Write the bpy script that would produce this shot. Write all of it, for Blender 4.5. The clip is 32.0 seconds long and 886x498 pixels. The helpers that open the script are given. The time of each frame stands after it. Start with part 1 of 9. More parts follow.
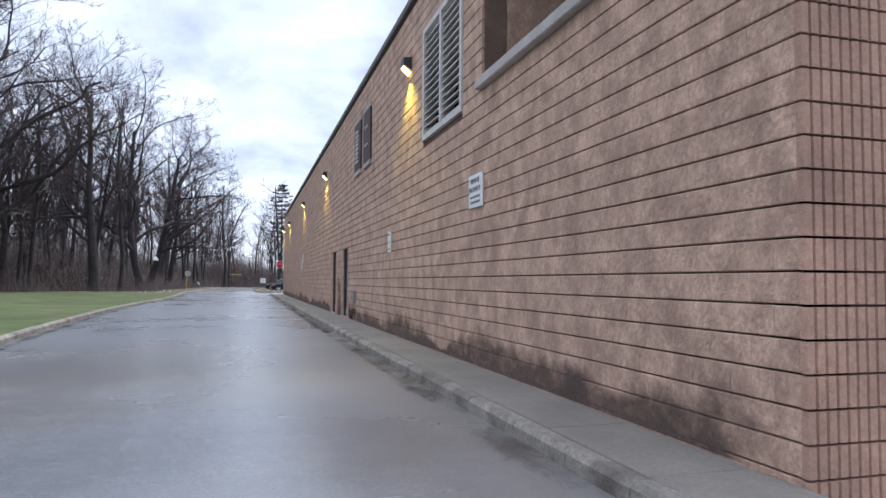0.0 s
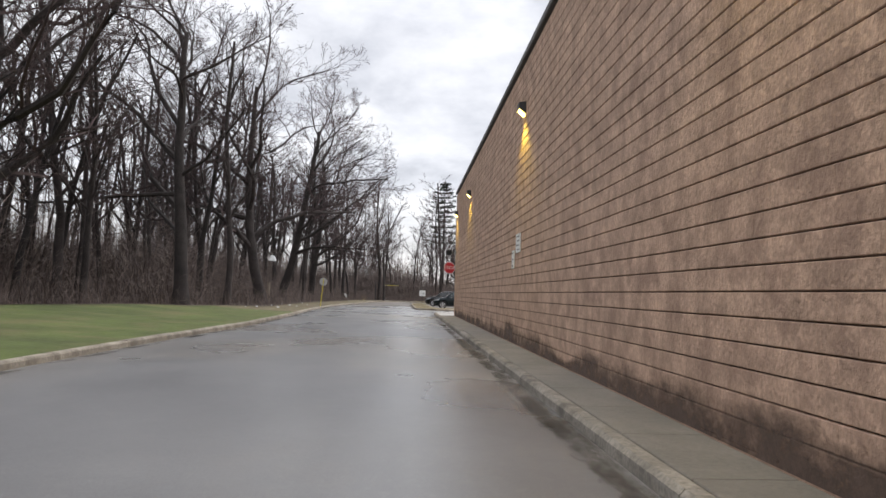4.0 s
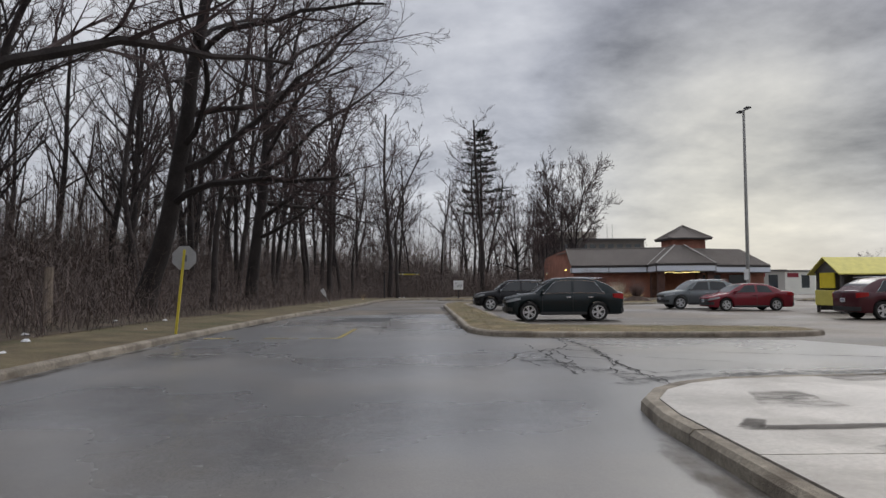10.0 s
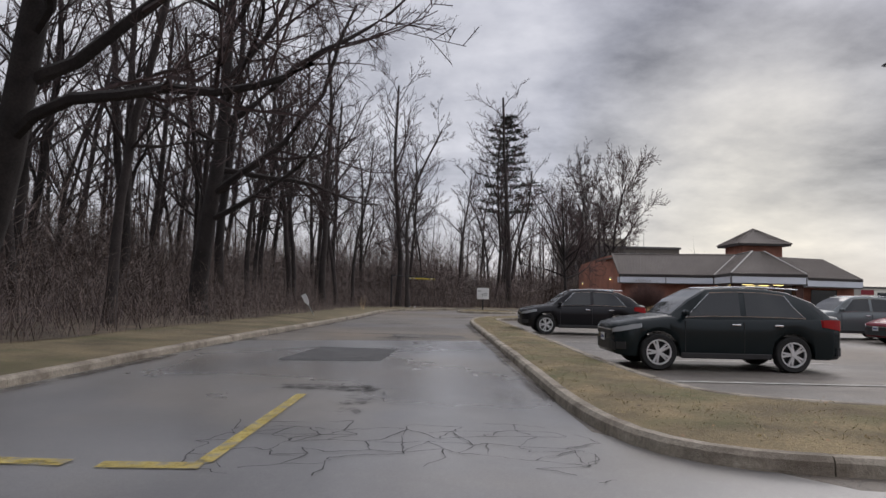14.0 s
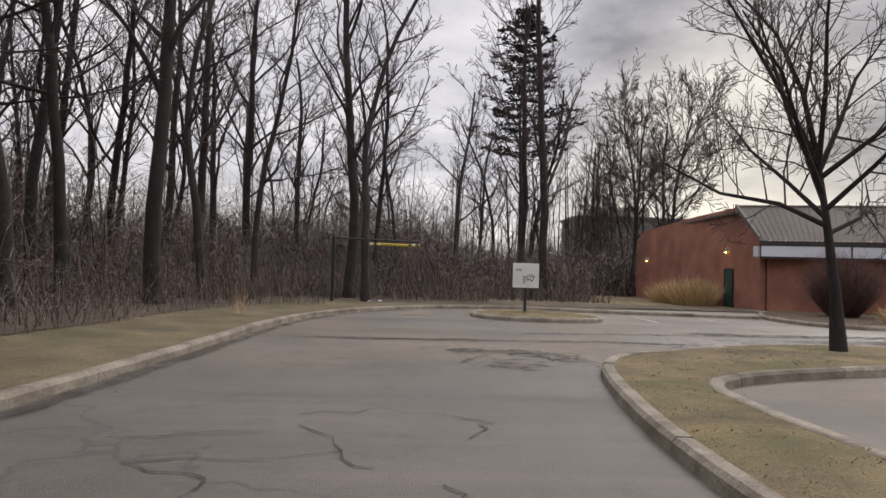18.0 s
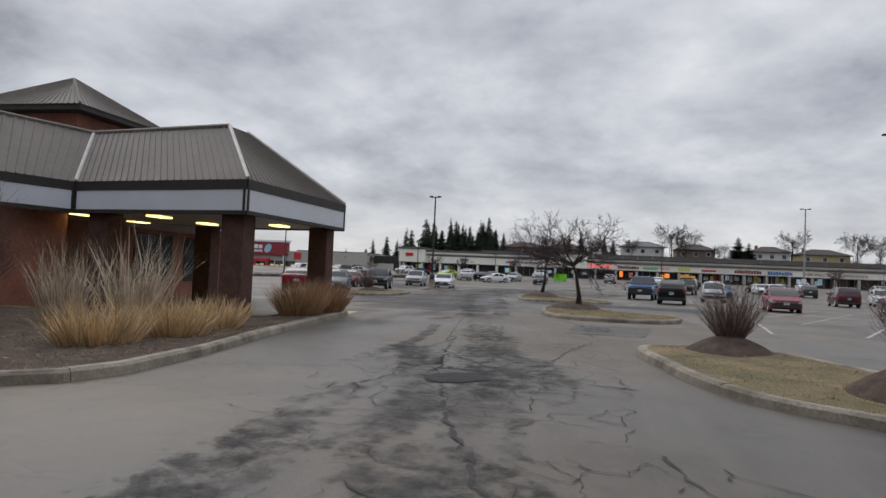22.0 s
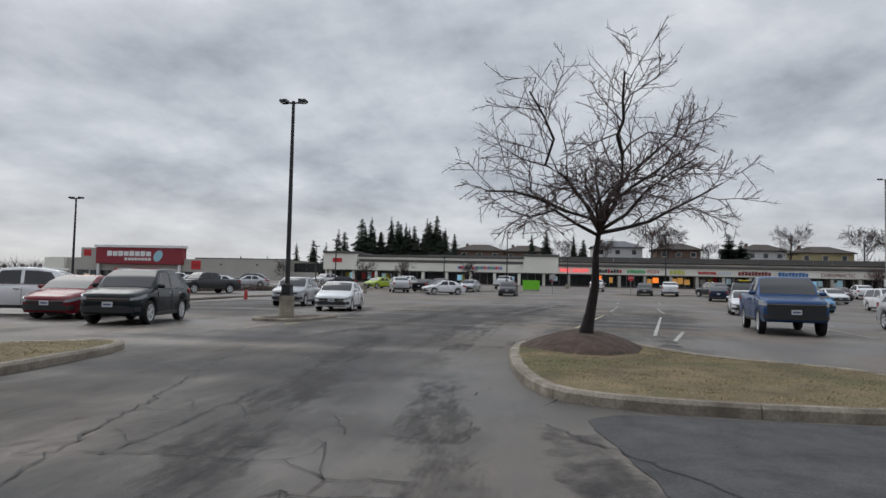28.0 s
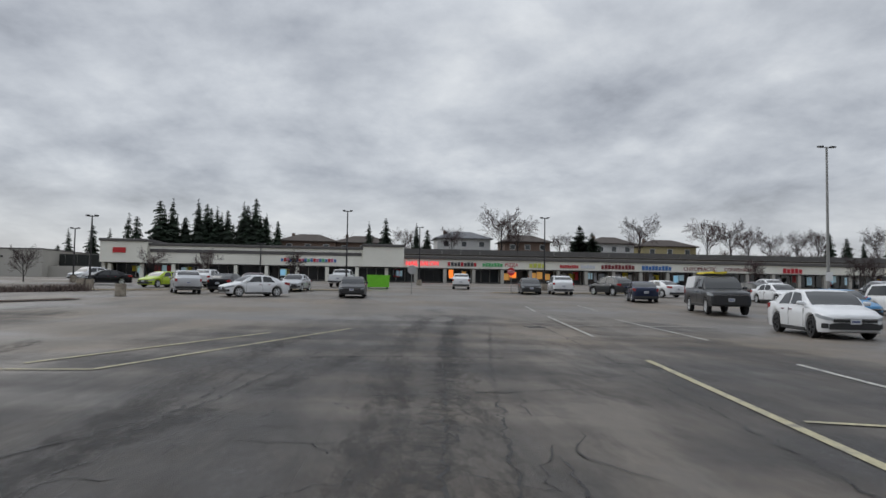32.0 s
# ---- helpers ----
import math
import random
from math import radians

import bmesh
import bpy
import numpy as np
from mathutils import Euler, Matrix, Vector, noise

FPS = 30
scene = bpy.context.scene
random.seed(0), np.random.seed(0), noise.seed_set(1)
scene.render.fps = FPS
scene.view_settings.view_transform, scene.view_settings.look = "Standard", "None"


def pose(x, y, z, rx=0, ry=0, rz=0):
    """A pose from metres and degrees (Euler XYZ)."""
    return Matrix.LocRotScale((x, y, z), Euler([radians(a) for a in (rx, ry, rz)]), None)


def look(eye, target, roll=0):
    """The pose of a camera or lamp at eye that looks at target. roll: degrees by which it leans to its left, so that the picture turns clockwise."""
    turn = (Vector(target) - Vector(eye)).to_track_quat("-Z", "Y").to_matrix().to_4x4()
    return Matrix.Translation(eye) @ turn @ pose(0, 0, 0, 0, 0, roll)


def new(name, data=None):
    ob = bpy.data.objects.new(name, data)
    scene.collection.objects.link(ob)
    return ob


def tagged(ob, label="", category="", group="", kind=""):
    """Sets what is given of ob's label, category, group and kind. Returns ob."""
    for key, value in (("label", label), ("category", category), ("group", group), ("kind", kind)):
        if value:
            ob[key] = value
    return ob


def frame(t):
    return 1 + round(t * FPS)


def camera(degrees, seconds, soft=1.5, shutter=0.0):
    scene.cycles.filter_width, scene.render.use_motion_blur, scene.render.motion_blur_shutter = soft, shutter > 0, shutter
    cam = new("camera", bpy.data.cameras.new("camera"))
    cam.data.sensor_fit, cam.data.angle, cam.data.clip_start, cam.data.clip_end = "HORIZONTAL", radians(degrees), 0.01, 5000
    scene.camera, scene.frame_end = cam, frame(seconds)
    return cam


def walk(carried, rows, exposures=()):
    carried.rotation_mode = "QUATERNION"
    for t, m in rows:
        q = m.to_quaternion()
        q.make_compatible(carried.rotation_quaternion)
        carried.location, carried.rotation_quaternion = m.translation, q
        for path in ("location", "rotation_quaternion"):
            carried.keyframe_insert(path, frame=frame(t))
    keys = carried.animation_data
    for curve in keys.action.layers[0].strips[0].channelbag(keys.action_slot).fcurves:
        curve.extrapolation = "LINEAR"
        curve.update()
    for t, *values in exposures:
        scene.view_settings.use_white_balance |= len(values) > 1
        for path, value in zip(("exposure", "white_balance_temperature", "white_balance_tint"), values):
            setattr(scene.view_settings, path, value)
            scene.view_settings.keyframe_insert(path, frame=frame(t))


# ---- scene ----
cam = camera(66.10, 32.0)
PATH = [
    (0.0, pose(-0.323, -47.570, 1.396, 92.77, -0.36, -16.07)),
    (0.5, pose(-0.100, -45.273, 1.393, 93.04, -0.89, -10.65)),
    (1.0, pose(-0.000, -42.826, 1.397, 93.39, -1.61, -6.85)),
    (1.5, pose(0.038, -39.852, 1.395, 93.58, -1.73, -4.28)),
    (2.0, pose(0.016, -36.632, 1.386, 93.58, -1.56, -2.83)),
    (2.5, pose(-0.044, -33.111, 1.379, 93.65, -1.37, -1.97)),
    (3.0, pose(0.013, -29.598, 1.384, 93.71, -1.38, -3.25)),
    (3.5, pose(0.116, -25.995, 1.389, 93.75, -1.47, -3.94)),
    (4.0, pose(0.172, -22.206, 1.389, 93.80, -1.53, -3.04)),
    (4.5, pose(0.118, -18.136, 1.384, 93.86, -1.50, -1.21)),
    (5.0, pose(0.082, -13.687, 1.377, 93.96, -1.28, -1.39)),
    (5.5, pose(0.055, -9.021, 1.372, 93.94, -0.96, -1.52)),
    (6.0, pose(0.023, -4.420, 1.368, 93.69, -0.65, -1.56)),
    (6.5, pose(0.000, 0.000, 1.365, 93.39, -0.51, -1.45)),
    (7.0, pose(-0.046, 3.934, 1.365, 93.32, -0.47, -1.25)),
    (7.5, pose(-0.082, 7.279, 1.367, 93.33, -0.44, -1.02)),
    (8.0, pose(-0.115, 10.200, 1.373, 93.16, -0.40, -0.85)),
    (8.5, pose(-0.159, 12.771, 1.383, 93.10, -0.38, -0.88)),
    (9.0, pose(-0.191, 14.704, 1.389, 93.06, -0.22, -1.02)),
    (9.5, pose(-0.220, 15.962, 1.393, 93.05, 0.03, -1.11)),
    (10.0, pose(-0.218, 16.584, 1.393, 93.08, 0.22, -1.16)),
    (10.5, pose(-0.225, 17.040, 1.392, 93.10, 0.33, -1.19)),
    (11.0, pose(-0.249, 17.587, 1.390, 93.10, 0.36, -1.19)),
    (11.5, pose(-0.291, 18.448, 1.389, 93.09, 0.55, -1.12)),
    (12.0, pose(-0.346, 19.800, 1.399, 93.44, 0.41, -0.92)),
    (12.5, pose(-0.406, 21.581, 1.418, 94.29, -0.21, -0.68)),
    (13.0, pose(-0.503, 23.782, 1.433, 94.64, -0.73, -0.44)),
    (13.5, pose(-0.615, 26.340, 1.433, 94.29, -1.12, -0.30)),
    (14.0, pose(-0.737, 29.227, 1.429, 93.68, -1.36, -0.26)),
    (14.5, pose(-0.883, 32.383, 1.422, 93.44, -1.47, -0.43)),
    (15.0, pose(-0.986, 35.752, 1.410, 93.20, -1.47, -0.62)),
    (15.5, pose(-1.078, 39.273, 1.401, 92.94, -1.45, -0.89)),
    (16.0, pose(-1.156, 42.884, 1.397, 92.69, -1.49, -1.12)),
    (16.5, pose(-1.221, 46.400, 1.395, 92.47, -1.69, -1.35)),
    (17.0, pose(-1.271, 49.820, 1.394, 92.36, -2.14, -1.62)),
    (17.5, pose(-1.308, 53.720, 1.395, 92.29, -2.10, -2.06)),
    (18.0, pose(-1.340, 57.279, 1.399, 92.11, -1.80, -2.32)),
    (18.5, pose(-1.350, 60.592, 1.406, 91.88, -1.33, -2.66)),
    (19.0, pose(-1.297, 63.556, 1.407, 91.68, -1.35, -3.37)),
    (19.5, pose(-1.028, 66.049, 1.395, 91.61, -1.72, -7.00)),
    (20.0, pose(-0.303, 68.311, 1.381, 91.66, -2.16, -17.52)),
    (20.5, pose(0.982, 70.319, 1.380, 91.96, -2.34, -32.66)),
    (21.0, pose(2.732, 71.822, 1.395, 92.39, -2.54, -48.52)),
    (21.5, pose(4.697, 72.717, 1.406, 92.18, -2.42, -64.26)),
    (22.0, pose(6.648, 73.050, 1.411, 92.09, -2.46, -77.91)),
    (22.5, pose(8.637, 73.085, 1.410, 91.96, -2.08, -86.84)),
    (23.0, pose(10.770, 73.062, 1.410, 92.03, -1.68, -90.44)),
    (23.5, pose(13.114, 73.139, 1.406, 92.17, -1.85, -90.89)),
    (24.0, pose(15.703, 73.338, 1.398, 92.38, -1.82, -89.58)),
    (24.5, pose(18.573, 73.608, 1.390, 92.34, -1.47, -87.40)),
    (25.0, pose(21.544, 73.993, 1.380, 91.74, -0.73, -85.31)),
    (25.5, pose(24.499, 74.457, 1.374, 91.53, 0.27, -83.95)),
    (26.0, pose(27.506, 74.944, 1.380, 91.77, 0.04, -83.19)),
    (26.5, pose(30.543, 75.456, 1.384, 92.21, -0.55, -82.80)),
    (27.0, pose(33.589, 75.983, 1.381, 92.68, -1.04, -82.56)),
    (27.5, pose(36.623, 76.522, 1.370, 93.00, -1.29, -82.31)),
    (28.0, pose(39.620, 77.093, 1.363, 93.06, -1.25, -81.95)),
    (28.5, pose(42.512, 77.684, 1.370, 93.39, -0.87, -81.31)),
    (29.0, pose(45.331, 78.279, 1.385, 93.44, -0.76, -80.87)),
    (29.5, pose(48.107, 78.831, 1.402, 93.49, -1.05, -81.20)),
    (30.0, pose(50.993, 79.322, 1.405, 93.40, -1.31, -83.10)),
    (30.5, pose(53.952, 79.626, 1.399, 93.10, -1.36, -86.73)),
    (31.0, pose(56.721, 79.676, 1.398, 92.83, -1.18, -90.74)),
    (31.5, pose(59.468, 79.546, 1.411, 92.91, -0.91, -93.98)),
    (32.0, pose(62.340, 79.324, 1.430, 92.99, -0.88, -96.34)),
]
walk(cam, PATH, [(0.0, .95, 5700, 11), (2.5, .86, 6350, 10), (5.0, .8, 6800, 11), (7.5, .75, 6600, 11), (8.2, .5, 6600, 11), (9.0, .02, 6500, 11), (13.0, .05, 6550, 13), (14.0, .15, 6550, 14), (17.0, .42, 6900, 14), (19.0, .46, 7000, 15), (20.5, .3, 6700, 13), (22.0, .0, 6500, 10), (25.0, -.05, 6400, 9), (32.0, -.06, 6400, 8)])

# ---- light ----
import mathutils.geometry

world = bpy.data.worlds.new("overcast_sky")
scene.world = world
world.use_nodes = True


def link_nodes(tree, a, b):
    tree.links.new(a, b)


def build_world():
    nt = world.node_tree
    nt.nodes.clear()
    N = nt.nodes.new
    L = nt.links.new
    out = N("ShaderNodeOutputWorld")
    bg = N("ShaderNodeBackground")
    sky = N("ShaderNodeTexSky")
    sky.sky_type = 'NISHITA'
    sky.sun_disc = False
    sky.sun_elevation = radians(38)
    sky.sun_rotation = radians(40)
    tc = N("ShaderNodeTexCoord")
    sep = N("ShaderNodeSeparateXYZ")
    L(tc.outputs["Generated"], sep.inputs[0])

    def math_node(op, a, b=None, clamp=False):
        n = N("ShaderNodeMath")
        n.operation = op
        n.use_clamp = clamp
        for i, v in enumerate((a, b)):
            if v is None:
                continue
            if isinstance(v, (int, float)):
                n.inputs[i].default_value = v
            else:
                L(v, n.inputs[i])
        return n.outputs[0]
    up = math_node('MAXIMUM', sep.outputs[2], 0.0)
    den = math_node('ADD', up, 0.27)
    comb = N("ShaderNodeCombineXYZ")
    L(math_node('DIVIDE', sep.outputs[0], den), comb.inputs[0])
    L(math_node('DIVIDE', sep.outputs[1], den), comb.inputs[1])
    big = N("ShaderNodeTexNoise")
    big.inputs["Scale"].default_value = 1.9
    big.inputs["Detail"].default_value = 9
    big.inputs["Roughness"].default_value = 0.56
    big.inputs["Distortion"].default_value = 0.12
    L(comb.outputs[0], big.inputs["Vector"])
    ramp = N("ShaderNodeValToRGB")
    els = ramp.color_ramp.elements
    els[0].position, els[0].color = 0.24, (0.185, 0.195, 0.225, 1)
    els[1].position, els[1].color = 0.72, (0.84, 0.85, 0.87, 1)
    e = els.new(0.42)
    e.color = (0.43, 0.45, 0.50, 1)
    e = els.new(0.56)
    e.color = (0.61, 0.63, 0.675, 1)
    # a heavier bank of cloud stands in the north-east, with a thinner break low beneath it

    def lobe(direction, inner, outer, amount):
        d = N("ShaderNodeVectorMath")
        d.operation = 'DOT_PRODUCT'
        L(tc.outputs["Generated"], d.inputs[0])
        d.inputs[1].default_value = Vector(direction).normalized()
        r = N("ShaderNodeMapRange")
        r.interpolation_type = 'SMOOTHSTEP'
        r.inputs[1].default_value, r.inputs[2].default_value = math.cos(radians(outer)), math.cos(radians(inner))
        r.inputs[3].default_value, r.inputs[4].default_value = 0.0, amount
        L(d.outputs["Value"], r.inputs[0])
        return r.outputs[0]
    fine = N("ShaderNodeTexNoise")
    fine.inputs["Scale"].default_value = 5.0
    fine.inputs["Detail"].default_value = 8
    fine.inputs["Roughness"].default_value = 0.6
    L(comb.outputs[0], fine.inputs["Vector"])
    thick = math_node('ADD', math_node('MULTIPLY', big.outputs[0], 0.78), math_node('MULTIPLY', fine.outputs[0], 0.22))
    thick = math_node('SUBTRACT', thick, lobe((0.46, 0.82, 0.33), 3, 21, 0.17))
    thick = math_node('SUBTRACT', thick, lobe((0.12, 0.93, 0.36), 2, 22, 0.03))
    thick = math_node('ADD', thick, lobe((0.42, 0.90, 0.15), 1, 13, 0.12))
    thick = math_node('ADD', thick, lobe((0.97, -0.16, 0.13), 1, 12, 0.04))
    L(thick, ramp.inputs[0])
    # a paler, warmer break in the cloud low over the horizon
    low = N("ShaderNodeMapRange")
    low.inputs[1].default_value, low.inputs[2].default_value = 0.0, 0.15
    low.inputs[3].default_value, low.inputs[4].default_value = 0.5, 0.0
    L(sep.outputs[2], low.inputs[0])
    mixw = N("ShaderNodeMixRGB")
    L(low.outputs[0], mixw.inputs[0])
    L(ramp.outputs[0], mixw.inputs[1])
    mixw.inputs[2].default_value = (0.74, 0.73, 0.72, 1)
    glow = N("ShaderNodeVectorMath")
    glow.operation = 'DOT_PRODUCT'
    L(tc.outputs["Generated"], glow.inputs[0])
    glow.inputs[1].default_value = (0.42, 0.89, 0.14)
    gr = N("ShaderNodeMapRange")
    gr.inputs[1].default_value, gr.inputs[2].default_value = 0.955, 1.0
    gr.inputs[3].default_value, gr.inputs[4].default_value = 0.0, 0.75
    L(glow.outputs["Value"], gr.inputs[0])
    warm = N("ShaderNodeMixRGB")
    warm.blend_type = 'MULTIPLY'
    L(gr.outputs[0], warm.inputs[0])
    L(mixw.outputs[0], warm.inputs[1])
    warm.inputs[2].default_value = (1.10, 1.02, 0.78, 1)
    # the overcast vault is brighter towards the zenith
    zen = N("ShaderNodeMapRange")
    zen.inputs[1].default_value, zen.inputs[2].default_value = 0.36, 0.95
    zen.inputs[3].default_value, zen.inputs[4].default_value = 1.0, 2.1
    L(sep.outputs[2], zen.inputs[0])
    mul = N("ShaderNodeMixRGB")
    mul.blend_type = 'MULTIPLY'
    mul.inputs[0].default_value = 1
    L(warm.outputs[0], mul.inputs[1])
    L(zen.outputs[0], mul.inputs[2])
    dim = N("ShaderNodeMixRGB")
    dim.blend_type = 'MULTIPLY'
    dim.inputs[0].default_value = 1
    dim.inputs[2].default_value = (0.10, 0.10, 0.10, 1)
    L(sky.outputs[0], dim.inputs[1])
    mix = N("ShaderNodeMixRGB")
    mix.inputs[0].default_value = 0.94
    L(dim.outputs[0], mix.inputs[1])
    L(mul.outputs[0], mix.inputs[2])
    L(mix.outputs[0], bg.inputs[0])
    bg.inputs[1].default_value = 1.0
    L(bg.outputs[0], out.inputs[0])


build_world()
sun = new("sun", bpy.data.lights.new("sun", 'SUN'))
sun.data.energy = 1.0
sun.data.angle = radians(45)
sun.data.color = (1.0, 0.97, 0.93)
sun.matrix_world = look((50.6, 60.3, 61.5), (0, 0, 0))

# ---- materials ----
MATS = {}


def mat(name, color, rough=0.8, metal=0.0, var=0.25, scale=3.0, fine=40.0, bump=0.0, bump_scale=60.0, spec=0.5, rand=0.0, island=0.0, stain=None, stain_scale=0.4, stain_amt=0.5, emit=0.0, stretch=(1, 1, 1), glass=False):
    """A procedural surface: base colour, two scales of variation, stains and relief, in metres."""
    if name in MATS:
        return MATS[name]
    m = bpy.data.materials.new(name)
    MATS[name] = m
    m.use_nodes = True
    nt = m.node_tree
    N, L = nt.nodes.new, nt.links.new
    b = nt.nodes["Principled BSDF"]
    b.inputs["Roughness"].default_value = rough
    b.inputs["Metallic"].default_value = metal
    b.inputs["Specular IOR Level"].default_value = spec
    tc = N("ShaderNodeTexCoord")
    geo = N("ShaderNodeNewGeometry")
    mp = N("ShaderNodeMapping")
    mp.inputs["Scale"].default_value = stretch
    L(geo.outputs["Position"], mp.inputs[0])
    pos = mp.outputs[0]
    col = None

    def mixc(fac, a, bcol, mode='MIX'):
        n = N("ShaderNodeMixRGB")
        n.blend_type = mode
        if isinstance(fac, float):
            n.inputs[0].default_value = fac
        else:
            L(fac, n.inputs[0])
        for i, v in ((1, a), (2, bcol)):
            if isinstance(v, tuple):
                n.inputs[i].default_value = (*v, 1)
            else:
                L(v, n.inputs[i])
        return n.outputs[0]

    def noise_node(sc, detail=4.0, ro=0.6):
        n = N("ShaderNodeTexNoise")
        n.inputs["Scale"].default_value = sc
        n.inputs["Detail"].default_value = detail
        n.inputs["Roughness"].default_value = ro
        L(pos, n.inputs["Vector"])
        return n.outputs[0]

    def remap(v, a, bb, c, d):
        n = N("ShaderNodeMapRange")
        n.inputs[1].default_value, n.inputs[2].default_value = a, bb
        n.inputs[3].default_value, n.inputs[4].default_value = c, d
        L(v, n.inputs[0])
        return n.outputs[0]
    col = color
    if var > 0:
        f1 = remap(noise_node(scale), 0.3, 0.7, 1 - var, 1 + var)
        f2 = remap(noise_node(fine, 2.0), 0.3, 0.7, 1 - var * 0.7, 1 + var * 0.7)
        col = mixc(1.0, mixc(1.0, tuple(color), f1, 'MULTIPLY'), f2, 'MULTIPLY')
    if stain:
        f3 = remap(noise_node(stain_scale, 6.0, 0.65), 0.48, 0.64, 0.0, stain_amt)
        col = mixc(f3, col, tuple(stain))
    if rand > 0:
        oi = N("ShaderNodeObjectInfo")
        col = mixc(1.0, col, remap(oi.outputs["Random"], 0, 1, 1 - rand, 1 + rand), 'MULTIPLY')
    if island > 0:
        col = mixc(1.0, col, remap(geo.outputs["Random Per Island"], 0, 1, 1 - island, 1 + island), 'MULTIPLY')
    if isinstance(col, tuple):
        b.inputs["Base Color"].default_value = (*col, 1)
    else:
        L(col, b.inputs["Base Color"])
    if bump > 0:
        bn = N("ShaderNodeBump")
        bn.inputs["Strength"].default_value = bump
        bn.inputs["Distance"].default_value = 0.02
        L(noise_node(bump_scale, 3.0), bn.inputs["Height"])
        L(bn.outputs[0], b.inputs["Normal"])
    if emit > 0:
        b.inputs["Emission Color"].default_value = (*color, 1)
        b.inputs["Emission Strength"].default_value = emit
    return m


def asphalt_mat(name="asphalt", base=(0.108, 0.105, 0.101), dark=(0.062, 0.061, 0.063), r_dry=0.68, r_wet=0.42, streak=(0.05, 0.9, 1), relief=0.45, craze=1.0, mott=1.0, film=0.5):
    """Worn asphalt: pale aggregate, damp darker sheets, fine crazing, tyre tracks and patches."""
    m = mat(name, base, 0.62, var=0.22, scale=0.35, fine=45, bump=relief, bump_scale=70, spec=film, stain=dark, stain_scale=0.16, stain_amt=0.75 * mott)
    nt = m.node_tree
    N, L = nt.nodes.new, nt.links.new
    b = nt.nodes["Principled BSDF"]
    geo = N("ShaderNodeNewGeometry")
    vo = N("ShaderNodeTexVoronoi")
    vo.feature = 'DISTANCE_TO_EDGE'
    vo.inputs["Scale"].default_value = 0.55
    nz = N("ShaderNodeTexNoise")
    nz.inputs["Scale"].default_value = 1.3
    nz.inputs["Detail"].default_value = 5
    ad = N("ShaderNodeVectorMath")
    ad.operation = 'MULTIPLY_ADD'
    ad.inputs[1].default_value = (1.5, 1.5, 1.5)
    L(geo.outputs["Position"], nz.inputs["Vector"])
    L(nz.outputs["Color"], ad.inputs[0])
    L(geo.outputs["Position"], ad.inputs[2])
    L(ad.outputs[0], vo.inputs["Vector"])
    edge = N("ShaderNodeMapRange")
    edge.inputs[1].default_value, edge.inputs[2].default_value = 0.004, 0.03
    edge.inputs[3].default_value, edge.inputs[4].default_value = 0.5 * min(craze, 1), 0.0
    L(vo.outputs[0], edge.inputs[0])
    where = N("ShaderNodeTexNoise")
    where.inputs["Scale"].default_value = 0.11
    where.inputs["Detail"].default_value = 3
    L(geo.outputs["Position"], where.inputs["Vector"])
    wr = N("ShaderNodeMapRange")
    wr.inputs[1].default_value, wr.inputs[2].default_value = 0.52, 0.62
    L(where.outputs[0], wr.inputs[0])
    mu = N("ShaderNodeMath")
    mu.operation = 'MULTIPLY'
    L(edge.outputs[0], mu.inputs[0])
    L(wr.outputs[0], mu.inputs[1])
    mx = N("ShaderNodeMixRGB")
    mx.inputs[2].default_value = (0.035, 0.034, 0.034, 1)
    src = b.inputs["Base Color"].links[0].from_socket

    def tex(scale, detail, stretch=(1, 1, 1), rot=0.0):
        mp = N("ShaderNodeMapping")
        mp.inputs["Scale"].default_value = stretch
        mp.inputs["Rotation"].default_value = (0, 0, rot)
        L(geo.outputs["Position"], mp.inputs[0])
        t = N("ShaderNodeTexNoise")
        t.inputs["Scale"].default_value = scale
        t.inputs["Detail"].default_value = detail
        t.inputs["Roughness"].default_value = 0.65
        L(mp.outputs[0], t.inputs["Vector"])
        return t.outputs[0]

    def ranged(v, a, c, d, e):
        n = N("ShaderNodeMapRange")
        n.inputs[1].default_value, n.inputs[2].default_value = a, c
        n.inputs[3].default_value, n.inputs[4].default_value = d, e
        L(v, n.inputs[0])
        return n.outputs[0]

    def blend(fac, a, col, mode='MIX'):
        n = N("ShaderNodeMixRGB")
        n.blend_type = mode
        L(fac, n.inputs[0])
        L(a, n.inputs[1])
        n.inputs[2].default_value = (*col, 1)
        return n.outputs[0]
    # drawn-out tyre streaks, dusty warm areas, pale aggregate grains
    src = blend(ranged(tex(0.7, 6, streak, radians(-8) if streak[0] < streak[1] else 0.0), 0.5, 0.68, 0.0, 0.55 * (.4 + .6 * mott)), src, (dark[0] * .8, dark[1] * .8, dark[2] * .8))
    src = blend(ranged(tex(0.09, 5), 0.46, 0.62, 0.0, 0.8), src, (1.22, 1.10, 0.93), 'MULTIPLY')
    src = blend(ranged(tex(9.0, 5), 0.55, 0.75, 0.0, 0.35), src, (base[0] * 1.7, base[1] * 1.68, base[2] * 1.62))
    src = blend(ranged(tex(2.6, 6), 0.54, 0.7, 0.0, 0.5 * mott), src, (dark[0] * .9, dark[1] * .88, dark[2] * .86))
    # fine crazing in worn spots
    v2 = N("ShaderNodeTexVoronoi")
    v2.feature = 'DISTANCE_TO_EDGE'
    v2.inputs["Scale"].default_value = 3.6
    L(ad.outputs[0], v2.inputs["Vector"])
    e2 = ranged(v2.outputs[0], 0.008, 0.05, 0.6 * craze, 0.0)
    w2 = ranged(tex(0.23, 4), 0.54, 0.6, 0.0, 1.0)
    m2 = N("ShaderNodeMath")
    m2.operation = 'MULTIPLY'
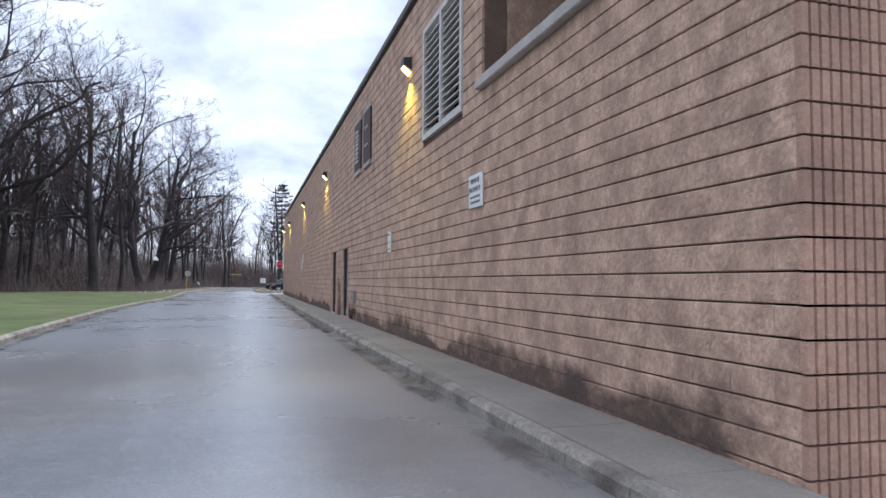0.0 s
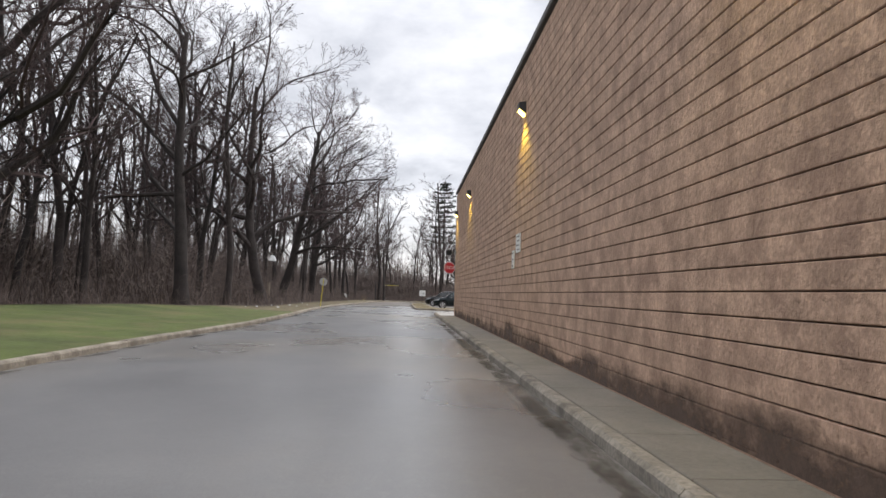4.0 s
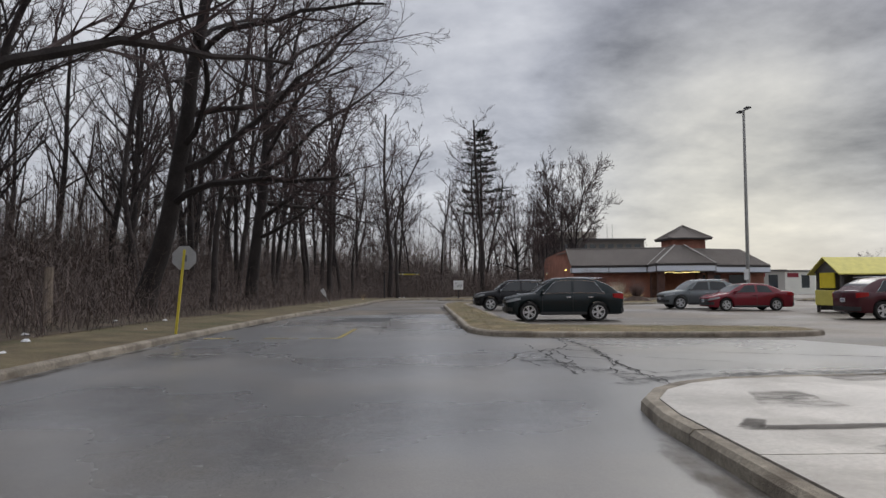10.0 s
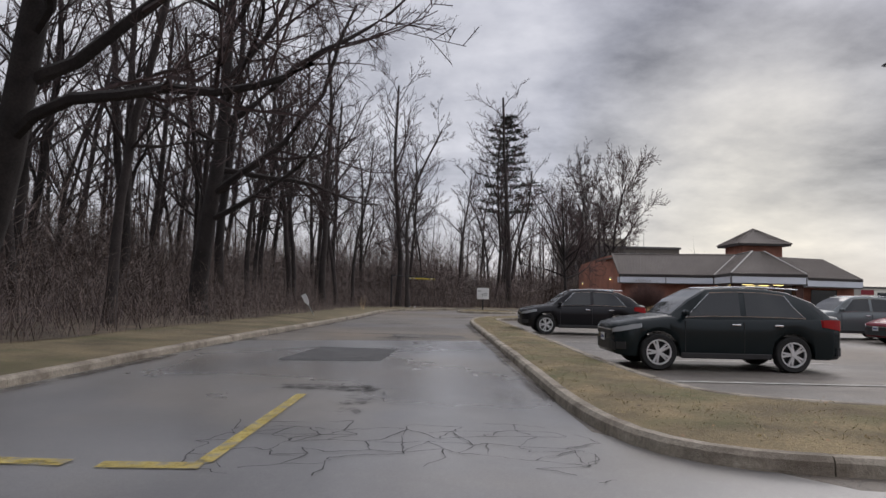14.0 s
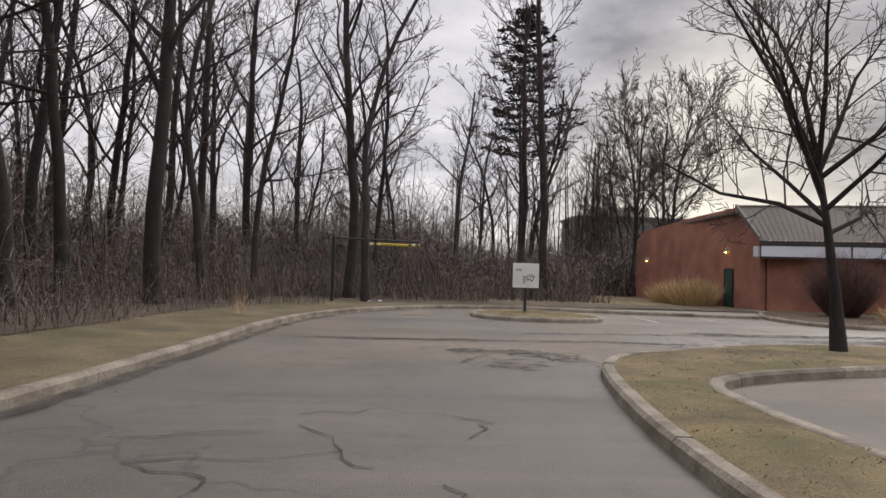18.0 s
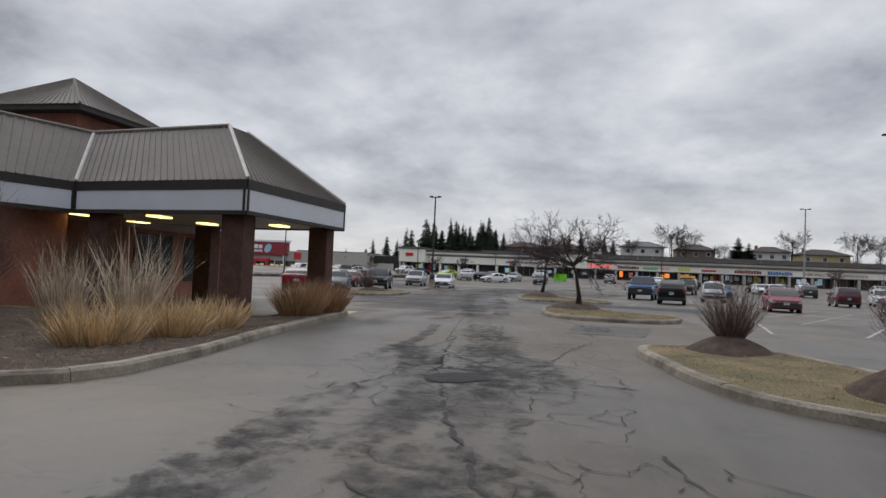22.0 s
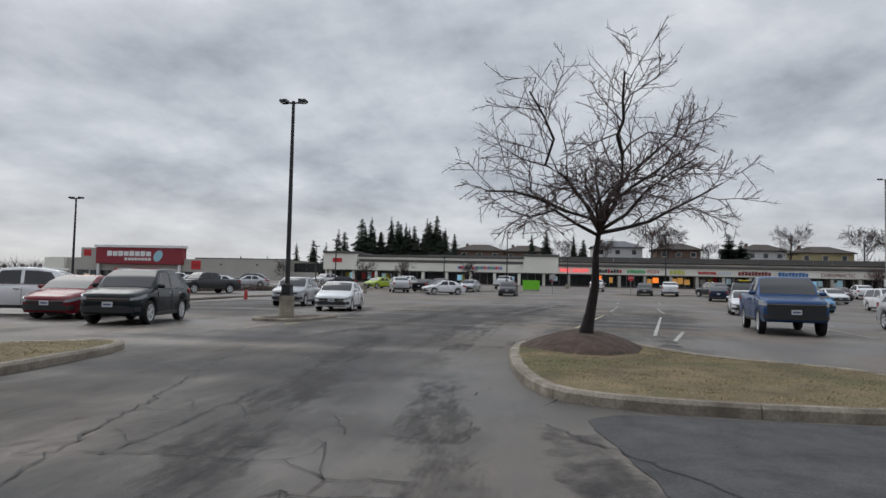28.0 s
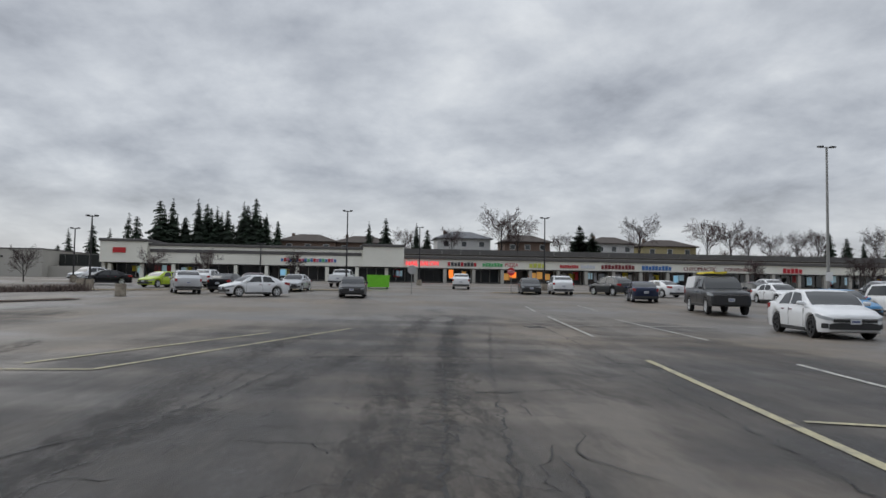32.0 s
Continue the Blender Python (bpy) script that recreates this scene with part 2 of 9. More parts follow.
    L(e2, m2.inputs[0])
    L(w2, m2.inputs[1])
    src = blend(m2.outputs[0], src, (0.03, 0.029, 0.028))
    L(mu.outputs[0], mx.inputs[0])
    L(src, mx.inputs[1])
    L(mx.outputs[0], b.inputs["Base Color"])
    # damp sheets are smoother
    rn = N("ShaderNodeTexNoise")
    rn.inputs["Scale"].default_value = 0.16
    rn.inputs["Detail"].default_value = 6
    L(geo.outputs["Position"], rn.inputs["Vector"])
    rr = N("ShaderNodeMapRange")
    rr.inputs[1].default_value, rr.inputs[2].default_value = 0.42, 0.62
    rr.inputs[3].default_value, rr.inputs[4].default_value = r_dry, r_wet
    L(rn.outputs[0], rr.inputs[0])
    L(rr.outputs[0], b.inputs["Roughness"])
    return m


ASPHALT = asphalt_mat("asphalt", (0.131, 0.114, 0.096), (0.073, 0.067, 0.062))
ASPHALT_DAMP = asphalt_mat("damp_asphalt", (0.168, 0.167, 0.168), (0.125, 0.125, 0.128), 0.32, 0.24, (0.9, 0.04, 1), 0.10, 0.12, .35, 1.0)
CONC = mat("kerb_concrete", (0.285, 0.25, 0.20), 0.88, var=0.3, scale=1.8, fine=25, bump=0.7, rand=.12, stain=(0.13, 0.105, 0.08), stain_scale=1.3, stain_amt=0.85)
GRIMY = mat("grimy_kerb_concrete", (0.235, 0.21, 0.178), 0.85, var=0.35, scale=1.5, fine=25, bump=0.7, rand=.12, stain=(0.08, 0.066, 0.052), stain_scale=1.1, stain_amt=0.85)
WALKC = mat("walk_concrete", (0.185, 0.166, 0.143), 0.7, var=0.2, scale=0.8, fine=30, bump=0.3, stain=(0.14, 0.13, 0.11), stain_scale=0.7, stain_amt=0.6)
PADC = mat("pad_concrete", (0.41, 0.385, 0.35), 0.4, var=0.22, scale=0.7, fine=22, bump=0.35, stain=(0.20, 0.18, 0.155), stain_scale=0.55, stain_amt=0.8)
BLOCK = mat("tan_split_block", (0.455, 0.305, 0.222), 0.9, var=0.24, scale=4.5, fine=30, bump=1.0, bump_scale=22, rand=0.04, island=0.05, stain=(0.27, 0.172, 0.128), stain_scale=2.6, stain_amt=0.75, stretch=(1, 1, .8))
JOINT = mat("dark_mortar", (0.15, 0.100, 0.076), 0.95, var=0.2)
FLUTE = mat("fluted_block", (0.41, 0.255, 0.185), 0.9, var=0.2, scale=1.2, fine=30, bump=0.5, stain=(0.22, 0.13, 0.1), stain_scale=0.8, stain_amt=0.4)
RED_BRICK = mat("red_brown_brick", (0.335, 0.142, 0.098), 0.9, var=0.25, scale=0.8, fine=14, bump=0.5, stain=(0.165, 0.075, 0.055), stain_scale=0.35, stain_amt=0.5)
TIN = mat("taupe_ribbed_metal", (0.135, 0.116, 0.102), 0.68, metal=0.0, var=0.12, scale=0.6, fine=8)
DARK_TRIM = mat("dark_brown_trim", (0.028, 0.022, 0.020), 0.6, var=0.15)
FASCIA = mat("pale_blue_white_fascia", (0.62, 0.65, 0.70), 0.5, var=0.06, scale=0.7)
GRASS_G = mat("green_lawn", (0.074, 0.098, 0.021), 0.95, var=0.35, scale=0.5, fine=30, bump=0.9, stain=(0.14, 0.12, 0.05), stain_scale=0.45, stain_amt=0.7)
GRASS_D = mat("dormant_grass", (0.185, 0.142, 0.076), 0.95, var=0.45, scale=0.9, fine=35, bump=1.0, stain=(0.095, 0.098, 0.036), stain_scale=0.5, stain_amt=0.75)
VERGE2 = mat("leafy_verge", (0.145, 0.115, 0.066), 0.97, var=0.4, scale=0.8, fine=20, bump=1.0, stain=(0.085, 0.085, 0.035), stain_scale=0.5, stain_amt=0.6)
BLADE = mat("grass_blades", (0.34, 0.275, 0.15), 0.9, var=0.45, scale=.8, fine=9, island=0.45, stain=(0.16, 0.155, 0.065), stain_scale=.6, stain_amt=.6)
DEADLEAF = mat("dead_leaves", (0.17, 0.11, 0.06), 0.9, var=0.4, island=0.6)
MULCH = mat("dark_mulch", (0.082, 0.056, 0.042), 0.98, var=0.5, scale=4, fine=50, bump=1.0)
LEAFLITTER = mat("leaf_litter", (0.105, 0.080, 0.055), 0.97, var=0.45, scale=0.8, fine=14, bump=1.0, stain=(0.055, 0.045, 0.033), stain_scale=0.25, stain_amt=0.7)
BARK = mat("dark_bark", (0.030, 0.024, 0.0225), 0.95, var=0.4, scale=1.5, fine=18, bump=0.8, rand=0.35)
TWIG = mat("twigs", (0.062, 0.042, 0.041), 0.95, var=0.3, rand=0.3)
BRUSH = mat("brush_twigs", (0.135, 0.104, 0.092), 0.95, var=0.4, island=0.55)
NEEDLE = mat("conifer_needles", (0.020, 0.034, 0.019), 0.9, var=0.4, scale=0.6, island=0.4, rand=0.3)
STRAW_RUST = mat("rust_tan_grass", (0.38, 0.235, 0.13), 0.9, var=0.25, island=0.35)
STRAW = mat("straw_grass", (0.54, 0.39, 0.22), 0.9, var=0.25, island=0.35)
SHRUB_DARK = mat("dark_maroon_shrub_twigs", (0.115, 0.066, 0.058), 0.95, var=0.3, island=0.4)
PLUME = mat("pale_grass_plumes", (0.50, 0.42, 0.32), 0.9, var=0.25, island=0.35)
SHRUB = mat("reddish_shrub_twigs", (0.165, 0.115, 0.105), 0.95, var=0.3, island=0.4)
YELLOW = mat("yellow_road_paint", (0.40, 0.31, 0.075), 0.75, var=0.3, scale=3, stain=(0.19, 0.175, 0.14), stain_scale=5, stain_amt=1.0)
YELLOW_PALE = mat("faded_yellow_paint", (0.52, 0.46, 0.22), 0.8, var=0.2, scale=2, fine=25, stain=(0.25, 0.23, 0.16), stain_scale=9.0, stain_amt=0.5)
WHITE_LINE = mat("worn_white_paint", (0.46, 0.45, 0.41), 0.8, var=0.25, scale=3, stain=(0.19, 0.185, 0.18), stain_scale=2.5, stain_amt=0.8)
CREAM_LINE = mat("worn_cream_paint", (0.43, 0.39, 0.25), 0.8, var=0.25, scale=3, fine=25, stain=(0.17, 0.16, 0.14), stain_scale=3.0, stain_amt=0.9)


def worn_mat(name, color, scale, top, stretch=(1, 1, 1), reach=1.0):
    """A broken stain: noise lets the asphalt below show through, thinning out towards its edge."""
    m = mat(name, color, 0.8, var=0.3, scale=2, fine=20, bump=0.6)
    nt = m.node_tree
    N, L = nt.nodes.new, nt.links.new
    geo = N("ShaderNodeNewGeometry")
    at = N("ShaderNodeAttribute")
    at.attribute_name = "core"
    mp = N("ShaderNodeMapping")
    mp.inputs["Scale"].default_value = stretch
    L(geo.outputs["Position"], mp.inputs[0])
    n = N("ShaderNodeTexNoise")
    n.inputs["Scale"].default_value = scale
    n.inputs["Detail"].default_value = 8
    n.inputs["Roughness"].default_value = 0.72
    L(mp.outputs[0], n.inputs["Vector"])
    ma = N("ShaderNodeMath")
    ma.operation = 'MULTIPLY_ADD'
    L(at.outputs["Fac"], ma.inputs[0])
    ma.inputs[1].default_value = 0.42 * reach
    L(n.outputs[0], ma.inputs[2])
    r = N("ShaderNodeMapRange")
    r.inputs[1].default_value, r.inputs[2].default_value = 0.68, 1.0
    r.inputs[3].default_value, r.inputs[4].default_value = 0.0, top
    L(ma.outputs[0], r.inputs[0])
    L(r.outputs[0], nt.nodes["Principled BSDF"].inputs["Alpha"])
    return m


WORN = worn_mat("ravelled_asphalt", (0.034, 0.033, 0.033), 3.2, 0.85)
PAD_STAIN = worn_mat("wet_pad_stain", (0.085, 0.074, 0.064), 1.3, 0.9, (.7, 1.3, 1), 1.25)
WORN_X = worn_mat("ravelled_wheel_track", (0.036, 0.034, 0.033), 3.6, 0.8, (0.45, 1.4, 1))
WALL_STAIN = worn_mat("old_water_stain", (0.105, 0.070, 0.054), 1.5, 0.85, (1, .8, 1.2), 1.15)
AISLE = worn_mat("darker_aisle_asphalt", (0.070, 0.068, 0.068), 0.30, 0.68, (0.35, 1.3, 1), 1.5)
GRIT = worn_mat("gutter_grit", (0.10, 0.078, 0.055), 2.5, 0.75, (1, .5, 1), 1.15)
SOIL = worn_mat("gutter_soil", (0.055, 0.044, 0.033), 2.0, 0.8, (1, .5, 1), 1.15)
TAR = mat("crack_tar", (0.030, 0.029, 0.029), 0.75, var=0.4, scale=3)


def break_up(m, scale, lo, hi, top):
    """Let a line fade in and out along its way."""
    nt = m.node_tree
    geo = nt.nodes.new("ShaderNodeNewGeometry")
    n = nt.nodes.new("ShaderNodeTexNoise")
    n.inputs["Scale"].default_value, n.inputs["Detail"].default_value, n.inputs["Roughness"].default_value = scale, 6, .7
    r = nt.nodes.new("ShaderNodeMapRange")
    r.inputs[1].default_value, r.inputs[2].default_value, r.inputs[3].default_value, r.inputs[4].default_value = lo, hi, .08, top
    nt.links.new(geo.outputs["Position"], n.inputs["Vector"])
    nt.links.new(n.outputs[0], r.inputs[0])
    nt.links.new(r.outputs[0], nt.nodes["Principled BSDF"].inputs["Alpha"])


break_up(TAR, 2.2, .34, .52, .92)
break_up(YELLOW, 5.0, .30, .52, .95)
for m in (YELLOW_PALE, WHITE_LINE):
    break_up(m, 7.0, .18, .40, .96)
PATCHF = mat("faded_asphalt_patch", (0.100, 0.092, 0.083), 0.75, var=0.35, scale=1.2, fine=40, bump=0.6, stain=(0.07, 0.066, 0.062), stain_scale=.9, stain_amt=.7)
POTHOLE = mat("broken_pothole_tar", (0.030, 0.029, 0.030), 0.9, var=0.5, scale=6, fine=40, bump=1.0)
PATCHM = mat("asphalt_patch", (0.066, 0.066, 0.067), 0.85, var=0.4, scale=2, fine=40, bump=0.8)
WHITE_SIGN = mat("white_sign_face", (0.72, 0.73, 0.73), 0.5, var=0.05)
GREY_SIGN = mat("grey_aluminium_sign", (0.40, 0.40, 0.40), 0.5, metal=0.3, var=0.1)
SIGN_RED = mat("sign_red", (0.50, 0.022, 0.035), 0.45, var=0.06)
SIGN_GREY = mat("faded_grey_print", (0.16, 0.16, 0.17), 0.6, var=0.1)
GALV = mat("galvanised_post", (0.30, 0.30, 0.29), 0.5, metal=0.6, var=0.15)
IRON = mat("worn_iron", (0.14, 0.135, 0.13), 0.6, metal=0.5, var=0.25)
YELLOW_POST = mat("yellow_post", (0.62, 0.50, 0.05), 0.5, var=0.12)
BLACK_METAL = mat("black_metal", (0.020, 0.020, 0.021), 0.5, var=0.1)
RUBBER = mat("tyre_rubber", (0.018, 0.018, 0.018), 0.85, var=0.15)
RIM = mat("alloy_rim", (0.66, 0.67, 0.68), 0.35, metal=0.4, var=0.05)
GLASSD = mat("tinted_car_glass", (0.016, 0.019, 0.021), 0.06, var=0.0, spec=0.65)
HEADL = mat("headlight_lens", (0.36, 0.38, 0.40), 0.12, var=0.0)
TAILL = mat("taillight_lens", (0.32, 0.012, 0.015), 0.2, var=0.0)
CHROME = mat("chrome_trim", (0.62, 0.63, 0.64), 0.2, metal=0.9, var=0.0)
BLACK_PLASTIC = mat("black_plastic", (0.022, 0.022, 0.023), 0.65, var=0.1)
PLATE = mat("number_plate", (0.55, 0.56, 0.58), 0.5, var=0.05)
PLATE_BAR = mat("plate_bars", (0.06, 0.08, 0.2), 0.5, var=0.0)
LAMP_GLOW = mat("sodium_glow", (1.0, 0.72, 0.16), 0.4, var=0.0, emit=9.0)
CAN_GLOW = mat("canopy_light", (1.0, 0.80, 0.30), 0.4, var=0.0, emit=2.2)
MALL_WALL = mat("cream_stucco", (0.80, 0.79, 0.71), 0.85, var=0.06, scale=0.4, stain=(0.6, 0.59, 0.52), stain_scale=0.2, stain_amt=0.4)
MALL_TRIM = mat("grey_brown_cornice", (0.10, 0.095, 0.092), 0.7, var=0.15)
STORE_GLASS = mat("storefront_glass", (0.030, 0.036, 0.040), 0.08, var=0.0, spec=0.7)
STORE_WALL = mat("grey_beige_panel", (0.40, 0.385, 0.35), 0.85, var=0.06, scale=0.3)
STORE_RED = mat("store_red_panel", (0.235, 0.022, 0.032), 0.6, var=0.08)
LOGO_RED = mat("sign_bright_red", (0.50, 0.02, 0.025), 0.5, var=0.05)
NEON_RED = mat("lit_red_letters", (1.0, 0.04, 0.05), 0.5, var=0.0, emit=1.3)
DOOR_DARK = mat("dark_green_grey_door", (0.030, 0.037, 0.036), 0.6, var=0.25, scale=3)
DOOR_BROWN = mat("brown_door", (0.050, 0.035, 0.030), 0.7, var=0.25, scale=3)
DOOR_GREEN = mat("dark_green_door", (0.012, 0.060, 0.045), 0.5, var=0.2)
LOUVRE = mat("pale_louvre_metal", (0.50, 0.48, 0.45), 0.55, var=0.1)
SILL = mat("pale_stone_sill", (0.40, 0.36, 0.33), 0.8, var=0.15)
HOARD = mat("black_green_boards", (0.020, 0.024, 0.022), 0.8, var=0.2)
# near-black colour stands for the unlit depth of openings
VOID = mat("dark_interior", (0.012, 0.014, 0.020), 0.9, var=0.1)
BIN_GREEN = mat("lime_green_steel", (0.20, 0.62, 0.03), 0.5, var=0.08)
HUT_PALE = mat("faded_yellow_board", (0.56, 0.50, 0.11), 0.6, var=0.12)
HUT_YELLOW = mat("bright_yellow_panel", (0.72, 0.58, 0.03), 0.55, var=0.06)
LITTER = mat("white_litter", (0.66, 0.67, 0.68), 0.7, var=0.1)
GRAPH = mat("black_scrawl", (0.02, 0.02, 0.02), 0.6, var=0.0)
HYDRANT = mat("hydrant_red", (0.42, 0.05, 0.04), 0.5, var=0.1)
ROOFM = {"grey": mat("grey_shingles", (0.15, 0.155, 0.165), 0.9, var=0.2, scale=1.5, fine=6), "brown": mat("brown_shingles", (0.068, 0.055, 0.048), 0.9, var=0.2, scale=1.5, fine=6)}
WALLM = {"white": mat("white_siding", (0.58, 0.58, 0.57), 0.8, var=0.06), "brick": mat("brown_house_brick", (0.16, 0.11, 0.085), 0.9, var=0.15, fine=6), "yellow": mat("yellow_brick_house", (0.42, 0.36, 0.20), 0.9, var=0.1, fine=6)}
PAINT = {
    "black_teal": mat("paint_black_teal", (0.008, 0.014, 0.016), 0.25, var=0.0, spec=0.3),
    "black": mat("paint_black", (0.008, 0.008, 0.010), 0.25, var=0.0, spec=0.3),
    "white": mat("paint_white", (0.70, 0.71, 0.72), 0.25, var=0.03),
    "silver": mat("paint_silver", (0.45, 0.46, 0.475), 0.28, metal=0.3, var=0.03),
    "grey": mat("paint_grey", (0.13, 0.145, 0.15), 0.28, metal=0.3, var=0.03),
    "dark_grey": mat("paint_dark_grey", (0.045, 0.047, 0.050), 0.28, metal=0.3, var=0.03),
    "red": mat("paint_red", (0.17, 0.012, 0.022), 0.25, var=0.03),
    "dark_red": mat("paint_dark_red", (0.06, 0.010, 0.016), 0.25, var=0.03),
    "blue": mat("paint_blue", (0.018, 0.062, 0.17), 0.25, metal=0.2, var=0.03),
    "navy": mat("paint_navy", (0.014, 0.022, 0.055), 0.25, metal=0.2, var=0.03),
    "lime": mat("paint_lime", (0.36, 0.48, 0.03), 0.3, var=0.03),
    "sky": mat("paint_sky_blue", (0.06, 0.22, 0.42), 0.3, var=0.03),
}

# ---- mesh tools ----


class Geo:
    """Collects vertices and faces for one mesh."""

    def __init__(self):
        self.v, self.f = [], []

    def box(self, x0, y0, z0, x1, y1, z1, bevel=0.0):
        if bevel <= 0:
            n = len(self.v)
            self.v += [(x, y, z) for z in (z0, z1) for x, y in ((x0, y0), (x1, y0), (x1, y1), (x0, y1))]
            self.f += [tuple(n + i for i in q) for q in ((3, 2, 1, 0), (4, 5, 6, 7), (0, 1, 5, 4), (1, 2, 6, 5), (2, 3, 7, 6), (3, 0, 4, 7))]
            return self
        b = min(bevel, (x1 - x0) / 2.01, (y1 - y0) / 2.01, (z1 - z0) / 2.01)
        ring = lambda i: [(x0 + i, y0 + b), (x0 + b, y0 + i), (x1 - b, y0 + i), (x1 - i, y0 + b), (x1 - i, y1 - b), (x1 - b, y1 - i), (x0 + b, y1 - i), (x0 + i, y1 - b)]
        inner = [(x0 + b, y0 + b), (x0 + b, y0 + b), (x1 - b, y0 + b), (x1 - b, y0 + b), (x1 - b, y1 - b), (x1 - b, y1 - b), (x0 + b, y1 - b), (x0 + b, y1 - b)]
        mid = ring(0.0)
        self.loft([[(x, y, z0) for x, y in inner], [(x, y, z0 + b) for x, y in mid], [(x, y, z1 - b) for x, y in mid], [(x, y, z1) for x, y in inner]])
        return self

    def loft(self, rings, closed=True, caps=True):
        n0 = len(self.v)
        k = len(rings[0])
        for r in rings:
            self.v += [tuple(p) for p in r]
        for i in range(len(rings) - 1):
            for j in range(k if closed else k - 1):
                a, b = n0 + i * k + j, n0 + i * k + (j + 1) % k
                self.f.append((a, b, b + k, a + k))
        if caps and closed:
            self.f.append(tuple(n0 + j for j in reversed(range(k))))
            self.f.append(tuple(n0 + (len(rings) - 1) * k + j for j in range(k)))
        return self

    def tube(self, a, b, r0, r1=None, sides=8, caps=True):
        a, b = Vector(a), Vector(b)
        r1 = r0 if r1 is None else r1
        d = (b - a).normalized()
        u = d.orthogonal().normalized()
        w = d.cross(u)
        rings = []
        for c, r in ((a, r0), (b, r1)):
            rings.append([c + (u * math.cos(t) + w * math.sin(t)) * r for t in (2 * math.pi * j / sides for j in range(sides))])
        return self.loft(rings, True, caps)

    def poly(self, pts, z):
        n = len(self.v)
        self.v += [(x, y, z) for x, y in pts]
        self.f.append(tuple(range(n, n + len(pts))))
        return self

    def quad(self, a, b, c, d):
        n = len(self.v)
        self.v += [tuple(a), tuple(b), tuple(c), tuple(d)]
        self.f.append((n, n + 1, n + 2, n + 3))
        return self

    def mesh(self, name, material, smooth=False):
        me = bpy.data.meshes.new(name)
        me.from_pydata([tuple(p) for p in self.v], [], self.f)
        me.materials.append(material)
        if smooth:
            me.polygons.foreach_set("use_smooth", [True] * len(me.polygons))
            me.set_sharp_from_angle(angle=radians(42))
        me.update()
        return me


def fix_normals(me):
    bm = bmesh.new()
    bm.from_mesh(me)
    bmesh.ops.recalc_face_normals(bm, faces=bm.faces)
    bm.to_mesh(me)
    bm.free()


def part(name, geo, material, parent, label="", smooth=False, m=None, fix=True):
    """One mesh object under a thing or a part. geo: a Geo or a mesh."""
    if isinstance(geo, Geo):
        geo = geo.mesh(name, material, smooth)
        if fix:
            fix_normals(geo)
    ob = new(name, geo)
    ob.parent = parent
    if m is not None:
        ob.matrix_basis = m
    if label:
        ob["label"] = label
    return ob


def thing(name, m=None, label="", category="", group="", kind=""):
    ob = new(name)
    ob.empty_display_size = 0.2
    if m is not None:
        ob.matrix_basis = m
    return tagged(ob, label, category, group, kind)


def solid(name, geo, material, label="", category="", group="", kind="", smooth=False, fix=True):
    me = geo.mesh(name, material, smooth)
    if fix:
        fix_normals(me)
    return tagged(new(name, me), label, category, group, kind)


def chaikin(pts, n=2, closed=True):
    for _ in range(n):
        out = []
        k = len(pts)
        for i in range(k if closed else k - 1):
            a, b = pts[i], pts[(i + 1) % k]
            out.append((a[0] * .75 + b[0] * .25, a[1] * .75 + b[1] * .25))
            out.append((a[0] * .25 + b[0] * .75, a[1] * .25 + b[1] * .75))
        if not closed:
            out = [pts[0]] + out + [pts[-1]]
        pts = out
    return pts


def offset(pts, d, closed=True):
    """Shift a polyline to its left by d."""
    out = []
    k = len(pts)
    for i in range(k):
        a = pts[i - 1] if (closed or i > 0) else pts[i]
        b = pts[(i + 1) % k] if (closed or i < k - 1) else pts[i]
        dx, dy = b[0] - a[0], b[1] - a[1]
        L = math.hypot(dx, dy) or 1
        out.append((pts[i][0] - dy / L * d, pts[i][1] + dx / L * d))
    return out


def area2(pts):
    return sum(pts[i - 1][0] * pts[i][1] - pts[i][0] * pts[i - 1][1] for i in range(len(pts)))


def terrain(x, y):
    """Height of the ground: flat near the drive, rising gently to the shops and steeply behind them."""
    k = min(max((x - 90) / 80, 0), 1)
    z = 1.7 * k
    if x > 186 and y < 122:
        z += 6.0 * min((x - 186) / 16, 1)
    return z


# ---- ground ----
def grid_sheet(name, xs, ys, zf, material, **tags):
    g = Geo()
    for y in ys:
        for x in xs:
            g.v.append((x, y, zf(x, y)))
    k = len(xs)
    for j in range(len(ys) - 1):
        for i in range(k - 1):
            a = j * k + i
            g.f.append((a, a + 1, a + 1 + k, a + k))
    return solid(name, g, material, kind="structure", smooth=True, fix=False, **tags)


grid_sheet("road", [-2000, -400, -60, -20, 0, 20, 40, 60, 80, 90, 100, 110, 120, 130, 140, 150, 160, 170, 180, 186, 190, 194, 198, 202, 260, 500, 2500], [-2000, -300, -80, -40, 0, 40, 80, 121.9, 122.1, 160, 240, 500, 2500], terrain, ASPHALT,
           label="grey worn asphalt drive and car park with cracks", category="asphalt")

solid("road_drive", Geo().poly([(-9, -75), (2.05, -75), (2.05, 23.5), (4.0, 26.3), (12.0, 27.0), (9.0, 33.5), (2.5, 34.5), (0.9, 36.5), (0.5, 50), (-6.2, 48), (-7.5, 20)], 0.003), ASPHALT_DAMP, "damp pale grey asphalt drive beside the store", "asphalt", kind="structure")
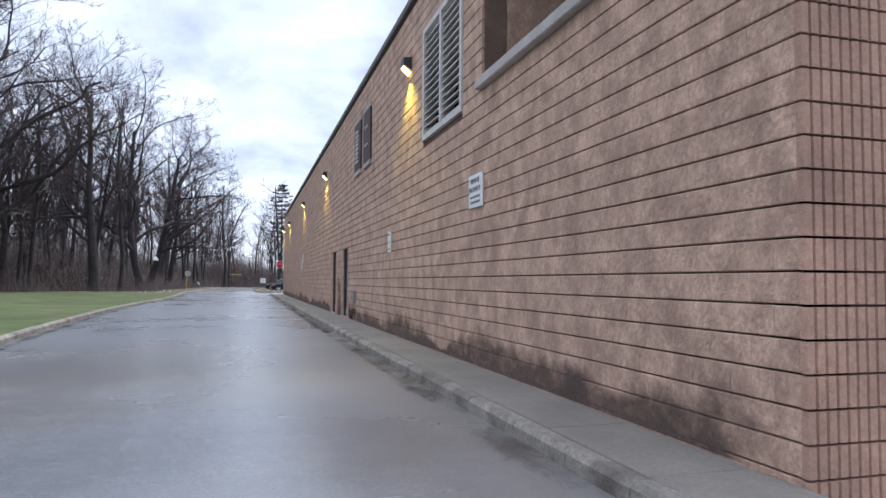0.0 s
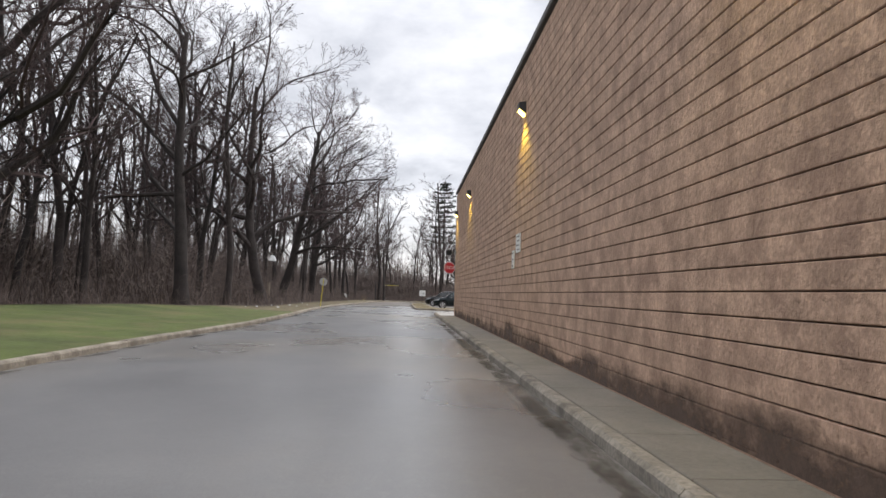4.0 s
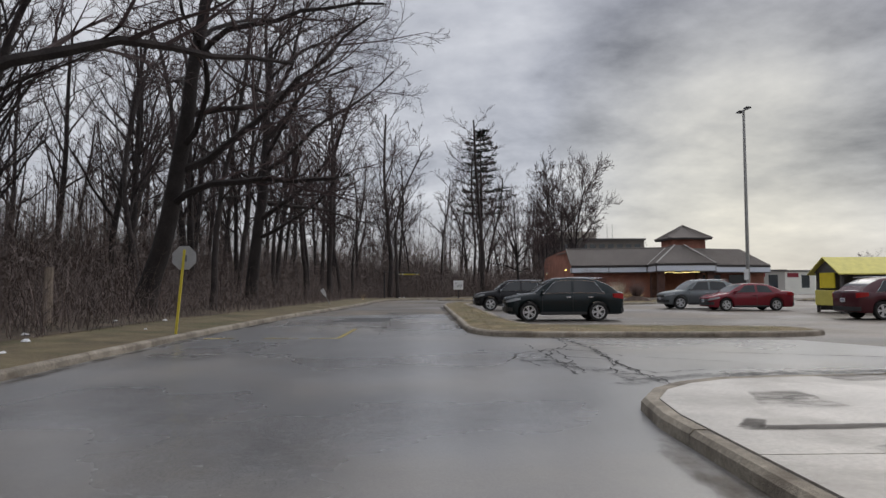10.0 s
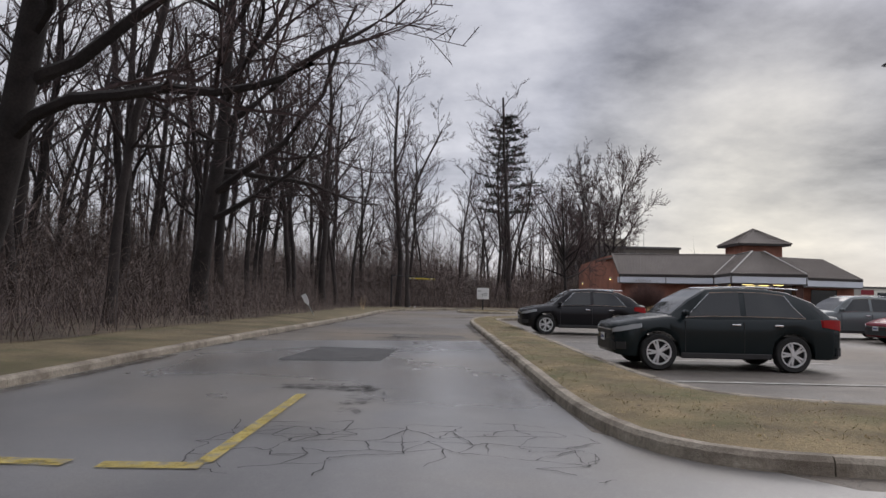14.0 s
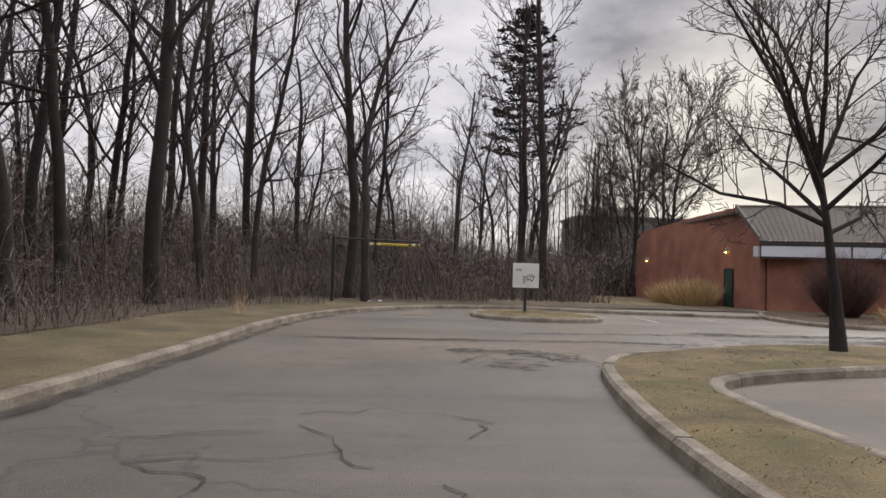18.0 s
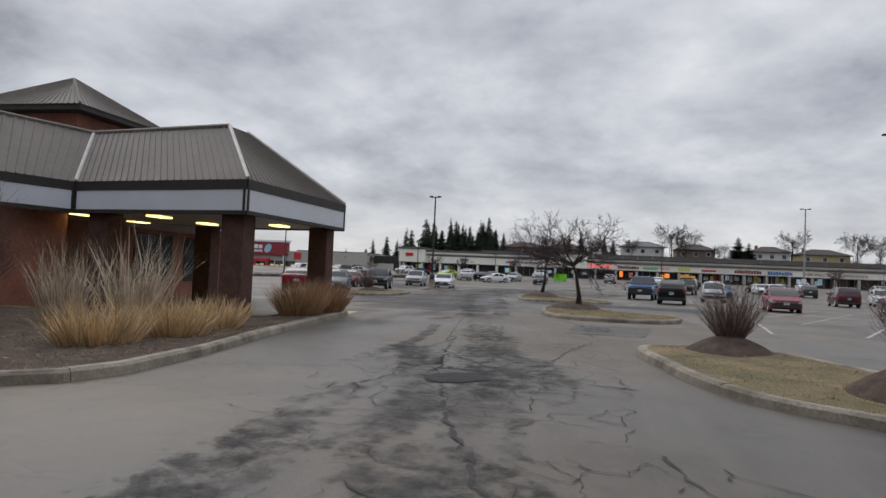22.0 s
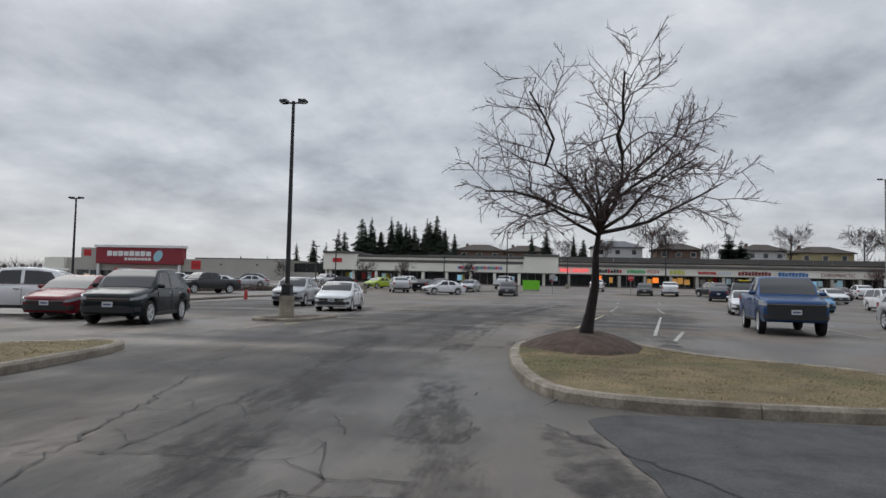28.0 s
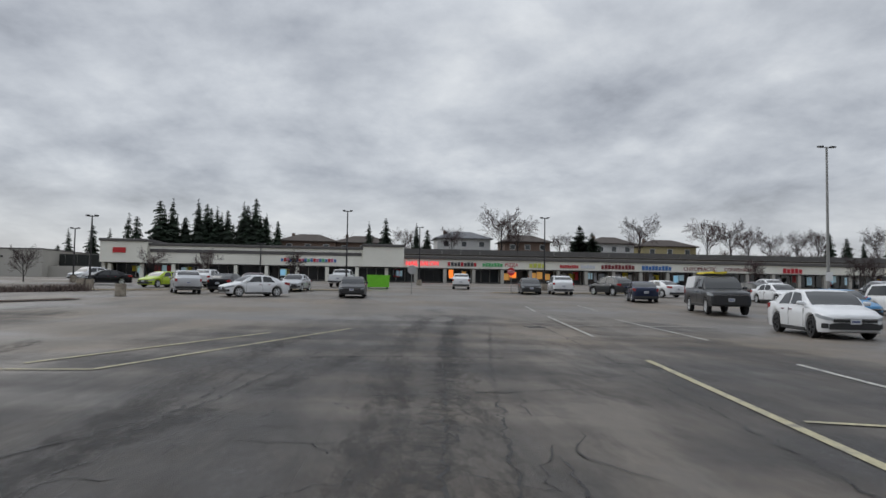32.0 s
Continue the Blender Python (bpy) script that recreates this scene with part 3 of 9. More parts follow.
LEFT_KERB = [(-2.5, -75), (-3.6, -55), (-4.6, -40), (-5.6, -27), (-6.1, -16), (-6.15, -6), (-5.75, 4), (-5.9, 12), (-6.35, 22), (-6.7, 31), (-6.5, 44), (-5.8, 54), (-5.2, 62), (-4.85, 69), (-4.85, 74), (-4.3, 78), (-3.0, 81.5), (-0.8, 84.6), (2.5, 85.9), (6.0, 85.2)]
LK = chaikin(LEFT_KERB, 2, False)


def kerb_along(name, pts, z0, h, w, closed, label, material=CONC, seg=2.6, gap=0.012, group="kerbs"):
    """A kerb built of cast lengths laid end to end along pts (outer face on the right of the way)."""
    th = thing(name, None, label, "kerb", group, "structure")
    inner = offset(pts, w, closed)
    k = len(pts)
    d = [0.0]
    order = list(range(k)) + ([0] if closed else [])
    for a, b in zip(order, order[1:]):
        d.append(d[-1] + math.hypot(pts[b][0] - pts[a][0], pts[b][1] - pts[a][1]))
    total = d[-1]
    n = max(1, round(total / seg))

    def at(s):
        s = min(max(s, 0), total)
        i = max(j for j in range(len(d) - 1) if d[j] <= s + 1e-9)
        t = (s - d[i]) / max(d[i + 1] - d[i], 1e-9)
        a, b = order[i], order[i + 1]
        lerp = lambda P: (P[a][0] * (1 - t) + P[b][0] * t, P[a][1] * (1 - t) + P[b][1] * t)
        return lerp(pts), lerp(inner)
    rnd = random.Random(len(pts) + int(total * 10))
    for i in range(n):
        s0, s1 = total * i / n + gap / 2, total * (i + 1) / n - gap / 2
        cuts = [s0] + [x for x in d if s0 + .05 < x < s1 - .05] + [s1]
        dz = rnd.uniform(-0.008, 0.008)
        rings = []
        for s in cuts:
            o, q = at(s)
            zz = terrain(*o) + z0
            mix = lambda t: (o[0] * (1 - t) + q[0] * t, o[1] * (1 - t) + q[1] * t)
            rings.append([(*o, zz - .1), (*mix(.06), zz + (h + dz) * .72), (*mix(.26), zz + h + dz), (*mix(.85), zz + h + dz), (*mix(1), zz + (h + dz) * .9), (*mix(1), zz - .1)])
        part("kerb_length", Geo().loft(rings), material, th)
    return th


kerb_along("kerb_left", LK, 0, 0.15, 0.22, False, "pale worn concrete kerb along the wood's edge", seg=3.0)


def left_x(y):
    best = LK[0][0]
    for a, b in zip(LK, LK[1:]):
        if a[1] <= y <= b[1]:
            t = (y - a[1]) / max(b[1] - a[1], 1e-6)
            return a[0] * (1 - t) + b[0] * t
        if y > b[1]:
            best = b[0]
    return best


def verge_height(x, y, edge):
    d = max(edge - x, 0)
    return 0.12 + 0.36 * min(d / 9, 1) + 0.05 * noise.noise((x * .3, y * .3, 0)) * min(d, 1)


def build_verge():
    g = Geo()
    gl = Geo()
    ys = [-75 + i * 2.0 for i in range(79)]
    rows_in = [0.03, 0.8, 1.6, 2.6, 4.0, 6.0, 9.0]
    for geo, ins in ((g, rows_in), (gl, [0, 3, 7, 14, 26, 50, 90])):
        for y in ys:
            e = left_x(y)
            lawn = 10.5 if y < 8 else max(3.0, 10.5 - (y - 8) * .45)
            for d in ins:
                if geo is g:
                    dd = d / 9.0 * lawn if d > .3 else d
                    geo.v.append((e - dd, y, verge_height(e - dd, y, e)))
                else:
                    dd = lawn - .3 + d
                    geo.v.append((e - dd, y, verge_height(e - dd, y, e) + .015 - 1.2 * min(d / 40, 1)))
        k = len(ins)
        for j in range(len(ys) - 1):
            for i in range(k - 1):
                a = j * k + i
                geo.f.append((a, a + k, a + k + 1, a + 1))
    k = len(rows_in)
    cut = 48
    g2 = Geo()
    g2.v = g.v[(cut - 1) * k:]
    g2.f = [tuple(i - (cut - 1) * k for i in f) for f in g.f if min(f) >= (cut - 1) * k]
    g.f = [f for f in g.f if min(f) < (cut - 1) * k]
    solid("ground_verge", g, GRASS_G, "mown green lawn verge fading to straw beside the drive", "lawn", kind="structure", smooth=True)
    solid("ground_verge_far", g2, VERGE2, "thin brown leaf-strewn verge below the wood", "verge", kind="structure", smooth=True)
    solid("ground_wood", gl, LEAFLITTER, "brown leaf litter under bare trees", "woodland floor", kind="structure", smooth=True)


build_verge()
# ground under the wood at the end of the drive
_edge = [p for p in offset(LK, .2, False) if p[1] > 80.2]
solid("ground_corner", Geo().poly(_edge + [(9.0, 86.2), (9.0, 86.6), (-40, 86.6), (-40, 80.5)], .15), VERGE2, "brown leafy ground behind the kerb", "verge", kind="structure")
grid_sheet("ground_north", [-110, -60, -30, -14, -6, 0, 5, 9, 14], [86.3, 90, 96, 104, 120, 150, 200], lambda x, y: 0.14 + (0.03 if y < 92 else -0.1) + 0.04 * noise.noise((x * .2, y * .2, 3)), LEAFLITTER, label="leaf litter and straw grass under bare trees", category="woodland floor")


def island(name, outline, label, grass=GRASS_D, h=0.15, mound=None, cut=2):
    """A kerbed planting island, kerb and soil."""
    if area2(outline) < 0:
        outline = outline[::-1]
    pts = chaikin(outline, cut)
    kerb_along(name + "_kerb", pts, 0, h, 0.2, True, "weathered pale concrete kerb round a planted island", seg=2.4)
    inner = offset(pts, 0.19)
    z = terrain(*pts[0])
    k = len(inner)
    pts2 = [Vector(p) for p in inner]
    xs, ys = [p[0] for p in inner], [p[1] for p in inner]
    edge_gap = lambda x, y: min((x - p[0]) ** 2 + (y - p[1]) ** 2 for p in inner)

    def inside(x, y):
        hit = False
        for i in range(k):
            (x0, y0), (x1, y1) = inner[i - 1], inner[i]
            if (y0 > y) != (y1 > y) and x < x0 + (y - y0) / (y1 - y0) * (x1 - x0):
                hit = not hit
        return hit
    for gx in np.arange(min(xs), max(xs), .45):
        for gy in np.arange(min(ys), max(ys), .45):
            if inside(gx, gy) and edge_gap(gx, gy) > .09:
                pts2.append(Vector((gx, gy)))
    res = mathutils.geometry.delaunay_2d_cdt(pts2, [], [list(range(k))], 1, 1e-4)
    bump = lambda x, y: .035 * min(1, edge_gap(x, y) / .2) * (1 + noise.noise((x * .8, y * .8, 1)) + .5 * noise.noise((x * 2.5, y * 2.5, 4)))
    me = bpy.data.meshes.new(name)
    me.from_pydata([(p.x, p.y, z + h - .02 + bump(p.x, p.y)) for p in res[0]], [], [tuple(f) for f in res[2]])
    me.update()
    fix_normals(me)
    me.materials.append(grass)
    me.polygons.foreach_set("use_smooth", [True] * len(me.polygons))
    tagged(new(name, me), label, "grass island", "planted islands", "structure")
    r = random.Random(len(name))
    count = int(abs(area2(inner)) / 2 * 170)
    if pts[0][0] < 50:
        tufts("grass_tufts", count, lambda: (r.uniform(min(xs), max(xs)), r.uniform(min(ys), max(ys))), inside, lambda x, y: z + h - .025 + bump(x, y), "short dormant grass blades and dead leaves on an island", r)


def tufts(name, count, pick, inside, height, label, r, tall=.022):
    """Short blades and fallen leaves over a patch of ground."""
    g, lv = Geo(), Geo()
    done = 0
    while done < count:
        x, y = pick()
        done += 1
        if not inside(x, y):
            continue
        z = height(x, y)
        if r.random() < .07:
            a, k = r.uniform(0, 6.28), r.uniform(.02, .045)
            dx, dy = math.cos(a) * k, math.sin(a) * k
            lv.quad((x - dx, y - dy, z + .035), (x + dy * .6, y - dx * .6, z + .04), (x + dx, y + dy, z + .05), (x - dy * .6, y + dx * .6, z + .042))
            continue
        for _ in range(3):
            a, hh = r.uniform(0, 6.28), tall * r.uniform(.5, 1.5) * (.7 + .8 * abs(noise.noise((x * .7, y * .7, 9))))
            b = r.uniform(0, 6.28)
            ux, uy = math.cos(b) * .007, math.sin(b) * .007
            m = len(g.v)
            px, py = x + r.uniform(-.05, .05), y + r.uniform(-.05, .05)
            g.v += [(px - ux, py - uy, z), (px + ux, py + uy, z), (px + math.cos(a) * hh * .8, py + math.sin(a) * hh * .8, z + hh)]
            g.f.append((m, m + 1, m + 2))
    solid(name, g, BLADE, label, "grass", kind="stuff", fix=False)
    if lv.f:
        solid("fallen_leaves", lv, DEADLEAF, "scattered dead brown leaves on the grass", "leaves", kind="stuff", fix=False)


def mound(x, y, rx, ry, h, z=0.12, rot=0.0):
    g = Geo()
    rings = []
    k = 22
    for r, hh in ((1.0, 0.0), (0.92, 0.18), (0.72, 0.5), (0.45, 0.82), (0.15, 1.0)):
        ring = []
        for j in range(k):
            a = 2 * math.pi * j / k
            wob = 1 + 0.10 * noise.noise((math.cos(a) * 1.5 + x, math.sin(a) * 1.5 + y, r))
            px, py = rx * r * wob * math.cos(a), ry * r * wob * math.sin(a)
            ring.append((x + px * math.cos(rot) - py * math.sin(rot), y + px * math.sin(rot) + py * math.cos(rot), z + h * hh * (1 + 0.12 * noise.noise((px * 2, py * 2, x)))))
        rings.append(ring)
    g.loft(rings)
    return solid("mulch_mound", g, MULCH, "low heap of dark brown bark mulch on the grass", "mulch", "mulch heaps", smooth=True)


island("ground_island_south", [(0.85, 37.2), (1.3, 35.2), (3.0, 34.75), (10.5, 34.3), (10.9, 36.6), (9.5, 37.4), (3.6, 38.2), (2.75, 40), (2.6, 50), (2.4, 61.5), (2.3, 65.2), (3.0, 66.5), (5.5, 67.6), (9.5, 68.9), (10.2, 70.6), (9.0, 71.8), (6.4, 71.7), (3.0, 69.6), (1.6, 68.2), (1.0, 65.2), (0.65, 62), (0.75, 52), (0.85, 42)], "long kerbed strip of dormant straw and green grass between drive and parking")
island("ground_island_sign", [(0.4, 80.9), (0.9, 78.9), (2.3, 78.1), (4.3, 78.3), (5.1, 79.8), (4.7, 82.0), (3.3, 83.2), (1.5, 82.9)], "small round kerbed island of short grass round a sign post")
island("ground_island_bush", [(10.4, 66.6), (12.6, 68.4), (14.4, 70.0), (15.2, 71.0), (16.6, 71.55), (18.6, 71.85), (20.9, 72.2), (21.8, 71.5), (21.8, 69.2), (19.4, 68.6), (17.5, 67.8), (16.0, 65.5), (13.0, 64.2), (10.8, 64.8)], "kerbed island of mossy dormant grass with fallen leaves")
island("ground_island_tree", [(30.5, 73.6), (30.7, 70.1), (34.9, 69.3), (35.6, 71.3), (37.2, 72.0), (39.4, 72.4), (39.7, 74.6), (37.5, 75.2), (31.8, 74.6)], "kerbed island of yellowed winter grass")
island("ground_island_tree_far", [(47.4, 76.4), (47.4, 71.9), (51.6, 71.4), (52.8, 73.6), (54.4, 74.4), (56.2, 75.0), (56.4, 77.0), (54.7, 77.8), (49.0, 77.4)], "kerbed island of yellowed winter grass")
island("ground_island_side", [(42.9, 85.7), (44.0, 84.6), (47.0, 84.2), (51.8, 84.8), (52.6, 85.7), (51.0, 87.0), (48.5, 87.7), (44.2, 87.1)], "narrow kerbed island of dry grass")
island("ground_island_lamp", [(61.9, 86.6), (62.0, 85.5), (62.9, 85.15), (66.0, 84.9), (66.3, 85.4), (64.6, 86.6), (63.4, 87.1), (62.3, 87.1)], "small kerbed island of bare reddish soil round a lamp base", MULCH, .11)
mound(37.2, 73.6, 1.9, 1.25, 0.36)
mound(54.1, 76.2, 1.9, 1.3, 0.38)
mound(20.7, 70.35, .95, .85, 0.34)
mound(15.8, 69.0, 1.15, .95, 0.45)
mound(47.9, 86.4, 1.3, 0.9, 0.30)


# concrete walk beside the big store, and the pad at its corner
def slabs(name, x0, x1, y0, y1, n, z0, z1, material, label):
    th = thing(name, None, label, "pavement", kind="structure")
    for i in range(n):
        a, b = y0 + (y1 - y0) * i / n, y0 + (y1 - y0) * (i + 1) / n
        part("slab", Geo().box(x0, a + .006, z0, x1, b - .006, z1, 0.008), material, th)
    return th


slabs("pavement_side", 2.2, 2.98, -56.0, 18.0, 48, -.1, 0.15, WALKC, "damp grey concrete walk slabs along the block wall")
kerb_along("kerb_store", [(2.0, 18.1), (2.0, 0), (2.0, -30), (2.0, -60)], 0, 0.15, 0.2, False, "grimy concrete kerb beside the store walk", GRIMY, seg=3.2)


def build_pad():
    th = thing("pavement_pad", None, "pale wet concrete pad with rounded kerbed corner", "pavement", kind="structure")
    corner = [(2.0, 18.12), (2.0, 21.5), (2.0, 23.2)] + [(2.0 + 2.6 * (1 - math.cos(a)), 23.4 + 2.6 * math.sin(a)) for a in (0.3, 0.6, 0.9, 1.2, 1.5)] + [(8, 26.2), (18, 26.5), (30, 26.8)]
    kerb_along("kerb_pad", corner[::-1], 0, 0.15, 0.2, False, "broken pale concrete kerb round the pad", seg=2.2)
    inner = offset(corner, -0.21, False)
    for a, b in ((18.12, 21.6), (21.62, 99)):
        for x0, x1 in ((0, 7.0), (7.02, 14.0), (14.02, 30)):
            poly = [p for p in inner]
            bm = bmesh.new()
            pts = inner + [(30, 18.12)]
            f = bm.faces.new([bm.verts.new((x, y, 0.145)) for x, y in pts])
            for co, no in (((0, a, 0), (0, -1, 0)), ((0, b, 0), (0, 1, 0)), ((x0, 0, 0), (-1, 0, 0)), ((x1, 0, 0), (1, 0, 0))):
                bmesh.ops.bisect_plane(bm, geom=bm.verts[:] + bm.edges[:] + bm.faces[:], plane_co=co, plane_no=no, clear_outer=True)
            if bm.faces:
                r = bmesh.ops.extrude_face_region(bm, geom=bm.faces[:])
                for v in r["geom"]:
                    if isinstance(v, bmesh.types.BMVert):
                        v.co.z -= 0.2
                bmesh.ops.recalc_face_normals(bm, faces=bm.faces[:])
                me = bpy.data.meshes.new("slab")
                bm.to_mesh(me)
                me.materials.append(PADC)
                part("slab", me, PADC, th)
            bm.free()


build_pad()


# ---- the big block store ----
WX, WY0, WY1, WH = 3.03, -44.1, 18.1, 7.35
COURSE, BLK, FIRST = 0.2138, 0.43, -0.012


def block_geo(x0, y0, z0, y1, z1, depth=0.04):
    """A block face standing proud of the mortar, with chamfered rim."""
    c = 0.007
    g = Geo()
    xf = x0 - depth
    g.loft([[(x0, y0, z0), (x0, y0, z1), (x0, y1, z1), (x0, y1, z0)], [(xf + c, y0, z0), (xf + c, y0, z1), (xf + c, y1, z1), (xf + c, y1, z0)],
            [(xf, y0 + .001, z0 + c), (xf, y0 + .001, z1 - c), (xf, y1 - .001, z1 - c), (xf, y1 - .001, z0 + c)]])
    return g


OPENINGS = [(-24.25, -23.15, 0.15, 2.56), (-21.1, -20.05, 0.15, 2.6), (-37.15, -34.6, 4.17, 6.4), (-41.7, -38.1, 4.42, 7.3)]


def build_store():
    th = thing("wall_store", None, "long tan split-face block wall with deep dark course joints", "wall", kind="structure")
    # backing wall with the openings cut through
    ys = sorted({WY0, WY1} | {o[0] for o in OPENINGS} | {o[1] for o in OPENINGS})
    g = Geo()
    for a, b in zip(ys, ys[1:]):
        zs = [0.0]
        for o in OPENINGS:
            if o[0] <= a and b <= o[1]:
                zs += [o[2], o[3]]
        zs += [WH]
        for i in range(0, len(zs) - 1, 2):
            if zs[i + 1] - zs[i] > .02:
                g.box(WX, a, zs[i], WX + .35, b, zs[i + 1])
    part("backing", g, JOINT, th, "dark recessed mortar")
    rest = Geo()
    near = 0
    shared = {}
    nc = int((WH - .05) / COURSE)
    for c in range(nc):
        z0, z1 = FIRST + c * COURSE, FIRST + (c + 1) * COURSE - 0.013
        y = WY0
        while y < WY1 - .05:
            y1 = min(y + (BLK / 2 if (y == WY0 and c % 2) else BLK), WY1)
            cuts = [(y, y1)]
            for o in OPENINGS:
                if o[3] > z0 + .05 and o[2] < z1 - .05:
                    nx = []
                    for p, q in cuts:
                        if q <= o[0] or p >= o[1]:
                            nx.append((p, q))
                        else:
                            if p < o[0] - .06:
                                nx.append((p, o[0]))
                            if q > o[1] + .06:
                                nx.append((o[1], q))
                    cuts = nx
            for p, q in cuts:
                whole = abs(q - p - BLK) < .01
                if whole and near < 300 and -34 < y < -24 and 1 < c < 15:
                    near += 1
                    if "b" not in shared:
                        me = block_geo(0, 0.0005, 0, BLK - .0005, COURSE - .013).mesh("block", BLOCK)
                        fix_normals(me)
                        shared["b"] = me
                    part("block", shared["b"], BLOCK, th, m=pose(WX, y, z0))
                else:
                    bg = block_geo(WX, p + .0005, z0, q - .0005, z1)
                    n = len(rest.v)
                    rest.v += bg.v
                    rest.f += [tuple(i + n for i in f) for f in bg.f]
            y = y1
    ob = part("blocks", rest, BLOCK, th, "tan split-face blocks further along the wall")
    ob["kind"] = "stuff"
    part("coping", Geo().box(WX - .1, WY0 - .1, WH, WX + .5, WY1 + .1, WH + .16, .02), MALL_TRIM, th, "dark metal coping")
    # return wall with vertical flutes, facing the way the camera comes from
    g = Geo()
    g.box(WX, WY0, 0, WX + 26, WY0 + .3, WH)
    part("return_backing", g, JOINT, th)
    fl = Geo()
    for c in range(nc):
        z0, z1 = FIRST + c * COURSE, FIRST + (c + 1) * COURSE - .017
        x = WX - .045
        while x < WX + 4:
            fl.loft([[(x, WY0 - .03, z), (x + .008, WY0 - .05, z), (x + .064, WY0 - .05, z), (x + .072, WY0 - .03, z), (x + .08, WY0 - .03, z), (x + .08, WY0, z), (x, WY0, z)] for z in (z0, z1)])
            x += .08
    part("fluted_blocks", fl, FLUTE, th, "vertically fluted corner blocks")
    # north side and roof
    part("north_wall", Geo().box(WX + .35, WY1 - .35, 0, WX + 40, WY1, WH), BLOCK, th)
    part("roof_deck", Geo().box(WX + .3, WY0 + .3, WH - .4, WX + 40, WY1 - .3, WH - .2), JOINT, th)
    part("back_wall", Geo().box(WX + 39.6, WY0, 0, WX + 40, WY1, WH), BLOCK, th)
    return th


build_store()


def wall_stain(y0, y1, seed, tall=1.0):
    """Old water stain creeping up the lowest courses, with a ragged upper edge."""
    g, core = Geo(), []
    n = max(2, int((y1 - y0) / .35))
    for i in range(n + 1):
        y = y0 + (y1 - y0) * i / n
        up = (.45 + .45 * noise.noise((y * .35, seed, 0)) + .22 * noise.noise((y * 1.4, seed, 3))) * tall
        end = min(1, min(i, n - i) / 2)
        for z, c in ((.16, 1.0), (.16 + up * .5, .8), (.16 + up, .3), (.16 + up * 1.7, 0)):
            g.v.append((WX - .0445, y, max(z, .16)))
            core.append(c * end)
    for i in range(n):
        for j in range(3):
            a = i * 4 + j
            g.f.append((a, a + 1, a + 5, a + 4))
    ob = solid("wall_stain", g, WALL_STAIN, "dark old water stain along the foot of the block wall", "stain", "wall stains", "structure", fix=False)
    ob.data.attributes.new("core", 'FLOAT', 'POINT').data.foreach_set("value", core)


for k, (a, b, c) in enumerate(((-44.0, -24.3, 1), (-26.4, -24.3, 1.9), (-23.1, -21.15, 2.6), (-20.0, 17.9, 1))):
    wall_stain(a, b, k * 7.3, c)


def plain_door(name, y0, y1, z0, z1, material, label):
    th = thing(name, pose(WX, y0, z0), label, "door", kind="structure")
    w, h = y1 - y0, z1 - z0
    part("door_frame", Geo().box(.0, 0, 0, .12, .05, h).box(.0, w - .05, 0, .12, w, h).box(.0, .05, h - .05, .12, w - .05, h), material, th)
    part("door_leaf", Geo().box(.06, .055, .012, .11, w - .055, h - .055, .006), material, th)
    part("handle", Geo().tube((.03, w - .16, 1.0), (.03, w - .16, 1.14), .014).box(.02, w - .2, .98, .06, w - .12, 1.02), CHROME, th, "worn steel pull handle")
    part("kick_plate", Geo().box(.052, .1, .05, .06, w - .1, .3), GALV, th, "scuffed steel kick plate")
    part("threshold", Geo().box(-.12, .0, -.02, .1, w, .02, .005), CONC, th, "pale threshold strip")
    return th


plain_door("door_1", -24.25, -23.15, 0.15, 2.56, DOOR_DARK, "dark grey-green steel exit door, scuffed, in the block wall")
plain_door("door_2", -21.1, -20.05, 0.15, 2.6, DOOR_BROWN, "dark brown steel service door in the block wall")


def louvre():
    y0, y1, z0, z1 = -37.15, -34.6, 4.17, 6.4
    th = thing("wall_louvre", pose(WX, y0, z0), "pale metal louvred vent set high in the block wall", "vent", kind="structure")
    w, h = y1 - y0, z1 - z0
    g = Geo().box(-.07, 0, 0, .2, .1, h).box(-.07, w - .1, 0, .2, w, h).box(-.07, .1, 0, .2, w - .1, .1).box(-.07, .1, h - .1, .2, w - .1, h).box(-.07, w / 2 - .05, .1, .2, w / 2 + .05, h - .1)
    part("frame", g, LOUVRE, th)
    n = 15
    for i in range(n):
        z = .12 + (h - .24) * i / n
        for a, b in ((.105, w / 2 - .055), (w / 2 + .055, w - .105)):
            part("slat", Geo().loft([[(-.05, a, z), (-.05, a, z + .02), (.12, a, z + .11), (.12, a, z + .09)], [(-.05, b, z), (-.05, b, z + .02), (.12, b, z + .11), (.12, b, z + .09)]]), LOUVRE, th)
    part("backing", Geo().box(.22, .05, .05, .25, w - .05, h - .05), VOID, th)


louvre()


def recess():
    y0, y1, z0 = -41.7, -38.1, 4.42
    th = thing("wall_recess", pose(WX, y0, z0), "dark recessed opening above a pale stone sill", "opening", kind="structure")
    w = y1 - y0
    part("sill", Geo().box(-.14, -.05, -.16, .35, w + .05, -.005, .015), SILL, th, "pale stone sill")
    part("back_panel", Geo().box(1.6, 0, 0, 1.65, w, 2.85), VOID, th)
    part("jamb", Geo().box(.36, w - .02, 0, 1.6, w + .2, 2.85), BLOCK, th)
    part("jamb", Geo().box(.36, -.2, 0, 1.6, .02, 2.85), BLOCK, th)
    part("recess_floor", Geo().box(.36, 0, -.2, 1.6, w, -.01), SILL, th)


recess()


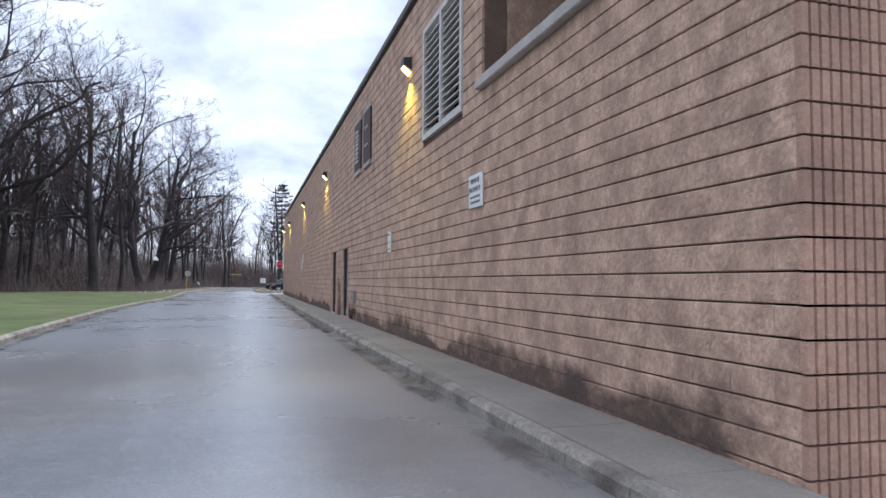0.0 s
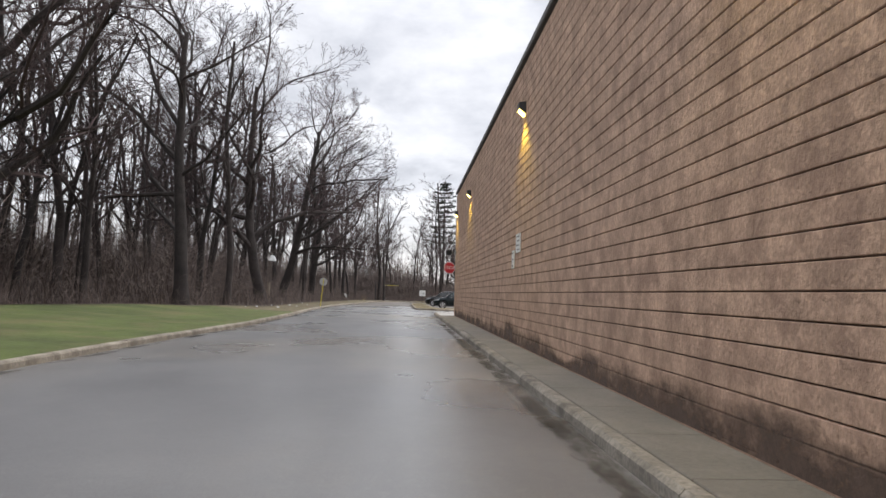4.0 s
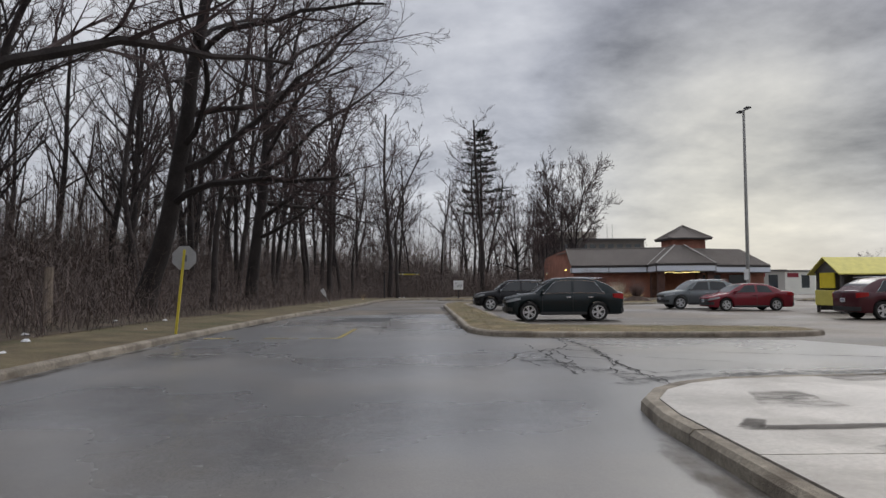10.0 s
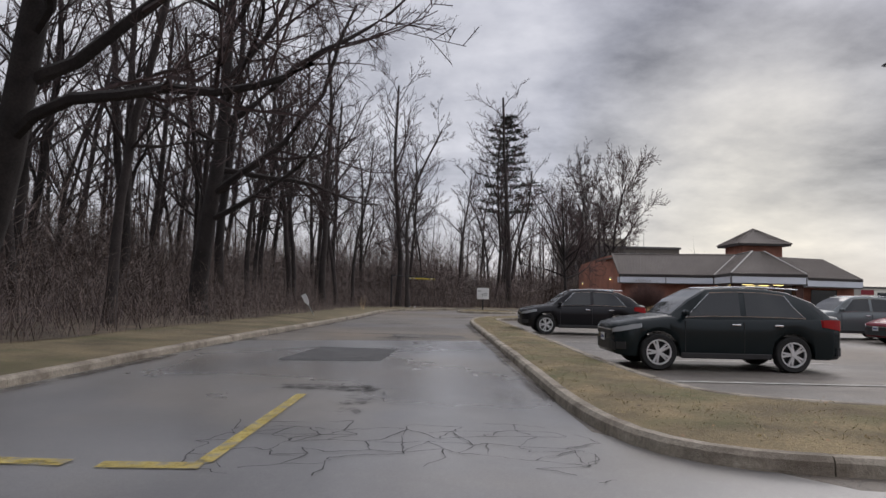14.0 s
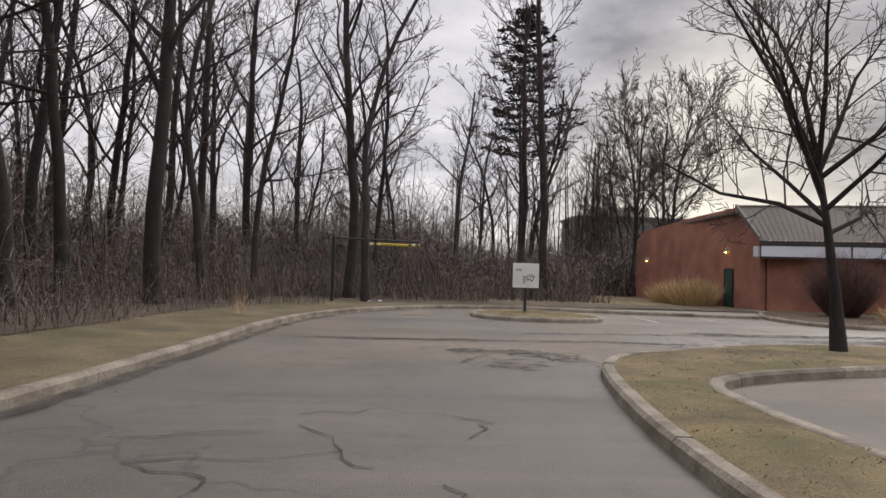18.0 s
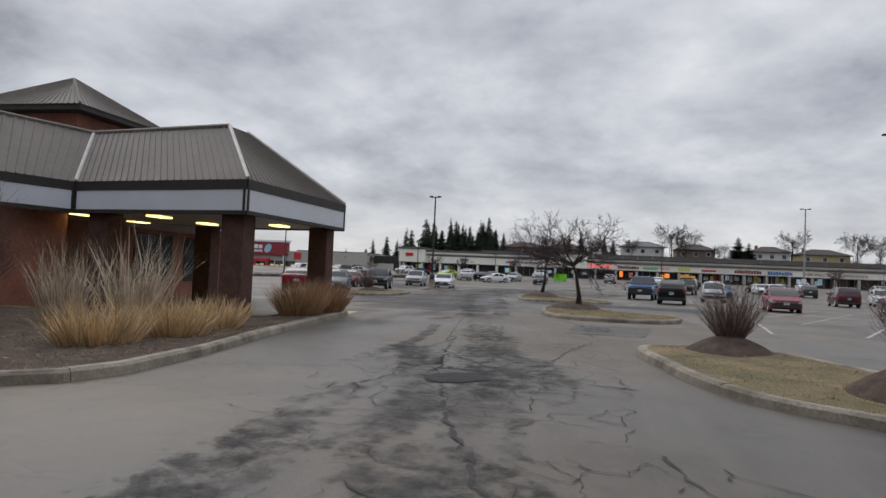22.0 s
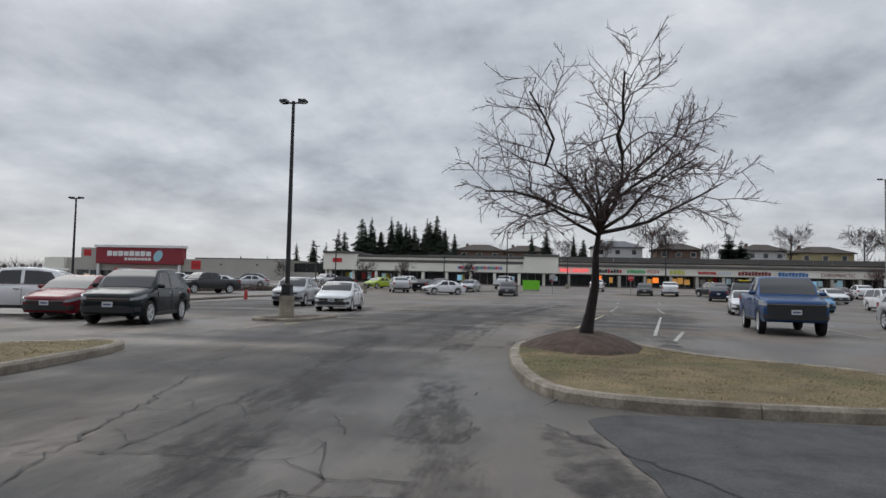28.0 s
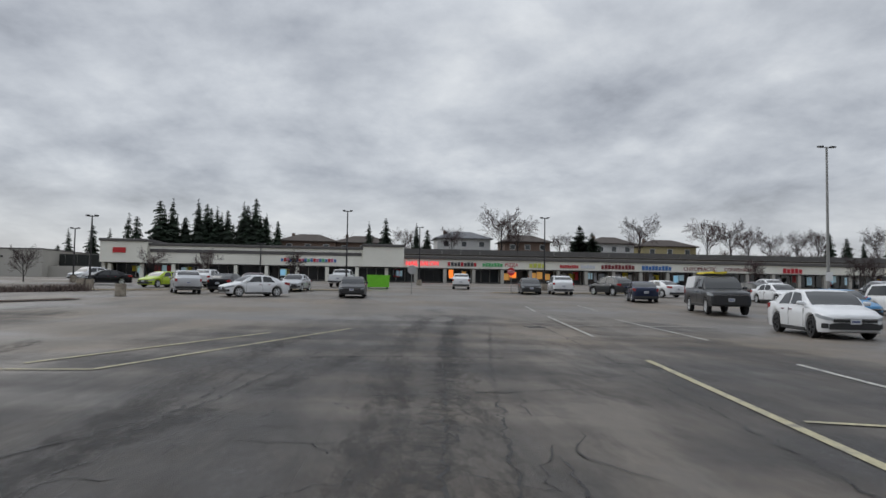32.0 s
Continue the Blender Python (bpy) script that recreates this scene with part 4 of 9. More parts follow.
def wall_lamp(y, z, x=WX, facing=-1):
    th = thing("wall_lamp", pose(x, y, z), "small dark wall-pack lamp glowing yellow on the block wall", "wall lamp", "wall lamps")
    part("housing", Geo().loft([[(-.05, -.16, -.14), (-.05, .16, -.14), (-.05, .16, .16), (-.05, -.16, .16)], [(-.22, -.15, -.02), (-.22, .15, -.02), (-.22, .15, .14), (-.22, -.15, .14)]]).box(-.05, -.1, -.1, 0, .1, .1), BLACK_METAL, th)
    part("lens", Geo().loft([[(-.08, -.13, -.16), (-.08, .13, -.16), (-.215, .13, -.035), (-.215, -.13, -.035)], [(-.06, -.12, -.175), (-.06, .12, -.175), (-.20, .12, -.06), (-.20, -.12, -.06)]]), LAMP_GLOW, th, "glowing yellow lens")
    return th


for yy in (-33.4, -17.45, -5.6, 8.9, 17.0):
    wall_lamp(yy, 6.05)
    lamp = new("wall_lamp_light", bpy.data.lights.new("wall_lamp_light", 'SPOT'))
    lamp.data.energy = 90
    lamp.data.color = (1.0, 0.80, 0.10)
    lamp.data.shadow_soft_size = .08
    lamp.data.spot_size = radians(120)
    lamp.data.spot_blend = .8
    lamp.matrix_world = look((WX - .3, yy, 5.8), (WX - .15, yy, 3))


def wall_notice(y0, y1, z0, z1, bars):
    th = thing("wall_notice", pose(WX - .045, y0, z0), "small white notice board fixed to the block wall", "notice", "wall notices")
    w, h = y1 - y0, z1 - z0
    part("board", Geo().box(-.03, 0, 0, 0, w, h, .004), WHITE_SIGN, th)
    for i in range(bars):
        z = h * (.85 - .7 * i / max(bars - 1, 1))
        part("bar", Geo().box(-.034, w * .15, z - .018, -.031, w * (.85 - .2 * (i % 2)), z + .018), SIGN_GREY, th, "faint grey line of print")
    return th


wall_notice(-38.2, -37.6, 2.52, 3.02, 0)
wall_notice(-31.6, -31.32, 2.1, 2.6, 3)
wall_notice(-5.33, -4.7, 2.5, 2.98, 4)
wall_notice(-4.4, -4.07, 2.12, 2.6, 3)


def wall_vent(y0, y1, slats, label):
    """A dark panel in the block wall with pale head and sill and white slats."""
    th = thing("wall_vent", pose(WX - .045, y0, 4.85), label, "vent", "wall vents")
    w = y1 - y0
    part("panel", Geo().box(-.05, 0, 0, 0, w, 1.5), DOOR_BROWN, th)
    for z0, z1 in ((-.14, -.004), (1.504, 1.66)):
        part("sill", Geo().box(-.06, .02, z0, 0, w - .02, z1, .01), SILL, th, "pale stone sill")
    for i in range(slats):
        z = .22 + 1.06 * (i + .5) / slats
        k = .06 if slats > 4 else .045
        part("slat", Geo().box(-.075, w * .32, z - k * .6, -.052, w * .72, z + k * .6), LOUVRE, th, "pale slat")


wall_vent(-28.75, -27.6, 2, "dark brown wall panel with two pale slats and stone sills")
wall_vent(-27.05, -25.9, 8, "dark brown louvred wall panel with pale slats and stone sills")
solid("outlet_box", Geo().box(WX - .13, -26.15, .72, WX - .04, -25.95, 1.08, .01), GALV, "small rusty metal outlet box on the block wall", "outlet box")


def text_mesh(name, body, size, material, parent, m, depth=0.006, spacing=1.0, label=""):
    cu = bpy.data.curves.new(name, 'FONT')
    cu.body = body
    cu.size = size
    cu.extrude = depth
    cu.space_character = spacing
    cu.align_x, cu.align_y = 'CENTER', 'CENTER'
    cu.resolution_u = 3
    tmp = bpy.data.objects.new("tmp", cu)
    scene.collection.objects.link(tmp)
    me = bpy.data.meshes.new_from_object(tmp.evaluated_get(bpy.context.evaluated_depsgraph_get()))
    bpy.data.objects.remove(tmp)
    me.materials.clear()
    me.materials.append(material)
    ob = part(name, me, material, parent, label)
    ob.matrix_basis = m
    return ob


for word, z in (("PRIVATE", 2.92), ("PROPERTY", 2.79)):
    text_mesh("lettering", word, .11, SIGN_GREY, bpy.data.objects["wall_notice"], pose(-.036, .3, z - 2.52, 90, 0, -90), .002)
for z in (.16, .08):
    part("bar", Geo().box(-.034, .08, z - .018, -.031, .52, z + .018), SIGN_GREY, bpy.data.objects["wall_notice"], "faint grey line of print")


def octagon(r, y0, y1):
    a = [radians(22.5 + 45 * i) for i in range(8)]
    return Geo().loft([[(r * math.cos(t), y0, r * math.sin(t)) for t in a], [(r * math.cos(t), y1, r * math.sin(t)) for t in a]])


def wall_stop():
    th = thing("stop_sign", pose(2.60, 17.25, 2.93), "red octagonal stop sign bracketed to the corner of the block wall", "stop sign", "stop signs")
    part("border", octagon(.355, 0, .01), WHITE_SIGN, th, "white border")
    part("plate", octagon(.332, -.006, .006), SIGN_RED, th, "red face")
    text_mesh("lettering", "STOP", .27, WHITE_SIGN, th, pose(0, -.008, -.005, 90, 0, 0), .002, 1.02)
    part("bracket", Geo().box(-.03, .01, -.03, .4, .05, .03).box(-.03, .01, -.25, .0, .03, .25), GALV, th)


wall_stop()


def flood_light():
    th = thing("flood_light", pose(2.62, 17.4, 3.82), "black and brass flood lamp on an arm at the wall corner", "flood lamp")
    rings = []
    for y, r in ((-.16, .17), (-.14, .185), (.02, .15), (.16, .08)):
        rings.append([(r * math.cos(t) - .06, y, r * math.sin(t)) for t in (2 * math.pi * i / 14 for i in range(14))])
    part("housing", Geo().loft(rings), BLACK_METAL, th, smooth=False)
    part("lens", Geo().tube((-.06, -.175, 0), (-.06, -.162, 0), .15, .15, 14), VOID, th)
    part("arm", Geo().tube((.0, .05, 0), (.4, .05, .03), .025, .025, 8).box(.32, -.02, -.08, .4, .12, .12), BLACK_METAL, th)


flood_light()


def ribbed_drum():
    th = thing("ribbed_drum", pose(3.55, 18.75, 0.15), "tall stack of black ribbed plastic drums on a teal base", "drum stack")
    rings = []
    n = 34
    for i in range(n + 1):
        z = .12 + 2.28 * i / n
        r = .33 + .03 * math.sin(i * math.pi / 2.0) + .012 * math.sin(i * 1.3)
        rings.append([(r * math.cos(t), r * math.sin(t), z) for t in (2 * math.pi * j / 20 for j in range(20))])
    part("drum", Geo().loft(rings), BLACK_PLASTIC, th, smooth=True)
    part("base", Geo().tube((0, 0, 0), (0, 0, .12), .36, .34, 20), mat("teal_plastic", (.01, .16, .2), .6, var=.1), th, "teal plastic base")


ribbed_drum()


# ---- the bank pavilion ----
def build_bank():
    th = thing("bank_building", None, "low red-brown brick bank with taupe metal roof, white fascia", "building")
    X0, X1, Y0, Y1 = 15.3, 36.0, 89.6, 108.0
    # west end wall follows the roof's outline
    prof = [(Y0, 0), (Y0, 4.0), (91.3, 5.35), (97, 5.3), (106.5, 5.0), (Y1, 4.4), (Y1, 0)]
    part("wall", Geo().loft([[(X0, y, z) for y, z in prof], [(X0 + .3, y, z) for y, z in prof]]), RED_BRICK, th)

    def run(p, q, z0, z1, t=.12):
        """An upright slab along p to q, t thick to the left of the way."""
        d = Vector((q[0] - p[0], q[1] - p[1])).normalized()
        n = Vector((-d.y, d.x)) * t
        ring = [(p[0], p[1]), (q[0], q[1]), (q[0] + n.x, q[1] + n.y), (p[0] + n.x, p[1] + n.y)]
        return Geo().loft([[(x, y, z0) for x, y in ring], [(x, y, z1) for x, y in ring]])
    A, J, C, D, K, E = (14.96, 88.98), (22.39, 86.62), (21.43, 81.06), (27.06, 80.70), (27.95, 86.2), (36.4, 88.95)
    part("wall", run((X0 + .3, 89.45), (22.9, 87.25), 0, 3.5, .3), RED_BRICK, th)
    part("wall", run((22.9, 87.25), (24.0, Y0), 0, 3.5, .3), RED_BRICK, th)
    part("wall", Geo().box(24.0, Y0, 0, X1, Y0 + .3, 3.5), RED_BRICK, th)
    part("wall", Geo().box(X1 - .3, Y0 + .3, 0, X1, Y1, 3.5), RED_BRICK, th)
    part("wall", Geo().box(X0 + .3, Y1 - .3, 0, X1 - .3, Y1, 3.5), RED_BRICK, th)
    # windows on the front, under the eaves
    for i in range(2):
        x = 29.0 + i * 3.2
        w = part("window", Geo().box(x, Y0 - .03, .7, x + 2.2, Y0 - .005, 2.4), STORE_GLASS, th)
        part("frame", Geo().box(x - .06, Y0 - .06, .64, x, Y0 - .004, 2.46).box(x + 2.2, Y0 - .06, .64, x + 2.26, Y0 - .004, 2.46).box(x, Y0 - .06, .64, x + 2.2, Y0 - .004, .7).box(x, Y0 - .06, 2.4, x + 2.2, Y0 - .004, 2.46), DARK_TRIM, w)
    # front eave: soffit, dark band, white fascia
    EY = 88.95
    CX0, CX1, CY = 21.6, 27.3, 80.75

    def band(name, z0, z1, off, material, label=""):
        for p, q in ((A, J), (J, C), (C, D), (D, K), (K, E)):
            d = Vector((q[0] - p[0], q[1] - p[1])).normalized()
            n = Vector((d.y, -d.x)) * off
            part(name, run((p[0] + n.x, p[1] + n.y), (q[0] + n.x, q[1] + n.y), z0, z1), material, th, label)
    band("fascia", 2.72, 3.22, 0.02, FASCIA, "white-blue panel fascia band")
    band("lower_trim", 2.62, 2.715, 0.03, DARK_TRIM, "dark brown trim")
    band("upper_trim", 3.225, 3.46, 0.04, DARK_TRIM, "dark brown trim")
    part("end_fascia", Geo().box(14.96, 89.12, 2.72, 15.08, Y0, 3.22), FASCIA, th)
    for p, q, ts in ((A, J, (.004, .5, .99)), (J, C, (.01, .99)), (C, D, (.004, .99))):
        d = Vector((q[0] - p[0], q[1] - p[1])).normalized()
        n = Vector((d.y, -d.x)) * .045
        for t in ts:
            x, y = p[0] + (q[0] - p[0]) * t + n.x, p[1] + (q[1] - p[1]) * t + n.y
            part("joint_strip", run((x - d.x * .03, y - d.y * .03), (x + d.x * .03, y + d.y * .03), 2.72, 3.22, .03), DARK_TRIM, th)

    def plate(pts, z0, z1):
        return Geo().loft([[(x, y, z0) for x, y in pts], [(x, y, z1) for x, y in pts]])
    part("soffit", plate([(15.1, 89.1), (22.5, 86.75), (27.9, 86.35), (36.2, 89.05), (36.2, Y0 - .01), (15.1, Y0 - .01)], 2.64, 2.68), LOUVRE, th)
    part("canopy_ceiling", plate([(21.6, 81.2), (26.95, 80.85), (27.8, 86.3), (22.5, 86.7)], 2.66, 2.72), LOUVRE, th, "pale canopy ceiling")
    for x, y in ((23.2, 82.2), (25.6, 82.2), (23.2, 84.6), (25.6, 84.6), (23.2, 87), (25.6, 87)):
        part("canopy_light", Geo().box(x - .35, y - .18, 2.61, x + .35, y + .18, 2.655, .01), CAN_GLOW, th, "lit yellow panel light")
    # ribbed roof slopes
    def slope(a, b, c, d, name="roof_slope"):
        a, b, c, d = map(Vector, (a, b, c, d))
        n = max(2, int((b - a).length / .22))
        nor = (b - a).cross(d - a).normalized()
        if nor.z < 0:
            nor = -nor
        g = Geo()
        prev = None
        for i in range(n + 1):
            t = i / n
            lo, hi = a.lerp(b, t), d.lerp(c, t)
            for dt, up in ((-.12, 0), (-.1, .028), (.1, .028), (.12, 0)):
                tt = min(max((i + dt) / n, 0), 1)
                lo2, hi2 = a.lerp(b, tt) + nor * up, d.lerp(c, tt) + nor * up
                if prev is not None:
                    g.quad(prev[0], lo2, hi2, prev[1])
                prev = (lo2, hi2)
        return part(name, g, TIN, th, "taupe ribbed metal roofing")
    ze, zr, sb = 3.46, 5.3, 2.3
    A2, J2, C2, D2, K2, E2 = (15.0, 91.25), (24.9, 88.24), (24.0, 83.1), (24.9, 83.05), (25.75, 88.3), (34.1, 91.2)
    for p, q, q2, p2 in ((A, J, J2, A2), (J, C, C2, J2), (C, D, D2, C2), (D, K, K2, D2), (K, E, E2, K2), ((36.4, 88.95), (36.4, Y1), (34.1, Y1 - sb), E2)):
        slope((*p, ze), (*q, ze), (*q2, zr), (*p2, zr))
    for p, q, m, nm in ((A2, J2, TIN, "ridge_cap"), (J2, C2, TIN, "ridge_cap")):
        part(nm, Geo().tube((*p, zr + .02), (*q, zr + .02), .07, .07, 6), m, th)
    for p, q, nm in ((C, C2, "hip_cap"), (D, D2, "hip_cap"), (J, J2, "valley")):
        part(nm, Geo().tube((*p, ze + .03), (*q, zr + .03), .055, .055, 6), LOUVRE, th)
    part("rake_trim", Geo().loft([[(x, 88.85, ze), (x, 88.85, ze + .2), (x, 91.25, zr + .12), (x, 91.25, zr - .1)] for x in (14.83, 14.95)]), TIN, th)
    part("roof_deck", plate([A2, J2, K2, E2, (34.1, Y1 - .3), (X0 + .3, Y1 - .3)], zr - .3, zr - .2), TIN, th)
    part("wing_deck", plate([C2, D2, K2, J2], zr - .1, zr - .01), TIN, th)
    # cupola
    cx, cy, r = 28.1, 91.9, 2.25
    part("cupola_wall", Geo().box(cx - r * .8, cy - r * .8, 5.0, cx + r * .8, cy + r * .8, 6.35), RED_BRICK, th)
    part("cupola_eave", Geo().box(cx - r - .1, cy - r - .1, 6.3, cx + r + .1, cy + r + .1, 6.5), DARK_TRIM, th)
    for i in range(4):
        c4 = [(cx - r - .15, cy - r - .15), (cx + r + .15, cy - r - .15), (cx + r + .15, cy + r + .15), (cx - r - .15, cy + r + .15)]
        a, b = c4[i], c4[(i + 1) % 4]
        slope((*a, 6.48), (*b, 6.48), (cx + (b[0] - cx) * .02, cy + (b[1] - cy) * .02, 8.0), (cx + (a[0] - cx) * .02, cy + (a[1] - cy) * .02, 8.0), "cupola_roof")
        part("hip_cap", Geo().tube((*a, 6.5), (cx, cy, 8.03), .05, .04, 6), TIN, th)
    # posts
    for x, y in ((22.0, 81.55), (26.6, 81.25), (22.75, 85.9), (27.3, 85.6)):
        part("post", Geo().box(x - .3, y - .3, 0, x + .3, y + .3, 2.66, .02), mat("post_brown", (.085, .042, .032), .9, var=.25, fine=14), th, "dark brown brick canopy post")
    # side door and lamps on the west wall
    d = part("door", Geo().box(15.24, 92.35, .05, 15.29, 93.2, 2.1, .005), DOOR_GREEN, th, "dark green steel door")
    part("frame", Geo().box(15.22, 92.28, .05, 15.298, 92.345, 2.17).box(15.22, 93.205, .05, 15.298, 93.27, 2.17).box(15.22, 92.345, 2.105, 15.298, 93.205, 2.17), BLACK_METAL, d)
    for y, z in ((105.4, 2.9), (92.95, 3.15)):
        l = part("wall_light", Geo().box(15.12, y - .1, z - .1, 15.298, y + .1, z + .12, .02), LOUVRE, th)
        part("lens", Geo().box(15.1, y - .06, z - .14, 15.2, y + .06, z - .105), LAMP_GLOW, l)
    part("kerb_guard", Geo().box(23.5, 83.2, 0, 25.2, 84.6, .16, .02), YELLOW, th, "yellow painted lane kerb")


build_bank()
# raised walk and planting bed in front of the bank
kerb_along("kerb_bank_walk", [(2.5, 85.9), (6.6, 84.5), (12.3, 83.6)], 0, .14, .2, False, "low kerb of the bank's walk", seg=2.4)
solid("pavement_bank", Geo().poly([(2.6, 86.05), (6.6, 84.68), (12.3, 83.82), (13.6, 86.6), (15.28, 88.9), (15.28, 90.2), (8, 90.6), (3, 88.8)], 0.13), WALKC, "grey concrete walk beside the bank", "pavement", kind="structure")
solid("ground_bank_side", Geo().poly([(3, 88.75), (8, 90.55), (15.28, 90.15), (15.28, 108), (4, 108), (-4, 92)], 0.135), GRASS_D, "rough straw grass beside the bank wall", "grass", kind="structure")
island("ground_bank_bed", [(12.4, 83.7), (12.0, 80.8), (12.9, 78.9), (14.6, 78.5), (21, 79.6), (26.4, 80.2), (27.6, 80.6), (27.4, 81.2), (21.4, 81.2), (21.2, 89.4), (15.5, 89.4), (13.5, 86.4)], "raised bed of dark mulch planted with dry grasses", MULCH, cut=1)


# ---- plants ----
def branch_tree(seed, height, trunk_r, first, spread, levels, kids, lean=(0, 0), up=0.25, twig_len=0.5, crook=0.16, tip=0.006, taper=0.55, limb_share=0.62, mains=None, fine=.8):
    """Skeleton of a bare tree: two meshes, limbs (trunk and large limbs) and twigs."""
    rnd = random.Random(seed)
    limbs, twigs = Geo(), Geo()

    def stroke(start, direction, length, r0, r1, level):
        step = .5 if crook > .3 else 1.0
        n = max(3, int(length / ((0.9 if level < 2 else 0.5) * step)))
        n = min(n, 12 if level == 0 else 8 if level == 1 else 4 if level == 2 else 2)
        if level == levels:
            end = start + (direction.normalized() + Vector((rnd.gauss(0, .15), rnd.gauss(0, .15), rnd.gauss(0, .15)))) * length
            u = direction.orthogonal().normalized() * max(r0, tip) * fine
            m = len(twigs.v)
            twigs.v += [tuple(start - u), tuple(start + u), tuple(end)]
            twigs.f.append((m, m + 1, m + 2))
            return [start, end]
        if level == levels - 1:
            n = 1
        pts = [start.copy()]
        d = direction.normalized()
        for i in range(n):
            j = crook * (0.35 if level == 0 else 1.0)
            d = (d + Vector((rnd.gauss(0, j), rnd.gauss(0, j), rnd.gauss(0, j * .8) + (up * .12 if level > 0 else .05)))).normalized()
            pts.append(pts[-1] + d * (length / n))
        sides = 9 if level == 0 else 6 if level == 1 else 4 if level == 2 else 3
        g = limbs if level < 2 else twigs
        rings = []
        for i, p in enumerate(pts):
            t = i / n
            r = r0 * (1 - t) + r1 * t
            if level == 0 and i == 0:
                r *= 1.35
            dd = (pts[min(i + 1, n)] - pts[max(i - 1, 0)]).normalized()
            u = dd.orthogonal().normalized()
            w = dd.cross(u)
            rings.append([p + (u * math.cos(a) + w * math.sin(a)) * r for a in (2 * math.pi * q / sides for q in range(sides))])
        g.loft(rings, True, level == 0)
        return pts

    def grow(start, direction, length, r0, level):
        r1 = max(r0 * (0.35 if level == 0 else .3), tip) if level < levels else tip * .35
        pts = stroke(start, direction, length, r0, r1, level)
        if level >= levels:
            return
        n = kids[min(level, len(kids) - 1)]
        if level == 0 and mains:
            for t, az, el, ln, rr in mains:
                k = t * (len(pts) - 1)
                a = int(k)
                p = pts[a].lerp(pts[min(a + 1, len(pts) - 1)], k - a)
                grow(p, Vector((math.cos(radians(az)) * math.cos(radians(el)), math.sin(radians(az)) * math.cos(radians(el)), math.sin(radians(el)))), ln, rr, 1)
            return
        for i in range(n):
            t = (first + (1 - first) * (i + rnd.random() * .8) / n) if level == 0 else (.22 + .76 * (i + rnd.random()) / n)
            t = min(t, .98)
            k = t * (len(pts) - 1)
            a = int(k)
            p = pts[a].lerp(pts[min(a + 1, len(pts) - 1)], k - a)
            d = (pts[min(a + 1, len(pts) - 1)] - pts[max(a - 1, 0)]).normalized()
            az = rnd.uniform(0, 2 * math.pi) if level else (i * 2.4 + rnd.uniform(-.5, .5))
            side = d.orthogonal().normalized()
            side = (side * math.cos(az) + d.cross(side) * math.sin(az))
            ang = rnd.uniform(.55, 1.05) if level == 0 else rnd.uniform(.5, 1.0)
            nd = d * math.cos(ang) + side * math.sin(ang) + Vector((0, 0, up * (.6 if level else .3)))
            ln = length * (limb_share if level == 0 else .52) * spread * rnd.uniform(.65, 1.15) * (1 - .45 * t if level == 0 else 1 - .3 * t)
            if level == levels - 1:
                ln = min(ln, twig_len * rnd.uniform(.7, 1.4) * 1.6)
            rr = max((r0 * (1 - t) + r1 * t) * (taper if level == 0 else .55) * rnd.uniform(.75, 1.1), tip)
            grow(p, nd, ln, rr, level + 1)
    grow(Vector((0, 0, -.15)), Vector((lean[0], lean[1], 1)), height, trunk_r, 0)
    return limbs, twigs


TREE_MESH = {}


def tree_kind(key, *args, **kw):
    a, b = branch_tree(*args, **kw)
    TREE_MESH[key] = (a.mesh("trunk", BARK, True), b.mesh("crown", TWIG, True))


def bare_tree(key, x, y, z, rot, s, label, group, name="bare_tree", tall=1.0):
    th = thing(name, pose(x, y, z, 0, 0, rot) @ Matrix.Diagonal((s, s, s * tall, 1)), label, "tree", group)
    part("trunk", TREE_MESH[key][0], BARK, th)
    part("crown", TREE_MESH[key][1], TWIG, th, "bare twigs")
    return th


# tall woodland trees
for i in range(5):
    tree_kind("wood%d" % i, 11 + i, 16 + i, .17 + .025 * i, .3, .8, 4, (13, 7, 6, 6), up=.42, twig_len=.75, crook=.17, tip=.011, taper=.5, limb_share=.48)
OAK = dict(up=.16, twig_len=.6, crook=.2, tip=.0075, taper=.66, limb_share=.8)
tree_kind("oak0", 41, 15.5, .40, .2, 1.0, 5, (12, 8, 7, 5, 5), lean=(.30, .02), mains=[(.28, -10, 12, 8.5, .15), (.36, 8, 22, 9.5, .16), (.42, -35, 25, 7.5, .13), (.5, 30, 30, 8.5, .14), (.55, 150, 40, 6, .11), (.62, -15, 35, 8, .13), (.68, 70, 45, 6, .10), (.76, 10, 45, 7, .11), (.84, -60, 50, 5, .09), (.9, 40, 60, 5.5, .09), (.97, 190, 60, 4.5, .07), (.99, 0, 65, 5, .08)], **OAK)
tree_kind("oak1", 42, 16, .40, .2, 1.0, 5, (12, 8, 7, 5, 5), lean=(.06, .0), mains=[(.26, -5, 16, 7.5, .14), (.33, -20, 30, 10.5, .18), (.40, 25, 18, 8.5, .14), (.46, 175, 30, 6.5, .12), (.52, -8, 32, 11, .17), (.58, -50, 35, 8, .13), (.64, 15, 36, 10, .15), (.70, 110, 40, 6, .11), (.76, -15, 42, 9, .13), (.82, 200, 45, 6, .10), (.87, 20, 50, 8, .11), (.92, -40, 58, 6.5, .10), (.97, 60, 62, 6, .09), (.99, -10, 60, 6.5, .09)], **OAK)
tree_kind("oak2", 43, 16, .40, .22, 1.0, 5, (12, 8, 7, 5, 5), lean=(.1, .0), **OAK)
LOT = dict(up=.06, twig_len=.42, crook=.36, tip=.0055, taper=.6, fine=.9)
